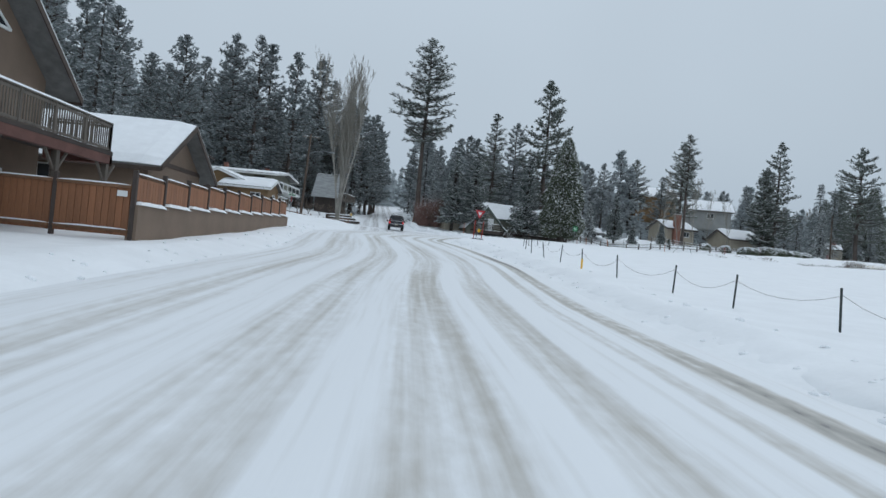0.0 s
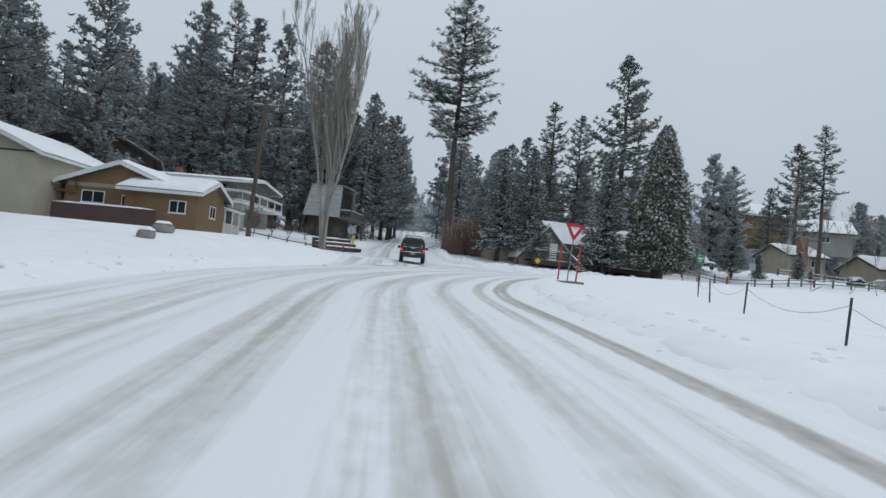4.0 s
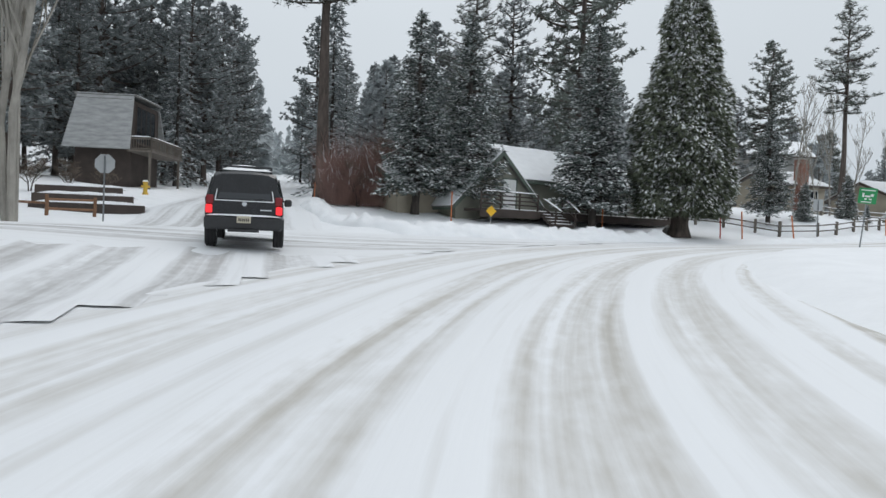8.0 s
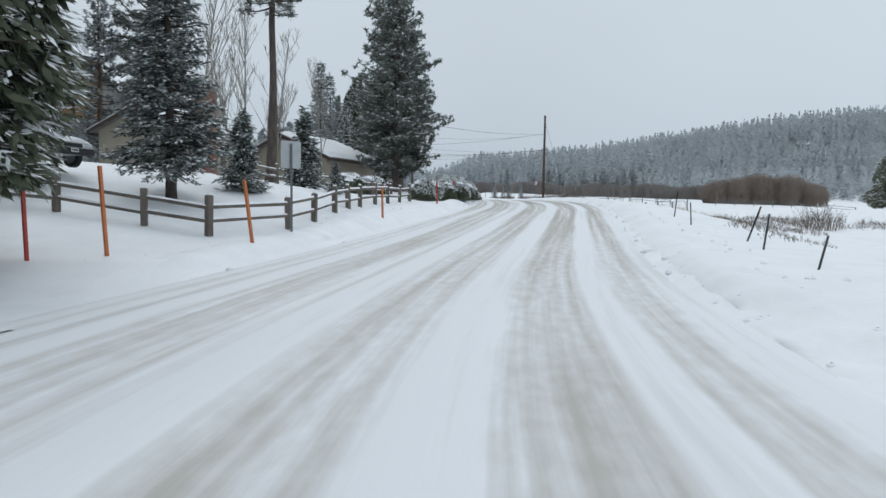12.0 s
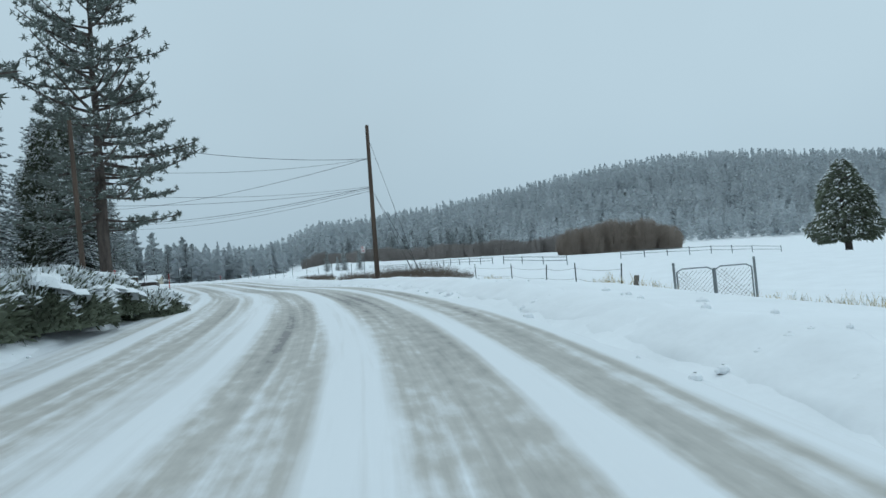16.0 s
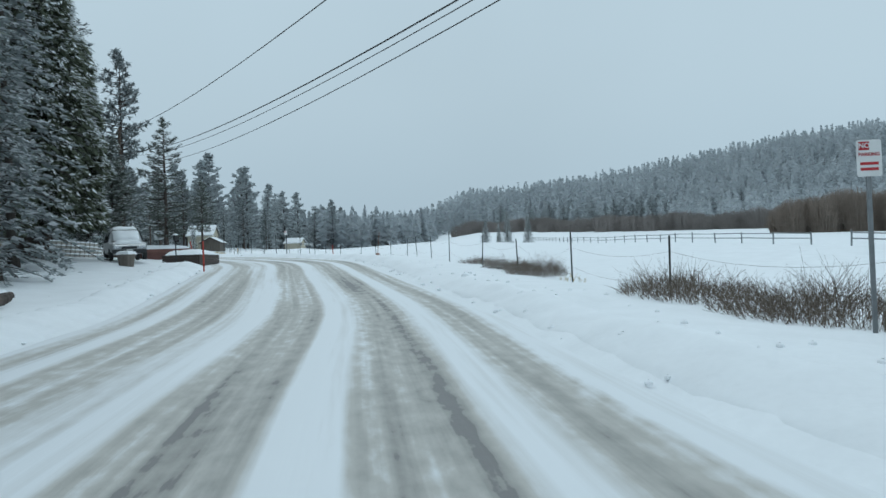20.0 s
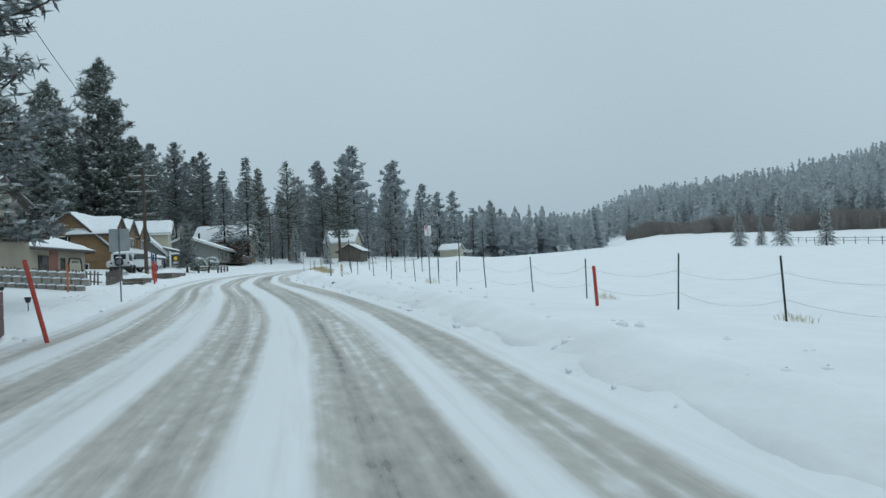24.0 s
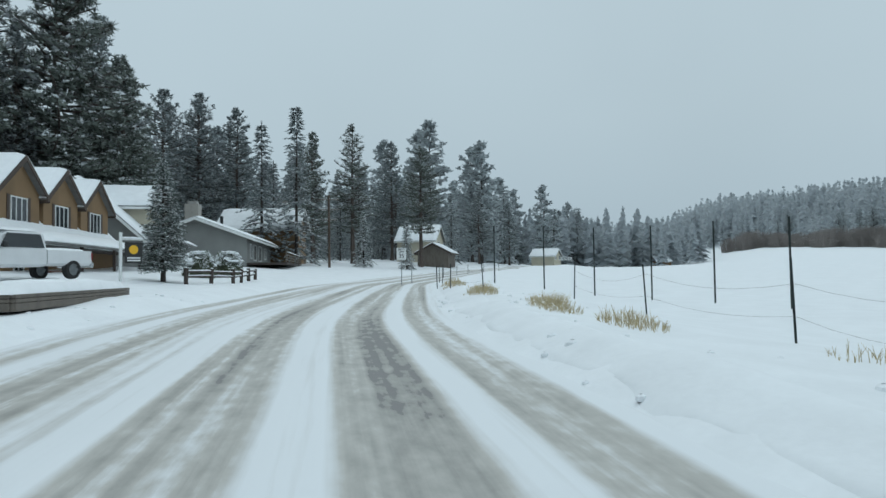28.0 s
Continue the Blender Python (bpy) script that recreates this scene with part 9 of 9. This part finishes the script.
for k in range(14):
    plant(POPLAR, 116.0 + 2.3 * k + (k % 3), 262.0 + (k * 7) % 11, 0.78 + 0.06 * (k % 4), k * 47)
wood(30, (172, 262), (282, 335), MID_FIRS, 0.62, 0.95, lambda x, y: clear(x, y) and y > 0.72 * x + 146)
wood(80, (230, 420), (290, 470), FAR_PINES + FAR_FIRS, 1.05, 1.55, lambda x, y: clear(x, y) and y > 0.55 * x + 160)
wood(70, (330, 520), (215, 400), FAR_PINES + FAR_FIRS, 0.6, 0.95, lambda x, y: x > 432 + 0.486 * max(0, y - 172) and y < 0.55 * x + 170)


# ---- distant forest ----
def forest(name, label, n, where, seed, material, hmin=13, hmax=24, sprays=46):
    """Many ragged conifers in one sheet of geometry, for slopes that stay far away: each a cone of short drooping sprays."""
    r = random.Random(seed)
    rg = np.random.default_rng(seed)
    spots = np.array([where(r) for _ in range(n)])
    z0 = np.concatenate([ground_array(spots[k : k + 4000, 0], spots[k : k + 4000, 1]) for k in range(0, n, 4000)])
    h = hmin + (hmax - hmin) * rg.random(n) ** 1.6
    w = h * rg.uniform(0.16, 0.28, n)
    blunt = rg.uniform(0.55, 1.0, n)
    t = np.clip((np.arange(sprays)[None, :] + rg.random((n, sprays))) / sprays, 0, 0.995)
    a = rg.uniform(0, 2 * np.pi, (n, sprays))
    reach = w[:, None] * (1 - t) ** blunt[:, None] * rg.uniform(0.55, 1.15, (n, sprays)) + 0.25
    zz = z0[:, None] + h[:, None] * (0.05 + 0.95 * t)
    size = h[:, None] * rg.uniform(0.06, 0.10, (n, sprays)) * (1.15 - 0.6 * t)
    ca, sa = np.cos(a), np.sin(a)
    x, y = spots[:, :1], spots[:, 1:]
    lift = h[:, None] * 0.05
    p0 = np.stack([x + 0 * ca, y + 0 * ca, zz + lift], -1)
    p1 = np.stack([x + ca * reach * 0.6 - sa * size, y + sa * reach * 0.6 + ca * size, zz], -1)
    p2 = np.stack([x + ca * reach, y + sa * reach, zz - lift * rg.uniform(0.2, 1.2, (n, sprays))], -1)
    p3 = np.stack([x + ca * reach * 0.6 + sa * size, y + sa * reach * 0.6 - ca * size, zz], -1)
    v = np.stack([p0, p1, p2, p3], 2).reshape(-1, 3)
    me = bpy.data.meshes.new(name)
    me.from_pydata(v.tolist(), [], np.arange(len(v)).reshape(-1, 4).tolist())
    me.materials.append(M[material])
    me.materials.append(M["hazed_snow"])
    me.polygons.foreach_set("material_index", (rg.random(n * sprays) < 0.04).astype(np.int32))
    me.update()
    tagged(new(name, me), label, "forest", kind="stuff")


def hill_spot(r):
    while True:
        x, y = r.uniform(540, 1090), r.uniform(-420, 640)
        d = ((x - 1040) / 330) ** 2 + ((y - 20) / 385) ** 2
        if d < 3.2 and r.random() < 0.35 + 0.65 * (x - 540) / 550:
            return x, y


def ring_spot(r):
    a, d = radians(r.uniform(-25, 75)), r.uniform(500, 760)
    return 90 + d * math.cos(a), 120 + d * math.sin(a)


def back_spot(r):
    a, d = radians(r.uniform(75, 250)), r.uniform(170, 420)
    x, y = -20 + d * math.cos(a), 60 + d * math.sin(a)
    return x, y


def east_spot(r):
    return r.uniform(60, 330), r.uniform(-160, 30)


# the haze over these far woods is painted into their needle colours
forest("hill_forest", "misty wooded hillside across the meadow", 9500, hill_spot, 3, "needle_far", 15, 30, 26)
def edge_spot(r):
    while True:
        x, y = r.uniform(425, 640), r.uniform(-220, 400)
        if x > 430 + 0.486 * max(0, y - 172):
            return x, y


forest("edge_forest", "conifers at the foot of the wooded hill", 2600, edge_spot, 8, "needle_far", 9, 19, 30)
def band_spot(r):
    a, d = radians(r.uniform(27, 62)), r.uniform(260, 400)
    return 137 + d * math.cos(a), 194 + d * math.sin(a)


forest("band_forest", "band of haze-pale conifers along the far side of the meadow", 560, band_spot, 12, "needle_far", 12, 23, 60)
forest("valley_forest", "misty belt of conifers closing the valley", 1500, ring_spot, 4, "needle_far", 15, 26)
forest("back_forest", "dense wood rising behind the houses", 900, back_spot, 5, "needle_hazed", 15, 27)
forest("east_forest", "thin wood along the far side of the field", 300, east_spot, 6, "needle_hazed", 10, 18)

# ---- ploughed banks ----
def snow_bank(label, pts, width, height, seed):
    """A ridge of ploughed snow: lumpy, uneven, heaped along a line."""
    pts = [Vector((x, y, 0)) for x, y in pts]
    run = []
    for a, b in zip(pts, pts[1:]):
        n = max(1, int((b - a).length / 0.22))
        run += [a.lerp(b, i / n) for i in range(n)]
    run.append(pts[-1])
    rows = []
    k = 13
    for i, p in enumerate(run):
        d = (run[min(i + 1, len(run) - 1)] - run[max(i - 1, 0)]).normalized()
        side = Vector((d.y, -d.x, 0))
        swell = 0.75 + 0.45 * noise.noise((i * 0.09, seed, 0.0)) + 0.35 * noise.noise((i * 0.31, seed, 4.0))
        ends = min(1.0, i / 8, (len(run) - 1 - i) / 8)
        row = []
        for j in range(k):
            u = -1 + 2 * j / (k - 1)
            q = p + side * (u * width * (0.5 + 0.12 * noise.noise((i * 0.2, j, seed))))
            lump = noise.noise((q.x * 2.3, q.y * 2.3, seed)) * 0.4 + noise.noise((q.x * 6.1, q.y * 6.1, seed + 3)) * 0.22
            h = height * ends * max(0.0, swell + lump) * (1 - u * u) ** 0.8 - 0.06 * (abs(u) > 0.99)
            row.append((q.x, q.y, h))
        rows.append(row)
    flat = [v for r in rows for v in r]
    base = ground_array(np.array([v[0] for v in flat]), np.array([v[1] for v in flat]))
    ms = Mesh()
    w = len(rows[0])
    ms.grid([[(x, y, float(base[i * w + j]) + z - 0.02) for j, (x, y, z) in enumerate(r)] for i, r in enumerate(rows)])
    me = ms.data("snow_bank", [M["snow"]], True)
    tagged(new("snow_bank", me), label, "snow", kind="structure")


def beside(line_pts, off):
    """Points of a line moved sideways."""
    out = []
    for k in range(len(line_pts)):
        a, b = line_pts[max(0, k - 1)], line_pts[min(len(line_pts) - 1, k + 1)]
        d = Vector((b[0] - a[0], b[1] - a[1])).normalized()
        out.append((line_pts[k][0] + d.y * off, line_pts[k][1] - d.x * off))
    return out


cross_pts = [tuple(p[:2]) for p in CROSS[::6]]
snow_bank("lumpy bank of ploughed snow before the deck house", beside(cross_pts[:5], 6.3)[:4] + [(-1.6, 97.2), (-3.4, 99.6), (-4.4, 103.0), (-5.2, 110.0)], 1.9, 0.62, 1)
way_at = lambda y0, y1, n: [tuple(LINE[i, :2]) for i in np.linspace(y0, y1, n).astype(int)]
i_np = int(np.argmin(np.hypot(LINE[:, 0] - 24, LINE[:, 1] - 98.5)))
i_b = int(np.argmin(np.hypot(LINE[:, 0] - 56, LINE[:, 1] - 110)))
i_c = int(np.argmin(np.hypot(LINE[:, 0] - 137, LINE[:, 1] - 194)))
i_d = int(np.argmin(np.hypot(LINE[:, 0] - 100, LINE[:, 1] - 141)))
snow_bank("low ploughed snow along the fenced garden", beside(way_at(i_np, i_b, 14), -(ROAD_L + 1.0)), 1.3, 0.15, 2)
snow_bank("low ploughed snow along the field side", beside(way_at(i_np - 8, i_d, 24), ROAD_R + 0.95), 1.2, 0.09, 3)
snow_bank("low ploughed snow along the meadow side", beside(way_at(i_d + 2, i_c + 40, 24), ROAD_R + 0.95), 1.2, 0.08, 4)
snow_bank("low ploughed snow before the garden walls", beside(way_at(i_b + 2, i_c + 20, 30), -(ROAD_L + 0.9)), 1.2, 0.10, 5)
snow_bank("low ploughed snow along the street", beside(way_at(40, 118, 16), ROAD_R + 2.1 + 0.95), 1.2, 0.06, 6)
